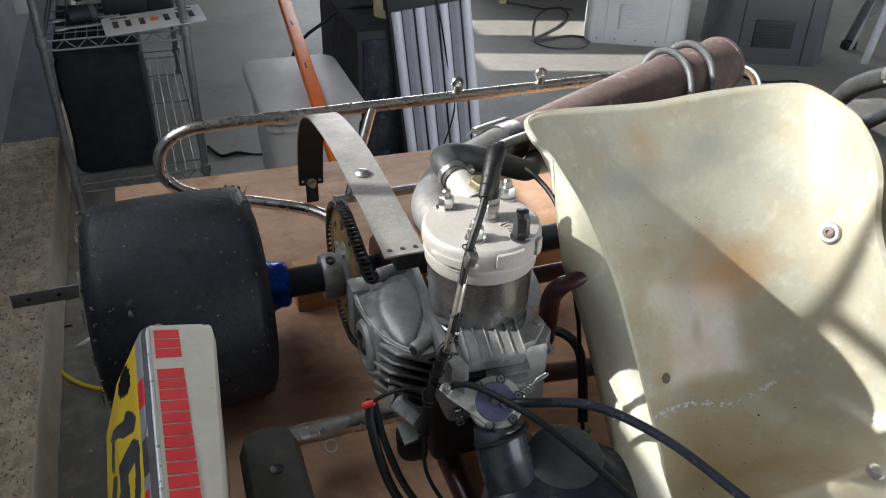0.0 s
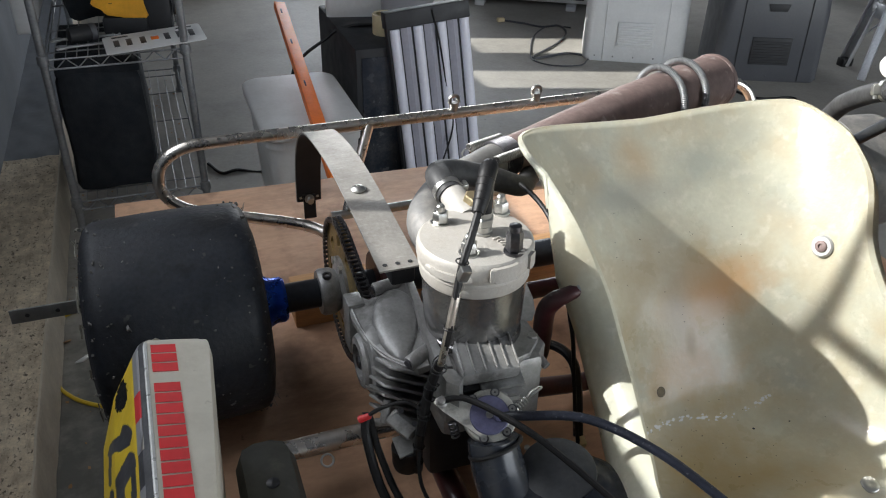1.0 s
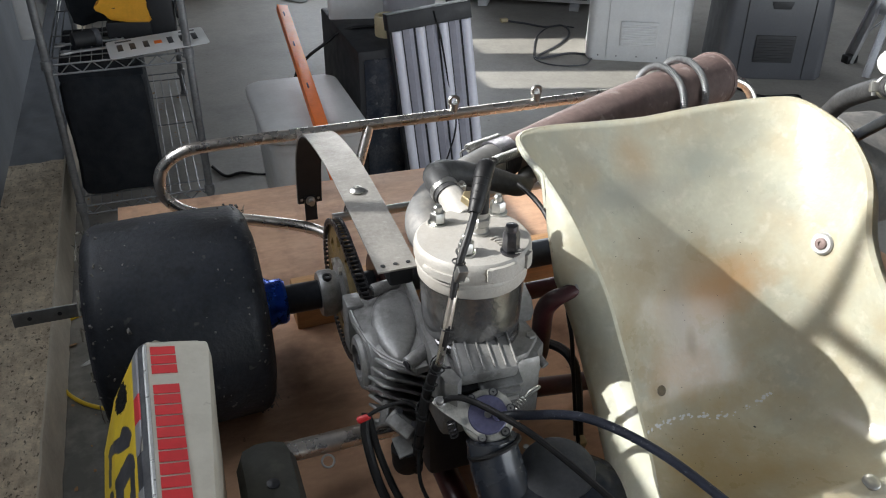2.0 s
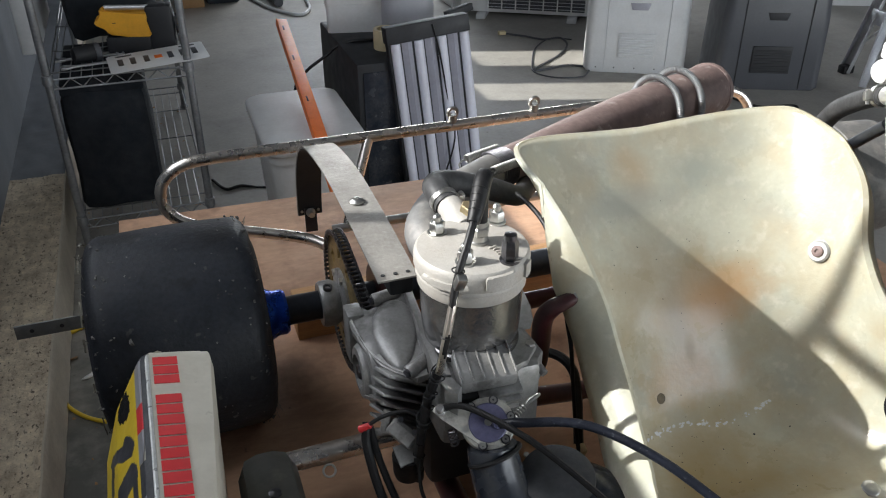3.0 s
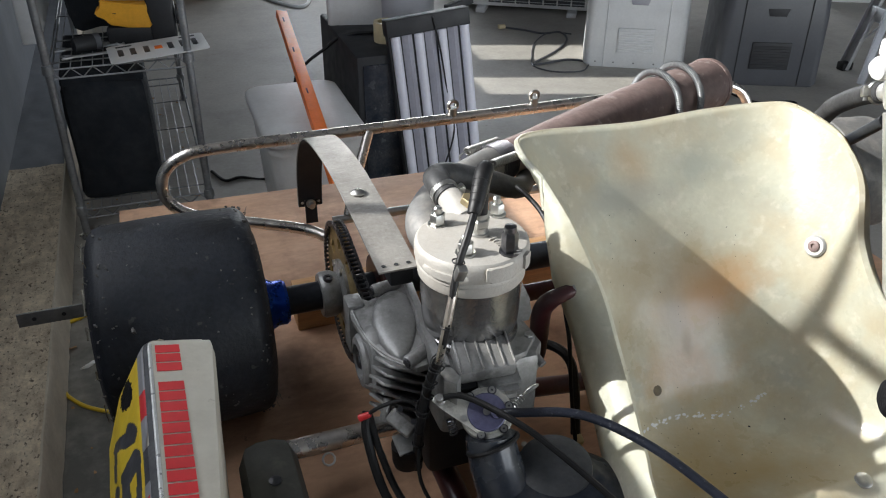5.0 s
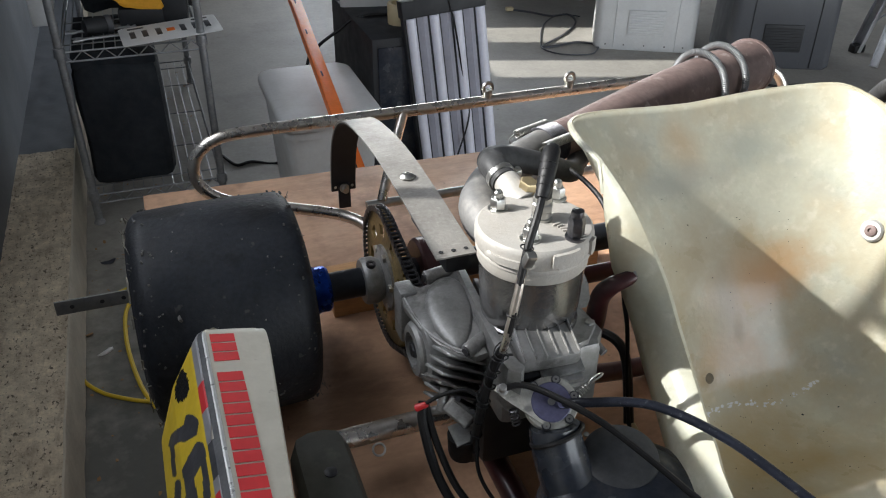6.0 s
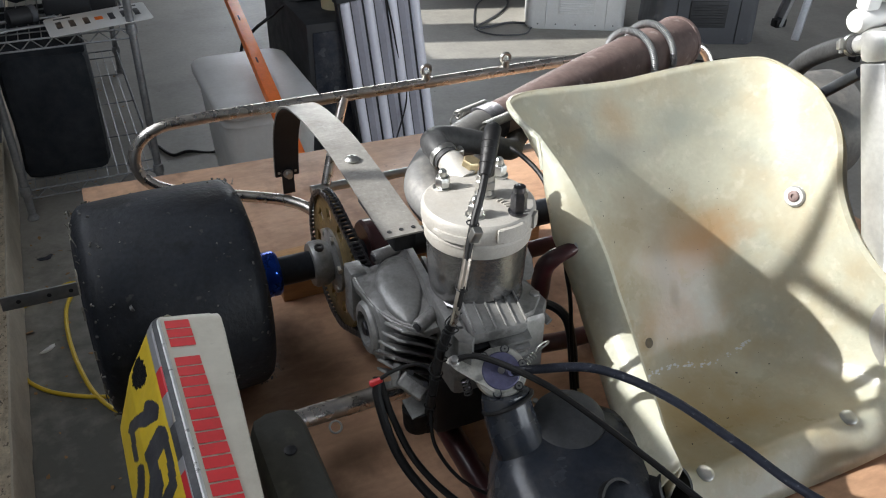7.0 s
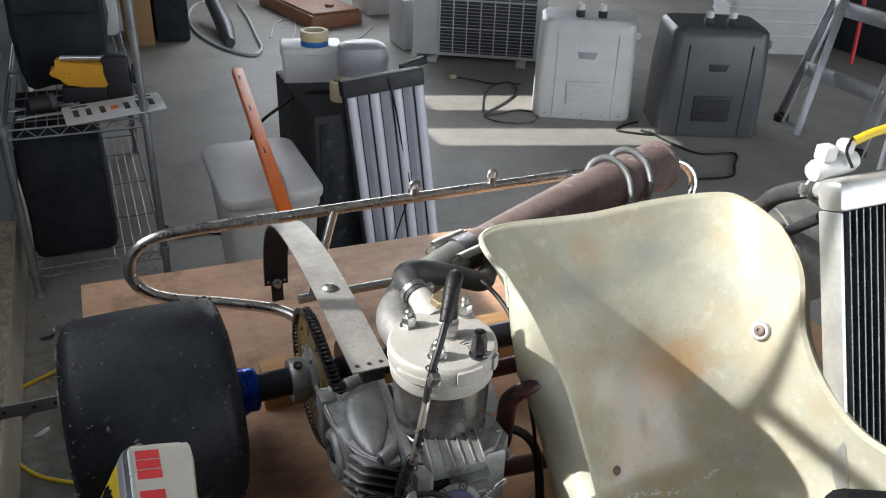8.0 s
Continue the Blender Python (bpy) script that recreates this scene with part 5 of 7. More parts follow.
coil(bm, (-0.222, -0.362, 0.852), (-0.218, -0.366, 0.832), 0.0042, 0.0010, 5)
part("return_spring", bm, M_chain, carb)

# fuel hose and throttle cable running to the front
f0 = CM @ Vector((0.010, -0.003, 0.012))
part("fuel_hose", tube(B(), [CM @ Vector((0.009, -0.0025, 0.007)), f0 + Vector((0.02, -0.012, 0.006)), (-0.105, -0.425, 0.875), (-0.055, -0.475, 0.862), (-0.01, -0.535, 0.835), (0.03, -0.60, 0.81), (0.09, -0.70, 0.80), (0.13, -0.82, 0.79)], 0.0047, 12, 8), M_hose_blue, kart, "dark blue fuel hose")
part("throttle_cable", tube(B(), [(-0.2300, -0.3500, 0.8700), (-0.2080, -0.3660, 0.8800), (-0.176, -0.425, 0.886), (-0.145, -0.468, 0.870), (-0.105, -0.530, 0.842), (-0.07, -0.60, 0.82), (-0.02, -0.72, 0.80)], 0.0034, 10, 8), M_rubber, kart, "black throttle cable")

# airbox: a rounded black body with a lid disc and two intake mouths
AB = Matrix.Translation((-0.138, -0.462, 0)) @ Matrix.Rotation(radians(-24), 4, 'Z')


def squircle(a, b, p, n=56):
    out = []
    for i in range(n):
        t = 2 * math.pi * i / n
        c, q = math.cos(t), math.sin(t)
        out.append((a * math.copysign(abs(c) ** (2 / p), c), b * math.copysign(abs(q) ** (2 / p), q)))
    return out


bm = B()
rings_ = []
dome = [(1.015 * math.cos(radians(a)) ** 0.50, 0.745 + 0.061 * math.sin(radians(a))) for a in range(0, 88, 8)]
for k, z in [(0.80, 0.672), (0.93, 0.680), (1.0, 0.700), (1.02, 0.722)] + dome:
    rings_.append([bm.verts.new(AB @ Vector((x, y, z + 0.006 * y / 0.09 * (z > 0.74)))) for x, y in squircle(0.090 * k, 0.100 * k, 2.4)])
for a, b in zip(rings_, rings_[1:]):
    for i in range(56):
        bm.faces.new((a[i], a[(i + 1) % 56], b[(i + 1) % 56], b[i]))
bm.faces.new(rings_[0][::-1])
bm.faces.new(rings_[-1])
airbox = part("airbox", bm, M_plastic_black, kart, "dusty black plastic airbox")
LD = Matrix.Translation((-0.128, -0.420, 0.8085)) @ pose(0, 0, 0, 8, -5, 0)
part("lid", lathe(B(), [(0.0345, -0.008), (0.0375, -0.006), (0.0385, 0.0), (0.0378, 0.003), (0.0365, 0.004), (0.012, 0.0052), (0.0, 0.0054)], LD, 52, cap=False), M_lid, airbox, "dusty round airbox lid")
for a in (-70, 110):
    part("screw", lathe(B(), [(0.003, 0), (0.003, 0.002), (0.0, 0.0025)], LD @ Matrix.Translation((0.0445 * math.cos(radians(a)), 0.0445 * math.sin(radians(a)), -0.009)), 12, cap=False), M_steel, airbox)
bm = B()
tube(bm, [(-0.186, -0.384, 0.838), (-0.186, -0.391, 0.824), (-0.184, -0.402, 0.806), (-0.180, -0.418, 0.785), (-0.174, -0.432, 0.768), (-0.168, -0.442, 0.752)], 0.03, 36, 8, radii=[0.0255, 0.0262, 0.0270, 0.0285, 0.034, 0.046])
part("airbox_neck", bm, M_plastic_black, airbox)
part("neck_band", ring(B(), frame_of((-0.185, -0.390, 0.830), (-0.180, -0.404, 0.810)), 0.0270, 0.0024, 36, 8), M_rubber, airbox)
for x, y in ((-0.074, -0.522), (-0.134, -0.514)):
    m = frame_of((x, y, 0.786), (x + 0.008, y - 0.026, 0.812))
    part("intake_tube", lathe(B(), [(0.020, -0.04), (0.021, 0.006), (0.0225, 0.010), (0.0225, 0.013), (0.0195, 0.013), (0.0185, -0.025), (0.0, -0.026)], m, 32, cap=False), M_rubber, airbox)

# starter relay cluster, black float cup, loom and red terminal
bm = B()
lathe(bm, [(0.0100, 0.0), (0.0150, 0.003), (0.0165, 0.009), (0.0175, 0.032), (0.0, 0.0325)], Matrix.Translation((-0.252, -0.308, 0.745)), 32, cap=False)
cup = part("pump_cup", bm, M_rubber, engine, "black rubber float cup")
part("cup_flange", prism(B(), [(-0.020, -0.015), (0.016, -0.019), (0.019, 0.012), (-0.012, 0.017)], 0.004, Matrix.Translation((-0.252, -0.307, 0.778)) @ pose(0, 0, 0, 8, -6, 15) @ Matrix.Scale(0.85, 4), 0.0012), M_alu, cup)
pn = Vector((-0.28, -0.68, 0.68)).normalized()
pd = Vector((0.030, -0.006, -0.036))
pd = (pd - pn * pd.dot(pn)).normalized()
PM = Matrix.Translation((-0.2565, -0.306, 0.808)) @ Matrix((pd.cross(pn), pd, pn)).transposed().to_4x4()
part("pump_body", box(B(), (0, 0, 0), (0.020, 0.034, 0.013), 0.0045, PM, 3), M_alu, engine)
part("pump_cover", box(B(), (0.001, 0.001, 0.0075), (0.014, 0.027, 0.003), 0.0012, PM), M_alu_mid, engine)
for x, y in ((-0.009, 0.010), (-0.010, -0.010)):
    part("screw", lathe(B(), [(0.0030, 0), (0.0030, 0.0020), (0.0012, 0.0020), (0.0012, 0.0006)], PM @ Matrix.Translation((x, y, 0.0055)), 12), M_chain, engine)
for a_, b_, r_ in (((-0.274, -0.296, 0.806), (-0.266, -0.285, 0.828), 0.0055), ((-0.283, -0.288, 0.802), (-0.268, -0.296, 0.806), 0.0048)):
    part("pump_fitting", rod(B(), a_, b_, r_, r_ * 0.85, 14, 0.001), M_alu_mid, engine)
part("pump_strap", tube(B(), [(-0.286, -0.270, 0.838), (-0.270, -0.285, 0.838), (-0.252, -0.298, 0.832), (-0.238, -0.304, 0.828)], 0.0055, 8, 6, flat=0.35), M_alu_mid, engine)
loom = part("wiring_loom", tube(B(), [(-0.290, -0.285, 0.816), (-0.295, -0.300, 0.795), (-0.288, -0.330, 0.745), (-0.272, -0.365, 0.715), (-0.245, -0.41, 0.695), (-0.205, -0.455, 0.69), (-0.15, -0.52, 0.685)], 0.0052, 10, 8), M_rubber, kart, "black wiring loom")
part("wire", tube(B(), [(-0.288, -0.288, 0.812), (-0.283, -0.31, 0.775), (-0.268, -0.345, 0.73), (-0.235, -0.395, 0.70), (-0.18, -0.46, 0.692)], 0.0040, 8, 8), M_rubber, loom)
part("wire", tube(B(), [(-0.292, -0.292, 0.817), (-0.276, -0.300, 0.832), (-0.255, -0.310, 0.842), (-0.240, -0.322, 0.838)], 0.0022, 8, 8), M_rubber, loom)
part("wire", tube(B(), [(-0.244, -0.325, 0.790), (-0.247, -0.345, 0.750), (-0.228, -0.372, 0.715), (-0.195, -0.395, 0.695), (-0.165, -0.405, 0.690)], 0.0022, 8, 8), M_rubber, loom)
part("red_terminal", rod(B(), (-0.300, -0.289, 0.812), (-0.288, -0.294, 0.819), 0.0042, 0.0034, 12, 0.001), M_red, loom)
bm = B()
tube(bm, [(-0.054, -0.234, 0.967), (-0.052, -0.262, 0.931), (-0.050, -0.275, 0.885), (-0.047, -0.285, 0.851), (-0.04, -0.29, 0.78), (-0.035, -0.30, 0.72), (-0.04, -0.33, 0.69)], 0.0026, 8, 8)
tube(bm, [(-0.060, -0.17, 0.772), (-0.026, -0.20, 0.780), (-0.014, -0.23, 0.778), (-0.013, -0.25, 0.754), (-0.027, -0.29, 0.705)], 0.0062, 10, 8)
seat_wire = part("sensor_wire", bm, M_rubber, kart)
bm = B()
box(bm, (0, 0, 0), (0.010, 0.012, 0.030), 0.002, Matrix.Translation((-0.030, -0.300, 0.700)) @ pose(0, 0, 0, 20, 0, 0))
part("connector", bm, M_tape, seat_wire)
bm = B()
tube(bm, [(-0.062, -0.126, 0.986), (-0.056, -0.165, 0.985), (-0.054, -0.205, 0.980), (-0.054, -0.235, 0.966)], 0.0030, 10, 6)
part("wire", bm, M_rubber, seat_wire)

# ---- side pod, its print, and the tank beside it ----
PY0, PY1 = -0.208, -1.05
TOPL, TOPR = (-0.499, 0.919), (-0.436, 0.907)


def pod_pt(u, v):
    """u along the pod from the wheel forward, v round its section from the inner foot over the top to the outer foot."""
    y = PY0 + (PY1 - PY0) * u
    sec = [(-0.444, 0.70), (-0.440, 0.80), (-0.4345, 0.893), TOPR, (-0.4675, 0.9135), TOPL, (-0.5065, 0.9155), (-0.514, 0.906), (-0.536, 0.868), (-0.556, 0.81), (-0.556, 0.74), (-0.545, 0.70)]
    f = v * (len(sec) - 1)
    i = min(int(f), len(sec) - 2)
    t = f - i
    x, z = sec[i][0] + (sec[i + 1][0] - sec[i][0]) * t, sec[i][1] + (sec[i + 1][1] - sec[i][1]) * t
    d = (PY0 - y)
    if v < 0.4:
        x -= 0.075 * min(d, 0.30) * (1 if v < 3.5 / 11 else (0.4 - v) / (0.4 - 3.5 / 11))
    # the rear end is cut back round the wheel on the outer side, and rounds down at the tip
    if v > 0.5:
        y -= 0.026 * (v - 0.5) * 2 * max(0.0, 1 - d / 0.14)
    z -= 0.016 * max(0.0, 1 - d / 0.022) ** 2
    x += 0.012 * max(0.0, 1 - d / 0.03) ** 2 * (1 if v > 0.44 else (-1 if v < 0.3 else 0))
    return Vector((x, y, z))


def pod_patch(name, v0, v1, outline, material, lift=0.0007, label=""):
    """Print on the pod: cells of its skin, a hair proud, where outline(u, w) holds (w from v0 to v1, 0 to 1)."""
    bm = B()
    nu, nv = 420, 72
    keep = {}

    def vert(i, j):
        if (i, j) not in keep:
            u, v = i / nu * 0.5, v0 + (v1 - v0) * j / nv
            p = pod_pt(u, v)
            q, r = pod_pt(u + 0.002, v), pod_pt(u, min(1, v + 0.004))
            nrm = (r - p).cross(q - p).normalized()
            if nrm.x > 0 and v > 0.5 or nrm.z < 0 and v <= 0.5:
                nrm = -nrm
            keep[(i, j)] = bm.verts.new(p + nrm * lift)
        return keep[(i, j)]
    for i in range(nu):
        for j in range(nv):
            if outline((i + 0.5) / nu, (j + 0.5) / nv):
                bm.faces.new((vert(i, j), vert(i + 1, j), vert(i + 1, j + 1), vert(i, j + 1)))
    return part(name, bm, material, pod, label)


bm = B()
sheet(bm, lambda u, v: pod_pt(u ** 1.5, v), 90, 66)
pod = part("side_pod", bm, M_pod, kart, "white plastic side pod with red, yellow and black print")
so = pod.modifiers.new("thick", "SOLIDIFY")
so.thickness, so.offset = 0.004, -1
bm = B()
V = 1 / 11


def spread(u, w):
    """Print coordinates on the pod's flank, in millimetres or so: across and down."""
    v = 6.6 + 3.0 * w - 7
    return Vector((110 * u - 23 * v, 470 * u + 77 * v))


def in_hole(u, w):
    q = spread(u, w) - Vector((0, 96))
    a = math.atan2(q.y * 0.4, q.x)
    return (q.x / 12.5) ** 2 + (q.y / 33) ** 2 < 0.90 + 0.14 * math.sin(3 * a + 1) + 0.10 * math.sin(11 * a + 1) + 0.07 * math.sin(23 * a)


STROKES = ((11, ((22, 152), (21, 168), (8, 184), (-6, 190))),
           (6, ((-6, 190), (-13, 196))),
           (5, ((-11, 200), (-6, 222), (-1, 246))),
           (9, ((40, 188), (31, 216), (24, 240), (33, 270), (30, 300), (18, 330))),
           (5, ((42, 194), (49, 226), (53, 262), (45, 292))),
           (7, ((8, 262), (8, 290), (2, 315))),
           (8, ((46, 330), (58, 350), (40, 372), (52, 400))))


def swirl(u, w):
    """Thick dark curls drawn over the yellow."""
    q = spread(u, w)
    for r, line in STROKES:
        for pa, pb in zip(line, line[1:]):
            p, d = Vector(pa), Vector(pb) - Vector(pa)
            t = max(0.0, min(1.0, (q - p).dot(d) / d.length_squared))
            if (q - p - d * t).length < r:
                return True
    return False


pod_patch("silver_line", 4.93 * V, 5.14 * V, lambda u, w: u > 0.05, M_silver_foil)
pod_patch("dark_stripe", 5.14 * V, 6.6 * V, lambda u, w: u > 0.012 and (w < 0.42 + 0.10 * u or u > 0.40), M_dark_print)
pod_patch("silver_stripe", 5.7 * V, 6.6 * V, lambda u, w: 0.012 < u < 0.215 and w > 0.09 + 0.10 * u or 0.305 < u < 0.40 and w > 0.15 + 6.0 * max(0, u - 0.35), M_grey_print, 0.0011)
pod_patch("red_flash", 5.7 * V, 6.6 * V, lambda u, w: 0.215 < u < 0.305 and w > 0.10, M_red, 0.0012)
pod_patch("grey_flash", 5.7 * V, 6.6 * V, lambda u, w: 0.50 < u < 0.80 and w > 0.25 and (u < 0.535 or w < 0.36), M_grey_print, 0.0012)
pod_patch("red_flash", 5.7 * V, 6.6 * V, lambda u, w: 0.535 < u < 0.80 and w > 0.36, M_red, 0.0012)
pod_patch("yellow_panel", 6.6 * V, 9.6 * V, lambda u, w: not in_hole(u, w) and not swirl(u, w) and u > 0.02, M_yellow)
pod_patch("dark_swirl", 6.6 * V, 9.6 * V, lambda u, w: not in_hole(u, w) and swirl(u, w) and u > 0.02, M_dark_print)
pod_patch("worn_hole", 6.6 * V, 9.6 * V, in_hole, M_foam)
# lettering along the top, as plain red bars
for i in range(25):
    if i == 3:
        continue
    y0 = -0.2335 - i * 0.0151
    bm = B()
    f = (TOPR[0] - TOPL[0])
    sl = (TOPR[1] - TOPL[1]) / f
    x0, x1 = TOPL[0] + 0.0060, TOPL[0] + 0.0290
    prism(bm, [(x0, y0), (x1, y0), (x1, y0 - 0.0126), (x0, y0 - 0.0126)], 0.0005, Matrix(((1, 0, 0, 0), (0, 1, 0, 0), (sl, 0, 1, TOPL[1] - sl * TOPL[0] + 0.0006), (0, 0, 0, 1))))
    part("red_bar", bm, M_red, pod)
# dark translucent tank
bm = B()
span(bm, (-0.432, -0.95, 0.668), (-0.366, -0.226, 0.766), 0.024)
tank = part("side_tank", bm, M_tank, kart, "smoky dark plastic tank")
part("screw", lathe(B(), [(0.007, 0), (0.007, 0.003), (0.003, 0.004), (0.0, 0.004)], Matrix.Translation((-0.398, -0.305, 0.765)), 16), M_chain, tank)

# drilled strap behind the wheel
bm = B()
span(bm, (-0.668, 0.046, 0.788), (-0.50, 0.0485, 0.808), 0.0004)
strap = part("drilled_strap", bm, M_header, kart)
for x in (-0.648, -0.612, -0.586):
    part("hole", lathe(B(), [(0.0028, 0), (0.0028, 0.0005)], frame_of((x, 0.0459, 0.798), (x, 0.0, 0.798)), 12), M_black, strap)

# ---- radiator and what hangs on it ----
RM = Matrix.Translation((0.345, -0.305, 1.091)) @ Matrix.Rotation(radians(-20), 4, 'X')
RW, RD, RH = 0.36, 0.032, 0.40
bm = B()
span(bm, (0.004, 0.008, -RH), (RW, RD - 0.004, 0.0), 0.001, RM)
radiator = part("radiator", bm, M_rad_core, kart, "aluminium radiator with dark fins, leaning back")
for z0, z1, nm in ((0.0, 0.040, "top_tank"), (-RH - 0.04, -RH, "bottom_tank")):
    bm = B()
    span(bm, (-0.005, -0.004, z0), (RW + 0.006, RD + 0.004, z1), 0.009, RM)
    part(nm, bm, M_rad, radiator)
for x in (-0.003, RW):
    bm = B()
    span(bm, (x, 0.0, -RH), (x + 0.006, RD + 0.002, 0.0), 0.0015, RM)
    part("side_plate", bm, M_rad, radiator)
for i in range(31):
    x = 0.013 + i * 0.0113
    bm = B()
    span(bm, (x, 0.001, -RH), (x + 0.0020, RD - 0.002, 0.0), 0, RM)
    part("core_tube", bm, M_rad_tube, radiator, smooth=False)
bm = B()
for i in range(30):
    xa, xb = 0.0155 + i * 0.0113, 0.0240 + i * 0.0113
    for j in range(80):
        z = -RH + 0.002 + (RH - 0.006) * j / 80
        bm.faces.new([bm.verts.new(RM @ Vector(p)) for p in ((xa, 0.004, z), (xb, 0.004, z + 0.002), (xb, 0.012, z + 0.002), (xa, 0.012, z))])
part("fin_core", bm, M_rad_core, radiator, smooth=False)["kind"] = "stuff"
bm = B()
tube(bm, [(0.378, -0.268, 1.104), (0.380, -0.250, 1.094), (0.385, -0.230, 1.084)], 0.0120, 18, 6)
part("inlet_pipe", bm, M_rad, radiator)
# white filler bottle with a yellow tube
BO = Vector((0.372, -0.250, 1.128))
bm = B()
lathe(bm, [(0.006, -0.034), (0.012, -0.032), (0.0145, -0.026), (0.015, 0.026), (0.012, 0.034), (0.006, 0.037)], Matrix.Translation(BO) @ Matrix.Rotation(radians(82), 4, 'Y'), 28)
box(bm, (-0.016, 0, 0.020), (0.022, 0.020, 0.020), 0.004, Matrix.Translation(BO))
bottle = part("catch_bottle", bm, M_white_plastic, kart, "small white plastic overflow bottle")
part("cap", lathe(B(), [(0.011, 0.0), (0.011, 0.012), (0.008, 0.016), (0.0, 0.016)], Matrix.Translation(BO + Vector((0.014, 0, 0.017))), 20, cap=False), M_white_plastic, bottle)
part("cable_tie", tube(B(), [BO + Vector(p) for p in ((0.012, -0.020, 0.004), (0.002, -0.014, 0.024), (0.016, -0.004, 0.033), (0.028, 0.006, 0.030), (0.030, 0.020, 0.006))], 0.0020, 6, 6), M_rubber, bottle)
part("overflow_tube", tube(B(), [BO + Vector(p) for p in ((0.018, 0, 0.026), (0.034, 0.002, 0.030), (0.07, 0.004, 0.037), (0.14, 0.0, 0.046), (0.25, -0.01, 0.040), (0.34, -0.02, -0.03))], 0.0058, 12, 8), M_yellow, bottle)
part("radiator_stay", rod(B(), (0.368, -0.258, 1.060), (0.395, -0.14, 0.955), 0.0075), M_axle, kart)
part("chassis_bar", rod(B(), (0.40, -0.02, 0.79), (0.40, -0.30, 0.745), 0.012), M_axle, kart)
# exhaust silencer behind the seat, lying across
bm = B()
SM = frame_of((0.22, 0.00, 0.855), (0.66, -0.055, 0.865))
lathe(bm, [(0.03, 0.0), (0.075, 0.015), (0.088, 0.04), (0.090, 0.16), (0.0915, 0.162), (0.0915, 0.168), (0.090, 0.17), (0.090, 0.30), (0.0915, 0.302), (0.0915, 0.308), (0.090, 0.31), (0.088, 0.38), (0.06, 0.41), (0.03, 0.42)], SM, 56)
part("silencer", bm, M_header, kart, "dull grey steel silencer can")
# steering handle: a foam grip with a grey collar on a tube down to the frame
TIP, GD = Vector((-0.004, -0.642, 1.047)), Vector((0.90, -0.43, -0.02)).normalized()
gm = frame_of(TIP, TIP + GD)
wheel_s = part("steering_handle", tube(B(), [TIP + GD * 0.06, TIP + GD * 0.12, (0.17, -0.74, 1.03), (0.23, -0.82, 0.96), (0.25, -0.95, 0.84), (0.25, -1.15, 0.69)], 0.010, 14, 8), M_steel, kart, "steel steering handle with a black foam grip")
part("foam_grip", lathe(B(), [(0.0, 0.0), (0.007, 0.001), (0.0125, 0.004), (0.0162, 0.009), (0.0178, 0.016), (0.018, 0.030), (0.018, 0.062), (0.017, 0.064)], gm, 32, cap=False), M_foam, wheel_s, "black foam grip with a rounded end")
part("collar", lathe(B(), [(0.0172, 0.063), (0.0186, 0.065), (0.0186, 0.076), (0.015, 0.080), (0.011, 0.081)], gm, 32), M_grey_plastic, wheel_s)

# ---- wire rack by the wall ----
RKX0, RKX1, RKY0, RKY1 = -0.755, -0.338, 1.762, 3.03
rack = thing("wire_rack", (RKX0, RKY0, 0), "zinc wire shelving rack with loaded shelves", "shelf rack")
for x in (RKX0, RKX1):
    for y in (RKY0, RKY1):
        bm = B()
        rod(bm, (x, y, 0.02), (x, y, 1.35), 0.0125, n=16)
        lathe(bm, [(0.017, 0.0), (0.019, 0.004), (0.010, 0.022)], Matrix.Translation((x, y, 0)), 16)
        post = part("post", bm, M_wire, rack)
        for z in (0.09, 0.575):
            part("collar", lathe(B(), [(0.013, 0), (0.018, 0.002), (0.0165, 0.03), (0.013, 0.032)], Matrix.Translation((x, y, z)), 16), M_wire, post)


def wire_shelf(z):
    bm = B()
    for dz in (0.0, -0.030):
        for a, b in (((RKX0, RKY0), (RKX1, RKY0)), ((RKX0, RKY1), (RKX1, RKY1)), ((RKX0, RKY0), (RKX0, RKY1)), ((RKX1, RKY0), (RKX1, RKY1))):
            rod(bm, (*a, z + dz), (*b, z + dz), 0.0030, n=6)
    # zigzag between the two edge wires
    for a, b in (((RKX0, RKY0), (RKX1, RKY0)), ((RKX1, RKY0), (RKX1, RKY1))):
        L = math.hypot(b[0] - a[0], b[1] - a[1])
        k = int(L / 0.032)
        pts = [(a[0] + (b[0] - a[0]) * i / k, a[1] + (b[1] - a[1]) * i / k, z - (0.030 if i % 2 else 0.0)) for i in range(k + 1)]
        for p, q in zip(pts, pts[1:]):
            rod(bm, p, q, 0.0020, n=5)
    k = int((RKX1 - RKX0) / 0.030)
    for i in range(1, k):
        x = RKX0 + (RKX1 - RKX0) * i / k
        rod(bm, (x, RKY0, z + 0.003), (x, RKY1, z + 0.003), 0.0018, n=5)
    for y in (RKY0 + 0.08, RKY0 + 0.32, RKY0 + 0.64, RKY0 + 0.96):
        rod(bm, (RKX0, y, z - 0.003), (RKX1, y, z - 0.003), 0.0026, n=5)
    return part("wire_shelf", bm, M_wire, rack)


wire_shelf(0.105)
wire_shelf(0.590)
SH = 0.596


def soft_box(bm, lo, hi, bulge, bevel, seed, m=None):
    """A sagging, bulging box."""
    span(bm, lo, hi, bevel)
    bmesh.ops.subdivide_edges(bm, edges=bm.edges[:], cuts=3, use_grid_fill=True)
    c = [(a + b) / 2 for a, b in zip(lo, hi)]
    for v in bm.verts:
        d = v.co - Vector(c)
        v.co += d.normalized() * bulge * noise.noise((v.co.x * 9 + seed, v.co.y * 9, v.co.z * 9))
        if v.co.z < lo[2]:
            v.co.z = lo[2]
    if m:
        bm.transform(m)
    return bm


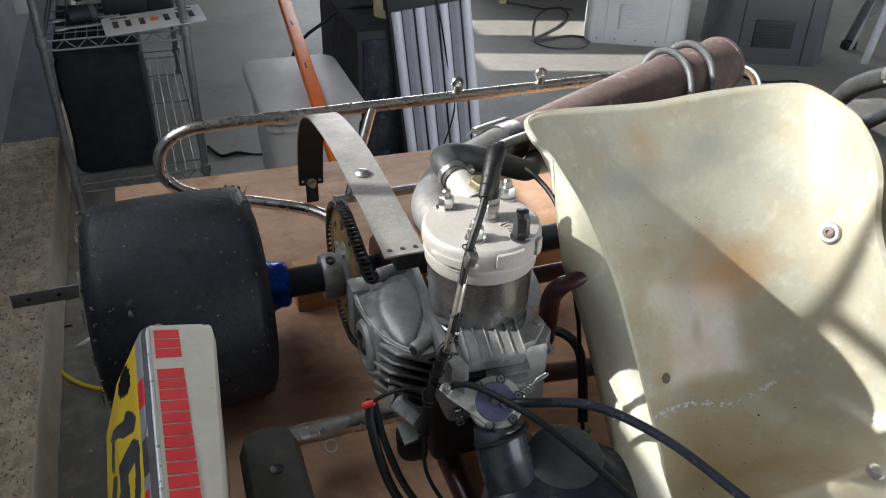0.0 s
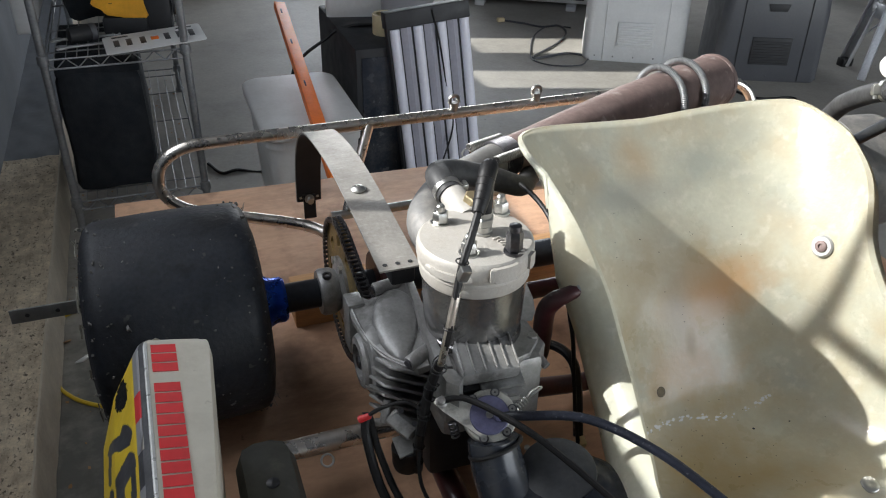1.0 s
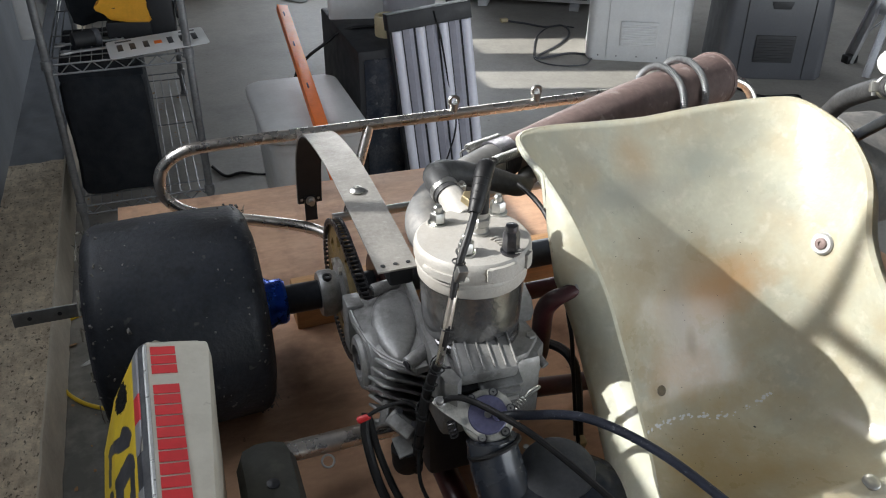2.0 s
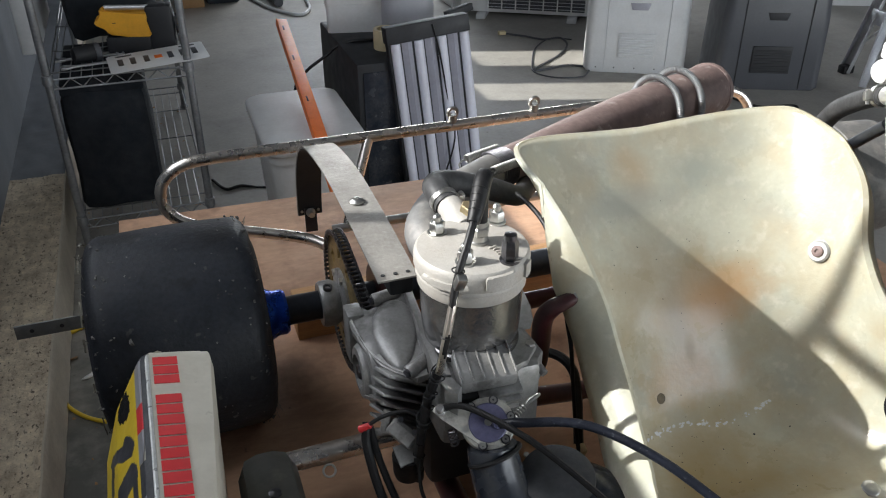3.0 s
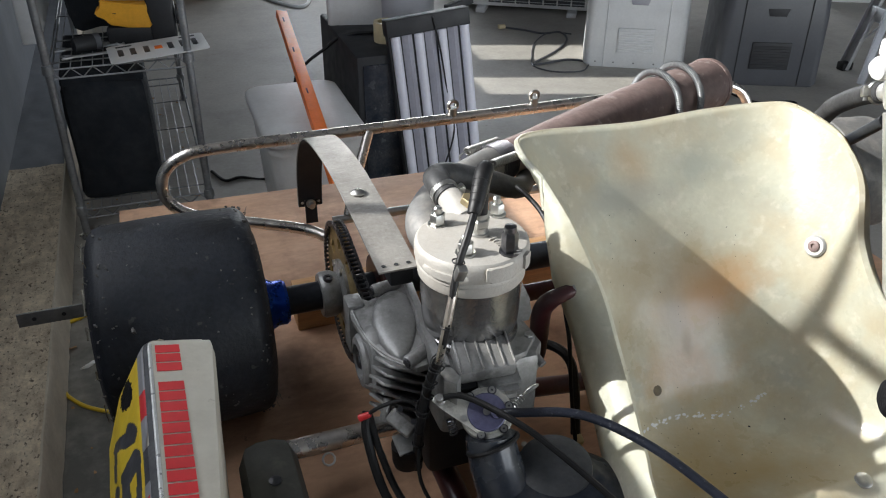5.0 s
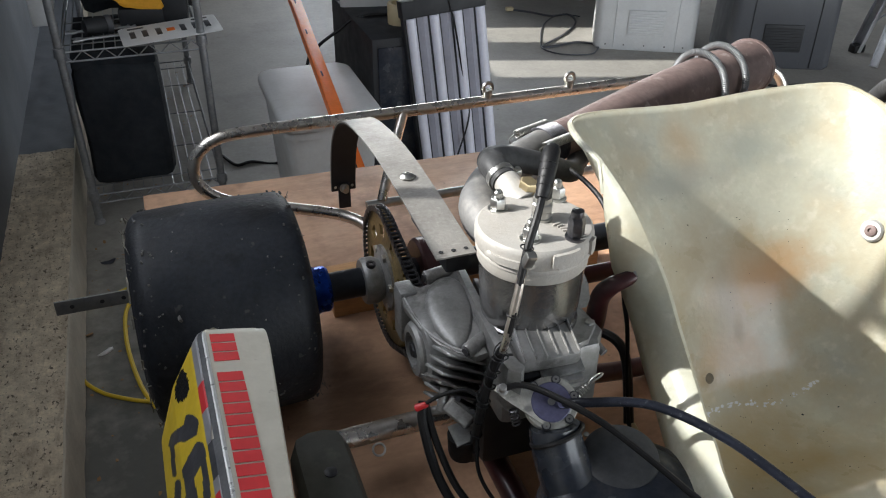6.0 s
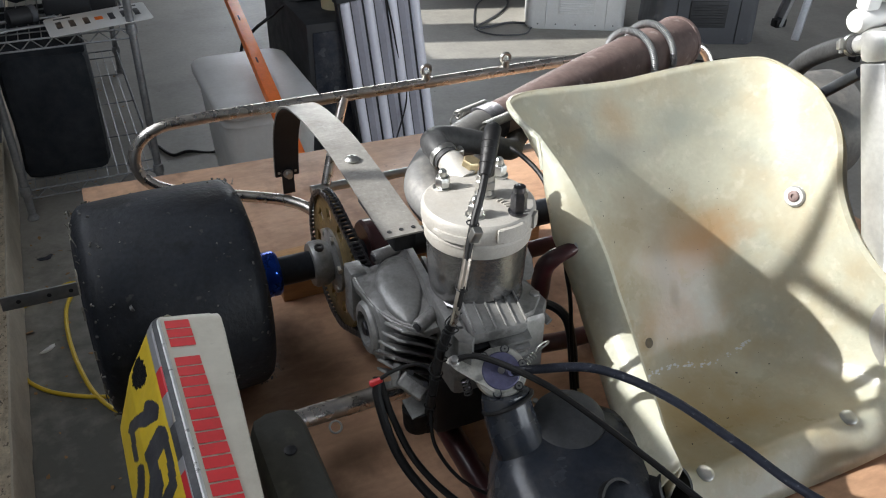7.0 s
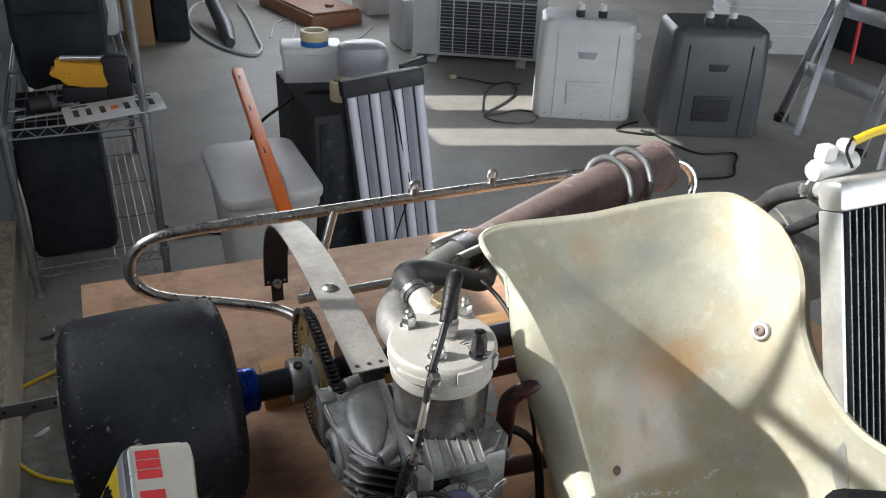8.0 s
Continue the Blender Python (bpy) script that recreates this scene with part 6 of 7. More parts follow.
fb = thing("fabric_bin", (-0.61, 2.05, 0.111), "dark limp fabric bin on the lower rack shelf", "bin")
part("body", soft_box(B(), (-0.742, 1.80, 0.111), (-0.478, 2.30, 0.530), 0.018, 0.035, 2), M_navy, fb)
part("rim", soft_box(B(), (-0.738, 1.805, 0.515), (-0.482, 2.295, 0.548), 0.006, 0.008, 4), M_navy, fb)
tg_ = thing("tool_bag", (-0.55, 2.36, SH), "black fabric tool bag on the upper shelf", "bag")
part("body", soft_box(B(), (-0.70, 2.10, SH), (-0.40, 2.62, 0.99), 0.03, 0.05, 5), M_navy, tg_)
part("flap", soft_box(B(), (-0.69, 2.075, 0.86), (-0.41, 2.12, 1.0), 0.012, 0.012, 9), M_navy, tg_)
part("handle", tube(B(), [(-0.62, 2.2, 0.98), (-0.60, 2.2, 1.04), (-0.55, 2.2, 1.06), (-0.50, 2.2, 1.04), (-0.48, 2.2, 0.98)], 0.011, 10, 6), M_black, tg_)
# yellow and black drill case lying on the shelf
dr = thing("power_tool", pose(-0.50, 1.985, SH, 0, 0, -6), "yellow and black power tool on the wire shelf", "power tool")
bm = B()
prism(bm, [(-0.062, 0.020), (-0.066, 0.036), (-0.090, 0.040), (-0.096, 0.052), (-0.090, 0.063), (-0.072, 0.066), (-0.076, 0.088), (-0.066, 0.094), (-0.058, 0.084), (0.020, 0.072), (0.066, 0.076), (0.068, 0.060), (0.064, 0.040), (0.076, 0.006), (0.066, -0.004), (0.0, 0.002), (-0.05, 0.010)], 0.05, pose(0, 0.0, 0.055, 90, 0, 0), 0.004)
part("body", bm, M_tool_yellow, dr, local=True)
part("barrel", rod(B(), (-0.06, -0.02, 0.148), (0.075, -0.02, 0.142), 0.009), M_ladder, dr, local=True)
bm = B()
box(bm, (0.0, -0.02, 0.030), (0.14, 0.06, 0.056), 0.008)
box(bm, (0.105, -0.01, 0.075), (0.085, 0.07, 0.15), 0.012)
part("battery", bm, M_black, dr, local=True)
part("wheel", lathe(B(), [(0.012, 0), (0.032, 0.002), (0.034, 0.012), (0.032, 0.022), (0.012, 0.024)], pose(0.150, 0.0, 0.08, 0, 90, 0), 28), M_black, dr, local=True)
bm = B()
box(bm, (0, 0, 0.003), (0.010, 0.002, 0.0012), 0.0003, pose(-0.035, -0.051, 0.105, 90, 0, 0))
part("bar_mark", bm, M_black, dr, local=True)
# numbered plate: writing as plain bars
pm = pose(-0.425, 1.815, SH + 0.016, 4, -3, 5)
lp = thing("licence_plate", pm, "worn white metal licence plate with dark characters", "licence plate")
bm = B()
poly = []
for cx_, cy_, a0 in ((0.140, 0.063, 0), (-0.140, 0.063, 90), (-0.140, -0.063, 180), (0.140, -0.063, 270)):
    for i in range(5):
        a = radians(a0 + 22.5 * i)
        poly.append((cx_ + 0.0125 * math.cos(a), cy_ + 0.0125 * math.sin(a)))
prism(bm, poly, 0.0016, Matrix.Identity(4), 0.0004)
part("sheet", bm, M_white_plastic, lp, local=True)
for i, x in enumerate((-0.115, -0.077, -0.035, 0.040, 0.078, 0.116)):
    bm = B()
    box(bm, (x, 0.004, 0.0021), (0.017, 0.054, 0.0008), 0.0002)
    part("dark_bar", bm, M_dark_print, lp, local=True)
bm = B()
box(bm, (0.002, 0.006, 0.0021), (0.024, 0.026, 0.0008), 0.0002)
part("orange_mark", bm, M_orange, lp, local=True)
for x in (-0.10, 0.10):
    bm = B()
    box(bm, (x, 0.056, 0.0021), (0.05, 0.010, 0.0008), 0.0002)
    part("small_bar", bm, M_dark_print, lp, local=True)


def wrench(at, rz, L, material, label):
    th = thing("spanner", pose(*at, 0, 0, rz), label, "spanner", "tools on the rack")
    bm = B()
    prism(bm, [(-L / 2, -0.008), (L / 2, -0.006), (L / 2, 0.006), (-L / 2, 0.008)], 0.006, Matrix.Identity(4), 0.0015)
    part("shank", bm, material, th, local=True)
    part("ring_end", ring(B(), pose(L / 2 + 0.010, 0, 0.004), 0.011, 0.004, 20, 8), material, th, local=True)
    bm = B()
    prism(bm, [(-L / 2 + 0.004, -0.012), (-L / 2 + 0.004, 0.012), (-L / 2 - 0.012, 0.018), (-L / 2 - 0.030, 0.016), (-L / 2 - 0.016, 0.006), (-L / 2 - 0.016, -0.006), (-L / 2 - 0.030, -0.016), (-L / 2 - 0.012, -0.018)], 0.007, Matrix.Identity(4), 0.0015)
    part("open_end", bm, material, th, local=True)


wrench((-0.560, 1.858, SH + 0.002), 8, 0.26, M_ladder, "long silver spanner lying on the wire shelf")
wrench((-0.63, 1.93, SH + 0.002), 3, 0.16, M_ladder, "silver spanner lying on the wire shelf")
wrench((-0.56, 1.96, SH + 0.002), 175, 0.20, M_steel, "dark steel spanner lying on the wire shelf")
ms = thing("motor", pose(-0.635, 1.895, SH, 0, 0, 20), "small black electric motor on the wire shelf", "motor")
part("housing", lathe(B(), [(0.012, -0.05), (0.024, -0.045), (0.026, -0.02), (0.026, 0.03), (0.020, 0.04), (0.006, 0.045)], pose(0, 0, 0.028, 0, 90, 0), 24), M_black, ms, local=True)
part("fan_end", lathe(B(), [(0.027, 0), (0.029, 0.004), (0.029, 0.014), (0.027, 0.018)], pose(0.02, 0, 0.028, 0, 90, 0), 24), M_grey_plastic, ms, local=True)
# folded pale cloth on the rack and papers against the wall
solo("folded_cloth", soft_box(B(), (-0.44, 2.45, SH + 0.09), (-0.35, 2.60, 0.99), 0.02, 0.02, 8), M_light_grey, "crumpled pale plastic sheet on the rack", "cloth")
solo("cardboard_sheet", span(B(), (-0.83, 1.95, 0.62), (-0.775, 2.5, 1.2), 0.004), M_light_grey, "pale board standing between rack and wall", "board")

# ---- white bin ----
sb = thing("storage_bin", (-0.008, 1.640, 0), "milky white plastic bin with its lid on", "bin")


def rounded(w, d, r, n=6):
    out = []
    for sx, sy, a0 in ((1, 1, 0), (-1, 1, 90), (-1, -1, 180), (1, -1, 270)):
        for i in range(n + 1):
            a = radians(a0 + 90 * i / n)
            out.append((sx * (w / 2 - r) + r * math.cos(a), sy * (d / 2 - r) + r * math.sin(a)))
    return out


def loft(bm, sections, cap=True):
    """Skins a stack of outlines [(outline, z)]."""
    rings = [[bm.verts.new((x, y, z)) for x, y in o] for o, z in sections]
    n = len(rings[0])
    for a, b in zip(rings, rings[1:]):
        for i in range(n):
            bm.faces.new((a[i], a[(i + 1) % n], b[(i + 1) % n], b[i]))
    if cap:
        bm.faces.new(rings[0][::-1])
        bm.faces.new(rings[-1])
    return bm


part("tub", loft(B(), [(rounded(0.235, 0.40, 0.04), 0.0), (rounded(0.245, 0.41, 0.045), 0.02), (rounded(0.290, 0.465, 0.05), 0.36), (rounded(0.300, 0.475, 0.05), 0.362), (rounded(0.300, 0.475, 0.05), 0.398)]), M_bin, sb, local=True)
part("lid", loft(B(), [(rounded(0.316, 0.492, 0.055), 0.392), (rounded(0.322, 0.498, 0.058), 0.398), (rounded(0.322, 0.498, 0.058), 0.418), (rounded(0.314, 0.490, 0.055), 0.425), (rounded(0.296, 0.470, 0.05), 0.430), (rounded(0.22, 0.39, 0.05), 0.434), (rounded(0.12, 0.25, 0.04), 0.436)]), M_bin, sb, local=True)

# ---- orange channel lying across the bin ----
oa, ob_ = Vector((-0.041, 0.60, 0.323)), Vector((0.047, 2.256, 0.582))
om = frame_of(oa, ob_)
orr = thing("orange_channel", om, "orange painted slotted steel channel lying across the bin", "steel bar")
L = (ob_ - oa).length
# the channel's broad face looks up
fx = (om.to_3x3().inverted() @ Vector((0.12, -0.2, 1)))
turn = Matrix.Rotation(math.atan2(fx.y, fx.x) + math.pi / 2, 4, 'Z')
bm = B()
box(bm, (0, 0, L / 2), (0.040, 0.0025, L), 0.0008, turn)
box(bm, (-0.019, 0.012, L / 2), (0.0025, 0.024, L), 0.0008, turn)
box(bm, (0.019, 0.012, L / 2), (0.0025, 0.024, L), 0.0008, turn)
part("channel", bm, M_orange, orr, local=True)
for f in (0.30, 0.62, 0.80, 0.95):
    bm = B()
    box(bm, (-0.004, -0.0015, L * f), (0.005, 0.0008, 0.035), 0.0002, turn)
    part("slot", bm, M_black, orr, local=True)

# ---- black box with tub and tape ----
sp = thing("speaker_box", (0.20, 1.71, 0), "black box standing on the garage floor", "box")
part("cabinet", span(B(), (0, 0, 0), (0.38, 0.58, 0.55), 0.008), M_black, sp, local=True)
part("front_panel", span(B(), (0.02, -0.006, 0.03), (0.36, 0.0, 0.52), 0.003), M_plastic_black, sp, local=True)
tb = thing("clear_tub", pose(0.315, 2.165, 0.55, 0, 0, -12), "clear plastic tub on the black box", "tub")
part("tub", loft(B(), [(rounded(0.215, 0.15, 0.015), 0.0), (rounded(0.222, 0.158, 0.016), 0.105), (rounded(0.230, 0.166, 0.018), 0.107), (rounded(0.230, 0.166, 0.018), 0.128), (rounded(0.222, 0.158, 0.016), 0.131)]), M_bin, tb, local=True)


def roll(name, at, R, h, material, label, tilt=(0, 0, 0)):
    bm = B()
    lathe(bm, [(R * 0.72, 0), (R * 0.97, 0), (R, 0.003), (R, h - 0.003), (R * 0.97, h), (R * 0.72, h)], pose(*at, *tilt), 36, cap=False)
    lathe(bm, [(R * 0.72, h), (R * 0.70, h), (R * 0.70, 0), (R * 0.72, 0)], pose(*at, *tilt), 36, cap=False)
    return solo(name, bm, material, label, "tape", group="tape rolls")


roll("tape_roll", (0.325, 2.140, 0.681), 0.052, 0.020, M_bluetape, "roll of blue tape on the clear tub")
roll("tape_roll", (0.326, 2.141, 0.701), 0.054, 0.036, M_tape, "roll of cream masking tape on the blue one")
roll("tape_roll", (0.350, 1.865, 0.55), 0.046, 0.070, M_tape, "roll of cream tape on the black box")
cl = thing("clear_jug", pose(0.480, 2.03, 0.55, 0, 0, -8), "cloudy plastic jug standing on the black box", "jug")
part("jug", loft(B(), [(rounded(0.165, 0.13, 0.04), 0.0), (rounded(0.185, 0.15, 0.045), 0.02), (rounded(0.188, 0.152, 0.045), 0.11), (rounded(0.17, 0.135, 0.045), 0.145), (rounded(0.12, 0.09, 0.04), 0.158)]), M_jug, cl, local=True)
cb = thing("clamp", pose(0.62, 1.86, 0.66, 0, -12, 12), "black plastic clamp beside the tub", "clamp")
bm = B()
box(bm, (0, 0, 0), (0.11, 0.030, 0.026), 0.004)
part("jaw", bm, M_black, cb, local=True)
bm = B()
box(bm, (-0.05, 0.0, -0.06), (0.018, 0.020, 0.11), 0.004)
part("grip", bm, M_black, cb, local=True)

# ---- grow light leaning on the box ----
tl, dn = Vector((0.300, 1.695, 0.668)), Vector((0.105, -0.075, -0.668))
ac_ = Vector((1, -0.05, 0.012)).normalized()
nr = dn.cross(ac_).normalized()
if nr.y > 0:
    nr = -nr
LM = Matrix((( ac_.x, -dn.normalized().x, nr.x, tl.x), (ac_.y, -dn.normalized().y, nr.y, tl.y), (ac_.z, -dn.normalized().z, nr.z, tl.z), (0, 0, 0, 1)))
gl = thing("tube_light", LM, "grey tube light fixture leaning upright on the black box", "light fixture")
DL, DW = dn.length, 0.29
bm = B()
span(bm, (0, -DL, -0.035), (DW, 0, 0.0), 0.003)
part("housing", bm, M_black, gl, local=True)
bm = B()
span(bm, (-0.004, -0.055, -0.04), (DW + 0.004, 0.002, 0.012), 0.003)
part("end_cap", bm, M_black, gl, local=True)
w = DW / 7.0
for i in range(4):
    x = 0.006 + i * 2 * w
    bm = B()
    tube(bm, [(x + w * 0.45, -0.055, 0.004), (x + w * 0.45, -DL * 0.5, 0.004), (x + w * 0.45, -DL + 0.02, 0.004)], w * 0.40, 14, 2)
    part("light_tube", bm, M_lamp_white, gl, local=True)
for i in range(3):
    x = 0.006 + i * 2 * w + w
    bm = B()
    prism(bm, [(x, 0.0), (x + w * 0.9, 0.0), (x + w * 0.45, 0.012)], DL - 0.06, pose(0, -0.055, 0, 90, 0, 0))
    part("reflector", bm, M_lamp_grey, gl, local=True)
part("cord", tube(B(), [(DW * 0.55, -0.01, 0.014), (DW * 0.60, -0.12, 0.016), (DW * 0.64, -0.3, 0.016), (DW * 0.66, -0.42, 0.02), (DW * 0.45, -0.55, 0.03), (DW * 0.3, -0.64, 0.03)], 0.0032, 8, 8), M_rubber, gl, local=True)

# ---- two floor appliances ----


def appliance(name, m, w, d, h, body_mat, vent_mat, label, taper):
    th = thing(name, m, label, "appliance", "floor appliances")
    o = lambda ww, dd, r: [(x + w / 2, y + d / 2) for x, y in rounded(ww, dd, r)]
    part("body", loft(B(), [(o(w - 0.02, d - 0.02, 0.04), 0.0), (o(w, d, 0.045), 0.015), (o(w - taper * 0.3, d, 0.045), h * 0.6), (o(w - taper * 0.8, d - 0.01, 0.05), h - 0.05), (o(w - taper, d - 0.025, 0.05), h - 0.018), (o(w - taper - 0.03, d - 0.06, 0.05), h - 0.002), (o(w - taper - 0.10, d - 0.12, 0.04), h)]), body_mat, th, local=True)
    for x in (w * 0.20, w * 0.80):
        part("seam", box(B(), (x, -0.001, h * 0.44), (0.005, 0.006, h * 0.84), 0.002), vent_mat, th, local=True)
    part("side_grip", box(B(), (w - taper * 0.5 - 0.012, d * 0.45, h * 0.86), (0.07, d * 0.7, 0.045), 0.014), body_mat, th, local=True)
    bm = B()
    span(bm, (w * 0.32, -0.007, h * 0.16), (w * 0.68, 0.002, h * 0.40), 0.002)
    v = part("vent", bm, vent_mat, th, local=True)
    for i in range(9):
        z = h * (0.175 + 0.0235 * i)
        bm = B()
        box(bm, (w * 0.5, -0.0075, z), (w * 0.33, 0.005, 0.006), 0.001, None, 1)
        part("slat", bm, body_mat if body_mat is M_appliance else M_black, v, local=True)
    bm = B()
    prism(bm, [(-0.052, 0.018), (0.052, 0.018), (0.040, -0.018), (-0.040, -0.018)], 0.004, pose(w * 0.5, 0.0, h * 0.66, 90, 0, 0), 0.002)
    part("handle_recess", bm, M_lamp_grey if body_mat is M_appliance else M_black, th, local=True)
    for x in (w * 0.40, w * 0.62):
        bm = B()
        box(bm, (0, 0, 0.018), (0.045, 0.045, 0.036), 0.006, pose(x, d * 0.30, h - 0.002))
        k = part("tap_base", bm, M_black, th, local=True)
        part("tap_cap", lathe(B(), [(0.018, 0.034), (0.021, 0.04), (0.019, 0.066), (0.010, 0.072), (0.0, 0.072)], pose(x, d * 0.30, h - 0.002), 20, cap=False), M_white_plastic, k, local=True)
    for x in (w * 0.12, w * 0.3, w * 0.5, w * 0.7, w * 0.88):
        part("screw", lathe(B(), [(0.004, 0), (0.004, 0.0015), (0.0, 0.002)], pose(x, 0.0005, 0.03, 90, 0, 0), 10, cap=False), M_chain, th, local=True)
    return th


appliance("white_appliance", pose(1.712, 2.862, 0, 0, 0, -28), 0.525, 0.33, 0.535, M_appliance, M_light_grey, "white plastic floor appliance with a vent and two taps", 0.03)
appliance("grey_appliance", pose(2.195, 2.400, 0, 0, 0, -24), 0.525, 0.40, 0.56, M_grey_plastic, M_black, "dark grey plastic floor appliance with a vent and two taps", 0.05)

# ---- outdoor air-conditioner unit ----
ac = thing("air_conditioner", pose(1.50, 4.150, 0, 0, 0, -31), "white outdoor air-conditioner unit with a dark grille", "air conditioner")
part("casing", span(B(), (0, 0, 0.03), (0.86, 0.32, 0.60), 0.012), M_white_plastic, ac, local=True)
for x in (0.14, 0.72):
    bm = B()
    box(bm, (x, 0.1, 0.015), (0.06, 0.34, 0.03), 0.004)
    part("foot", bm, M_light_grey, ac, local=True)
bm = B()
span(bm, (0.18, -0.006, 0.055), (0.80, 0.001, 0.575), 0.002)
part("grille_back", bm, M_grey_plastic, ac, local=True)
bm = B()
for i in range(24):
    rod(bm, (0.18, -0.016, 0.07 + i * 0.0215), (0.80, -0.016, 0.07 + i * 0.0215), 0.0022, n=5)
part("wire_grille", bm, M_light_grey, ac, local=True)["kind"] = "stuff"
for i in range(8):
    part("grille_bar", rod(B(), (0.18 + i * 0.0886, -0.019, 0.058), (0.18 + i * 0.0886, -0.019, 0.575), 0.0045, n=8), M_white_plastic, ac, local=True)
for z in (0.22, 0.40):
    part("grille_bar", rod(B(), (0.18, -0.019, z), (0.80, -0.019, z), 0.0045, n=8), M_white_plastic, ac, local=True)

# ---- step ladder ----
ld = thing("step_ladder", (2.95, 2.25, 0), "folded-out aluminium step ladder on the floor", "ladder")
la, lb = Vector((3.02, 2.38, 0.0)), Vector((3.33, 2.37, 0.98))


def rail_of(a, b, w, t):
    m = frame_of(a, b)
    bm = B()
    Ln = (Vector(b) - Vector(a)).length
    box(bm, (0, 0, Ln / 2), (w, 0.004, Ln), 0.001, m)
    box(bm, (-w / 2, t / 2, Ln / 2), (0.004, t, Ln), 0.001, m)
    box(bm, (w / 2, t / 2, Ln / 2), (0.004, t, Ln), 0.001, m)
    return bm


off2 = Vector((-0.02, -0.56, 0))
for i, o2 in enumerate((Vector((0, 0, 0)), off2)):
    r1 = part("rail", rail_of(la + o2, lb + o2 * 0.85, 0.06, 0.022), M_ladder, ld)
    part("back_leg", rail_of(Vector((2.93, 2.16, 0.0)) + o2, lb + o2 * 0.85 + Vector((-0.02, 0, -0.05)), 0.035, 0.018), M_ladder, ld)
    bm = B()
    box(bm, (0, 0, 0.02), (0.07, 0.05, 0.045), 0.008, Matrix.Translation(la + o2 + Vector((0.0, 0, -0.0))))
    part("rubber_foot", bm, M_rubber, r1)
for f in (0.30, 0.63, 0.95):
    a, b = la.lerp(lb, f), (la + off2).lerp(lb + off2 * 0.85, f)
    m = frame_of(a, b)
    bm = B()
    box(bm, (0, 0, (b - a).length / 2), (0.028, 0.075, (b - a).length), 0.003, m)
    part("step", bm, M_ladder, ld)
part("brace", rod(B(), la.lerp(lb, 0.14), la.lerp((la + off2), 0.28) + Vector((0.09, 0.05, 0.27)), 0.006), M_ladder, ld)

# ---- things along the back ----
solo("carton", span(B(), (-0.22, 4.92, 0), (-0.05, 5.4, 0.62), 0.004), M_tan, "tall tan cardboard carton on the floor", "carton")
solo("blue_case", span(B(), (-0.03, 4.97, 0), (0.19, 5.35, 0.5), 0.02), M_navy, "dark blue upright case on the floor", "case")
bc = thing("wooden_drawer", pose(1.06, 5.04, 0, 0, 0, 12), "flat brown wooden case lying on the floor", "case")
part("body", span(B(), (0, 0, 0), (0.42, 0.95, 0.10), 0.012), M_brown, bc, local=True)
part("lid", span(B(), (0.015, 0.015, 0.10), (0.405, 0.935, 0.118), 0.006), M_brown, bc, local=True)
bm = B()
lathe(bm, [(0.03, 0), (0.034, 0.01), (0.030, 0.02), (0.0, 0.022)], pose(0.23, 0.16, 0.118), 24, cap=False)
part("knob", bm, M_brown, bc, local=True)
solo("white_cabinet", span(B(), (1.58, 5.36, 0), (1.86, 5.75, 0.55), 0.012), M_white_plastic, "small white metal cabinet at the back", "cabinet")
solo("white_monitor", span(B(), (1.50, 4.32, 0.0), (1.58, 4.62, 0.34), 0.02, pose(0, 0, 0)), M_white_plastic, "white plastic housing beside the outdoor unit", "housing")
wb = thing("laundry_tub", pose(4.08, 3.72, 0, 0, 0, -24), "large pale plastic tote with a lid", "tote")
part("tub", loft(B(), [(rounded(0.62, 0.42, 0.05), 0.0), (rounded(0.74, 0.52, 0.06), 0.36), (rounded(0.78, 0.56, 0.06), 0.362), (rounded(0.78, 0.56, 0.06), 0.40)]), M_light_grey, wb, local=True)
for zz in (0.12, 0.22, 0.31):
    part("rib", loft(B(), [(rounded(0.63 + 0.30 * zz, 0.43 + 0.27 * zz, 0.05), zz), (rounded(0.645 + 0.30 * zz, 0.445 + 0.27 * zz, 0.05), zz + 0.006), (rounded(0.64 + 0.30 * zz, 0.44 + 0.27 * zz, 0.05), zz + 0.018)]), M_light_grey, wb, local=True)
part("lid", loft(B(), [(rounded(0.80, 0.58, 0.06), 0.402), (rounded(0.80, 0.58, 0.06), 0.43), (rounded(0.70, 0.48, 0.06), 0.44)]), M_light_grey, wb, local=True)
solo("dark_chest", span(B(), (4.55, 2.9, 0), (5.4, 3.7, 0.6), 0.02), M_navy, "dark fabric-covered chest at the wall", "chest")
solo("red_pole", rod(B(), (4.35, 3.15, 0.0), (4.50, 3.35, 1.2), 0.014), M_red, "red pole leaning on the dark chest", "pole")


def cord(name, pts, r, material, label):
    return solo(name, tube(B(), [(x, y, r + (p[0] if p else 0)) for x, y, *p in pts], r, 8, 8), material, label, "cable")


cord("floor_cable", [(1.60, 3.64), (1.68, 3.56), (1.76, 3.46), (1.87, 3.45), (1.84, 3.30), (1.70, 3.14), (1.50, 2.99), (1.47, 2.95), (1.55, 2.95), (1.68, 2.97), (1.78, 2.90)], 0.006, M_grey_plastic, "grey power cord trailing on the floor")
cord("floor_cable", [(1.92, 3.40), (1.84, 3.47), (1.74, 3.42), (1.62, 3.28), (1.50, 3.05), (1.46, 2.93), (1.52, 2.82), (1.66, 2.78), (1.75, 2.86)], 0.004, M_grey_plastic, "thin grey cord looped on the floor")
bm = B()
span(bm, (1.555, 3.635, 0.0), (1.60, 3.665, 0.022), 0.004)
solo("plug", bm, M_tape, "pale power plug on the floor", "plug")
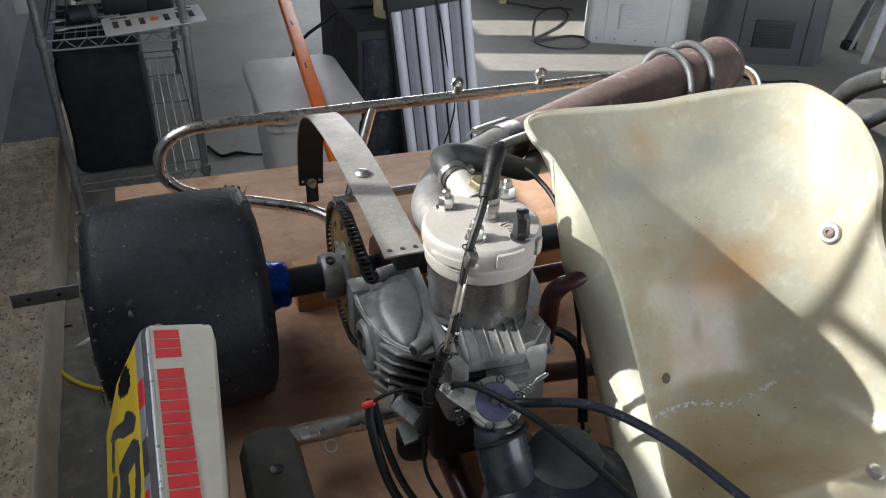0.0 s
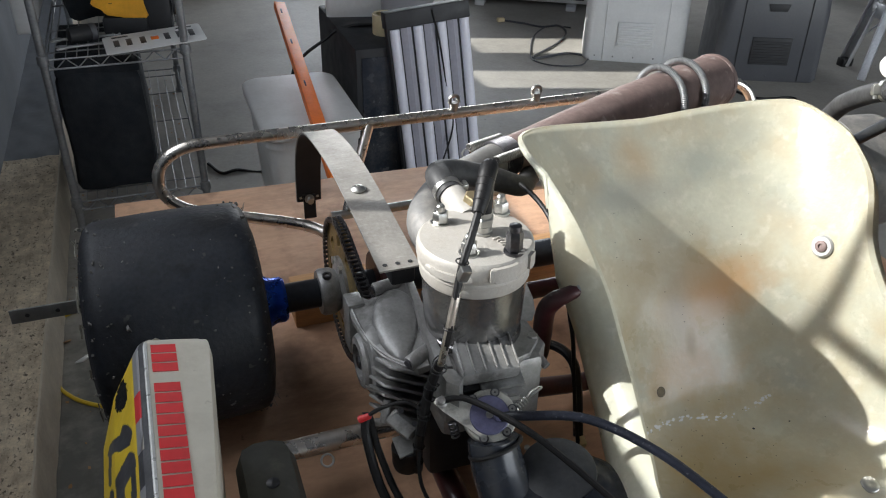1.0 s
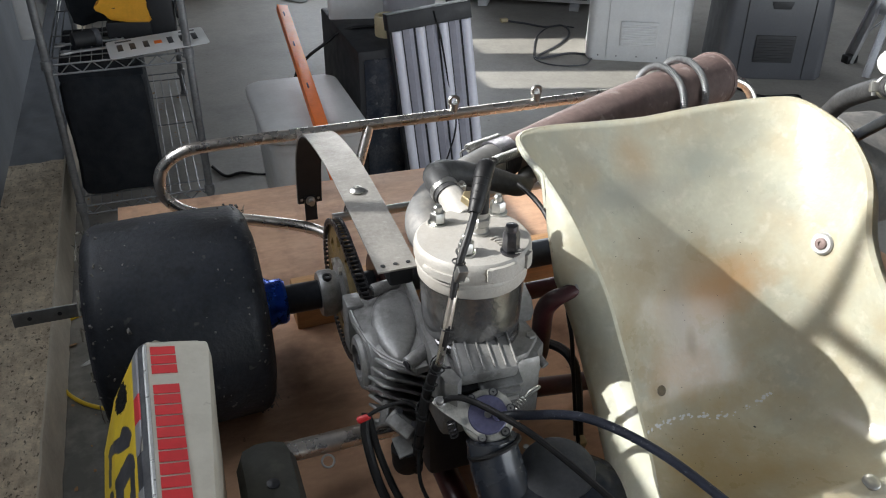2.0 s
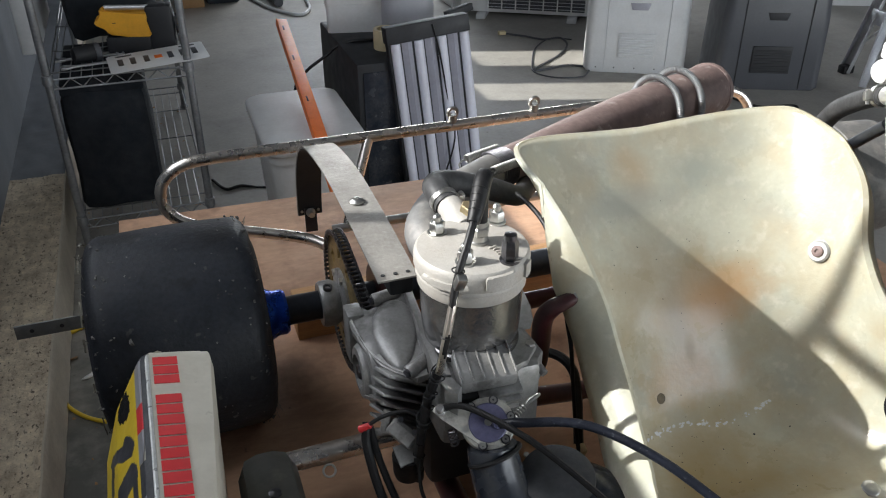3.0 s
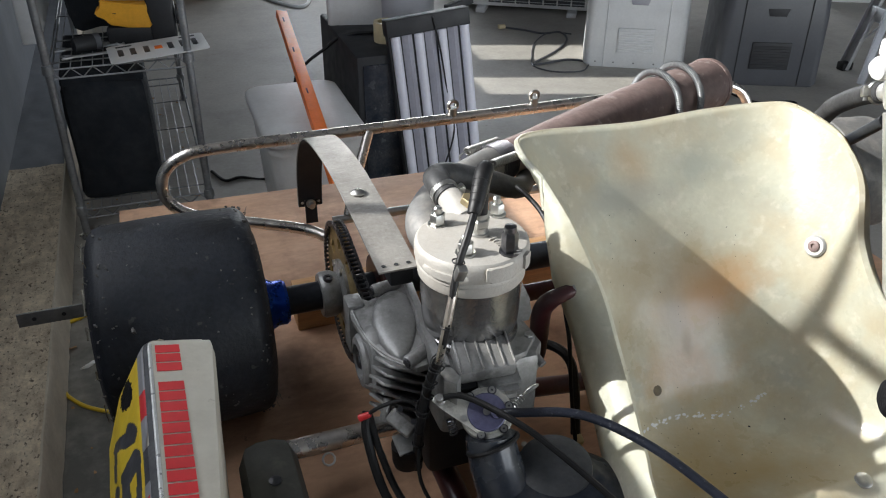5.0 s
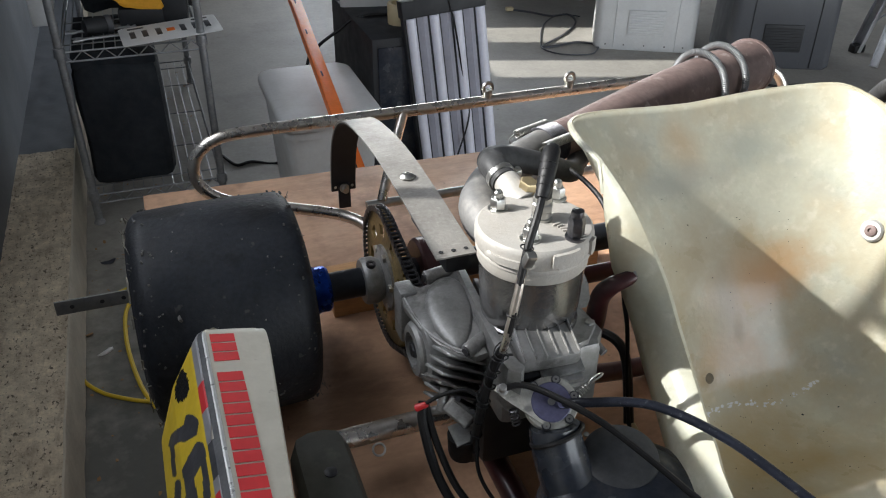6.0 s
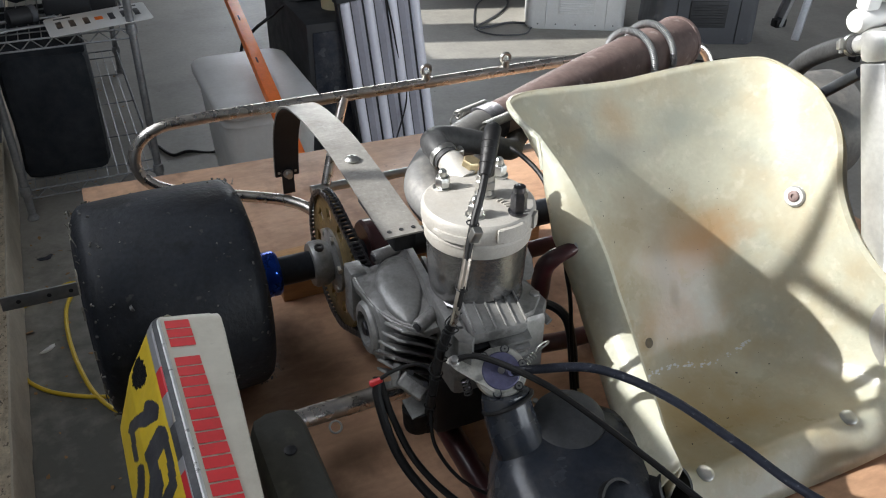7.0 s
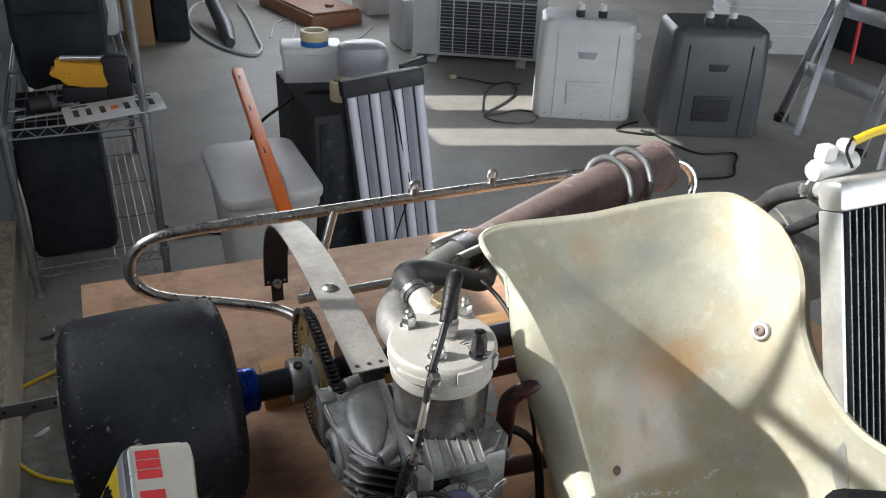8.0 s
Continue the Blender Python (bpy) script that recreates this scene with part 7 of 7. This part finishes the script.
cord("floor_cable", [(2.22, 2.60), (2.10, 2.57), (2.04, 2.52), (2.12, 2.44), (2.20, 2.40), (2.16, 2.48)], 0.006, M_rubber, "black cord under the appliance")
cord("floor_cable", [(2.19, 2.45), (2.20, 2.27), (2.25, 2.10), (2.42, 2.05), (2.32, 1.93), (2.21, 1.82), (2.05, 1.84), (2.0, 1.86)], 0.006, M_rubber, "black cord lying on the floor")
cord("white_hose", [(0.64, 6.25), (0.40, 6.1), (0.27, 5.7), (0.25, 5.2), (0.34, 4.75), (0.50, 4.48), (0.60, 4.62), (0.63, 4.95), (0.68, 5.5), (0.70, 6.0)], 0.011, M_light_grey, "white hose looped on the floor")
cord("white_hose", [(0.72, 4.9), (0.85, 5.3), (1.0, 5.4), (0.95, 5.1), (0.82, 4.6), (1.0, 4.35), (1.3, 4.7), (1.5, 5.0)], 0.006, M_light_grey, "thin white cable in loops on the floor")
solo("floor_tool", tube(B(), [(0.42, 4.75, 0.03), (0.44, 5.1, 0.06), (0.42, 5.6, 0.2), (0.38, 6.0, 0.5)], 0.05, 14, 8, radii=[0.03, 0.06, 0.05, 0.02]), M_grey_plastic, "dark grey vacuum head standing on the floor", "vacuum")
# yellow cord between curb and bench
cord("yellow_cord", [(-0.803, 0.925), (-0.790, 0.899), (-0.762, 0.862), (-0.731, 0.834), (-0.679, 0.800), (-0.627, 0.776), (-0.57, 0.76), (-0.50, 0.72)], 0.0052, M_yellow, "yellow extension cord on the floor")
cord("yellow_cord", [(-0.800, 1.248), (-0.737, 1.283), (-0.675, 1.317), (-0.655, 1.30), (-0.672, 1.255), (-0.690, 1.19), (-0.694, 1.10), (-0.688, 1.00), (-0.672, 0.89), (-0.650, 0.80), (-0.612, 0.72), (-0.55, 0.66), (-0.50, 0.60)], 0.0058, M_yellow, "yellow extension cord in a loose loop")
cord("dark_cable", [(-0.30, 2.15), (-0.26, 2.05), (-0.20, 2.06), (-0.10, 2.02), (-0.02, 2.00, 0.10), (0.036, 2.0, 0.39), (0.082, 2.0, 0.448), (0.158, 2.0, 0.497), (0.20, 1.99, 0.530), (0.26, 1.97, 0.549), (0.33, 1.96, 0.549)], 0.006, M_rubber, "black cable on the floor behind the bin")
# dry leaves and scraps on the floor by the curb: far too many to count
bm = B()
rnd = random.Random(11)
for i in range(240):
    x, y = rnd.uniform(-0.79, -0.35), rnd.uniform(0.2, 3.2)
    s = rnd.uniform(0.002, 0.008) * (2.0 if rnd.random() < 0.05 else 1)
    m = pose(x, y, 0.0015 + s * 0.12, rnd.uniform(-25, 25), rnd.uniform(-25, 25), rnd.uniform(0, 360))
    k = rnd.randint(5, 7)
    prism(bm, [(s * rnd.uniform(0.5, 1.2) * math.cos(2 * math.pi * j / k), s * rnd.uniform(0.4, 1) * math.sin(2 * math.pi * j / k)) for j in range(k)], 0.0006, m)
solo("floor_litter", bm, M_tan, "crumbs and scraps of dry leaf on the concrete", "litter", "stuff", smooth=False)


def scrap(name, at, w, d, rz, material, label, category):
    """A torn, curled flake on the floor."""
    rr = random.Random(int(1000 * at[0]) ** 2)
    bm = B()
    n = 14
    ring_pts = [(w * rr.uniform(0.6, 1.1) * math.cos(2 * math.pi * i / n), d * rr.uniform(0.6, 1.1) * math.sin(2 * math.pi * i / n)) for i in range(n)]
    c = bm.verts.new((0, 0, 0.004))
    vs = [bm.verts.new((x, y, 0.0008 + 0.010 * abs(x / w) ** 2 * rr.random())) for x, y in ring_pts]
    for i in range(n):
        bm.faces.new((c, vs[i], vs[(i + 1) % n]))
    bm.transform(pose(at[0], at[1], 0, 0, 0, rz))
    ob = solo(name, bm, material, label, category)
    so = ob.modifiers.new("thick", "SOLIDIFY")
    so.thickness = 0.0006
    return ob


scrap("paper_scrap", (-0.745, 1.03), 0.030, 0.012, 35, M_white_plastic, "torn white scrap of paper on the floor", "paper")
scrap("dry_leaf", (-0.732, 1.495), 0.024, 0.016, 10, M_rad_core, "dark curled dry leaf on the floor", "leaf")
scrap("dry_leaf", (-0.655, 0.80), 0.012, 0.008, 70, M_light_grey, "small pale curled leaf on the floor", "leaf")
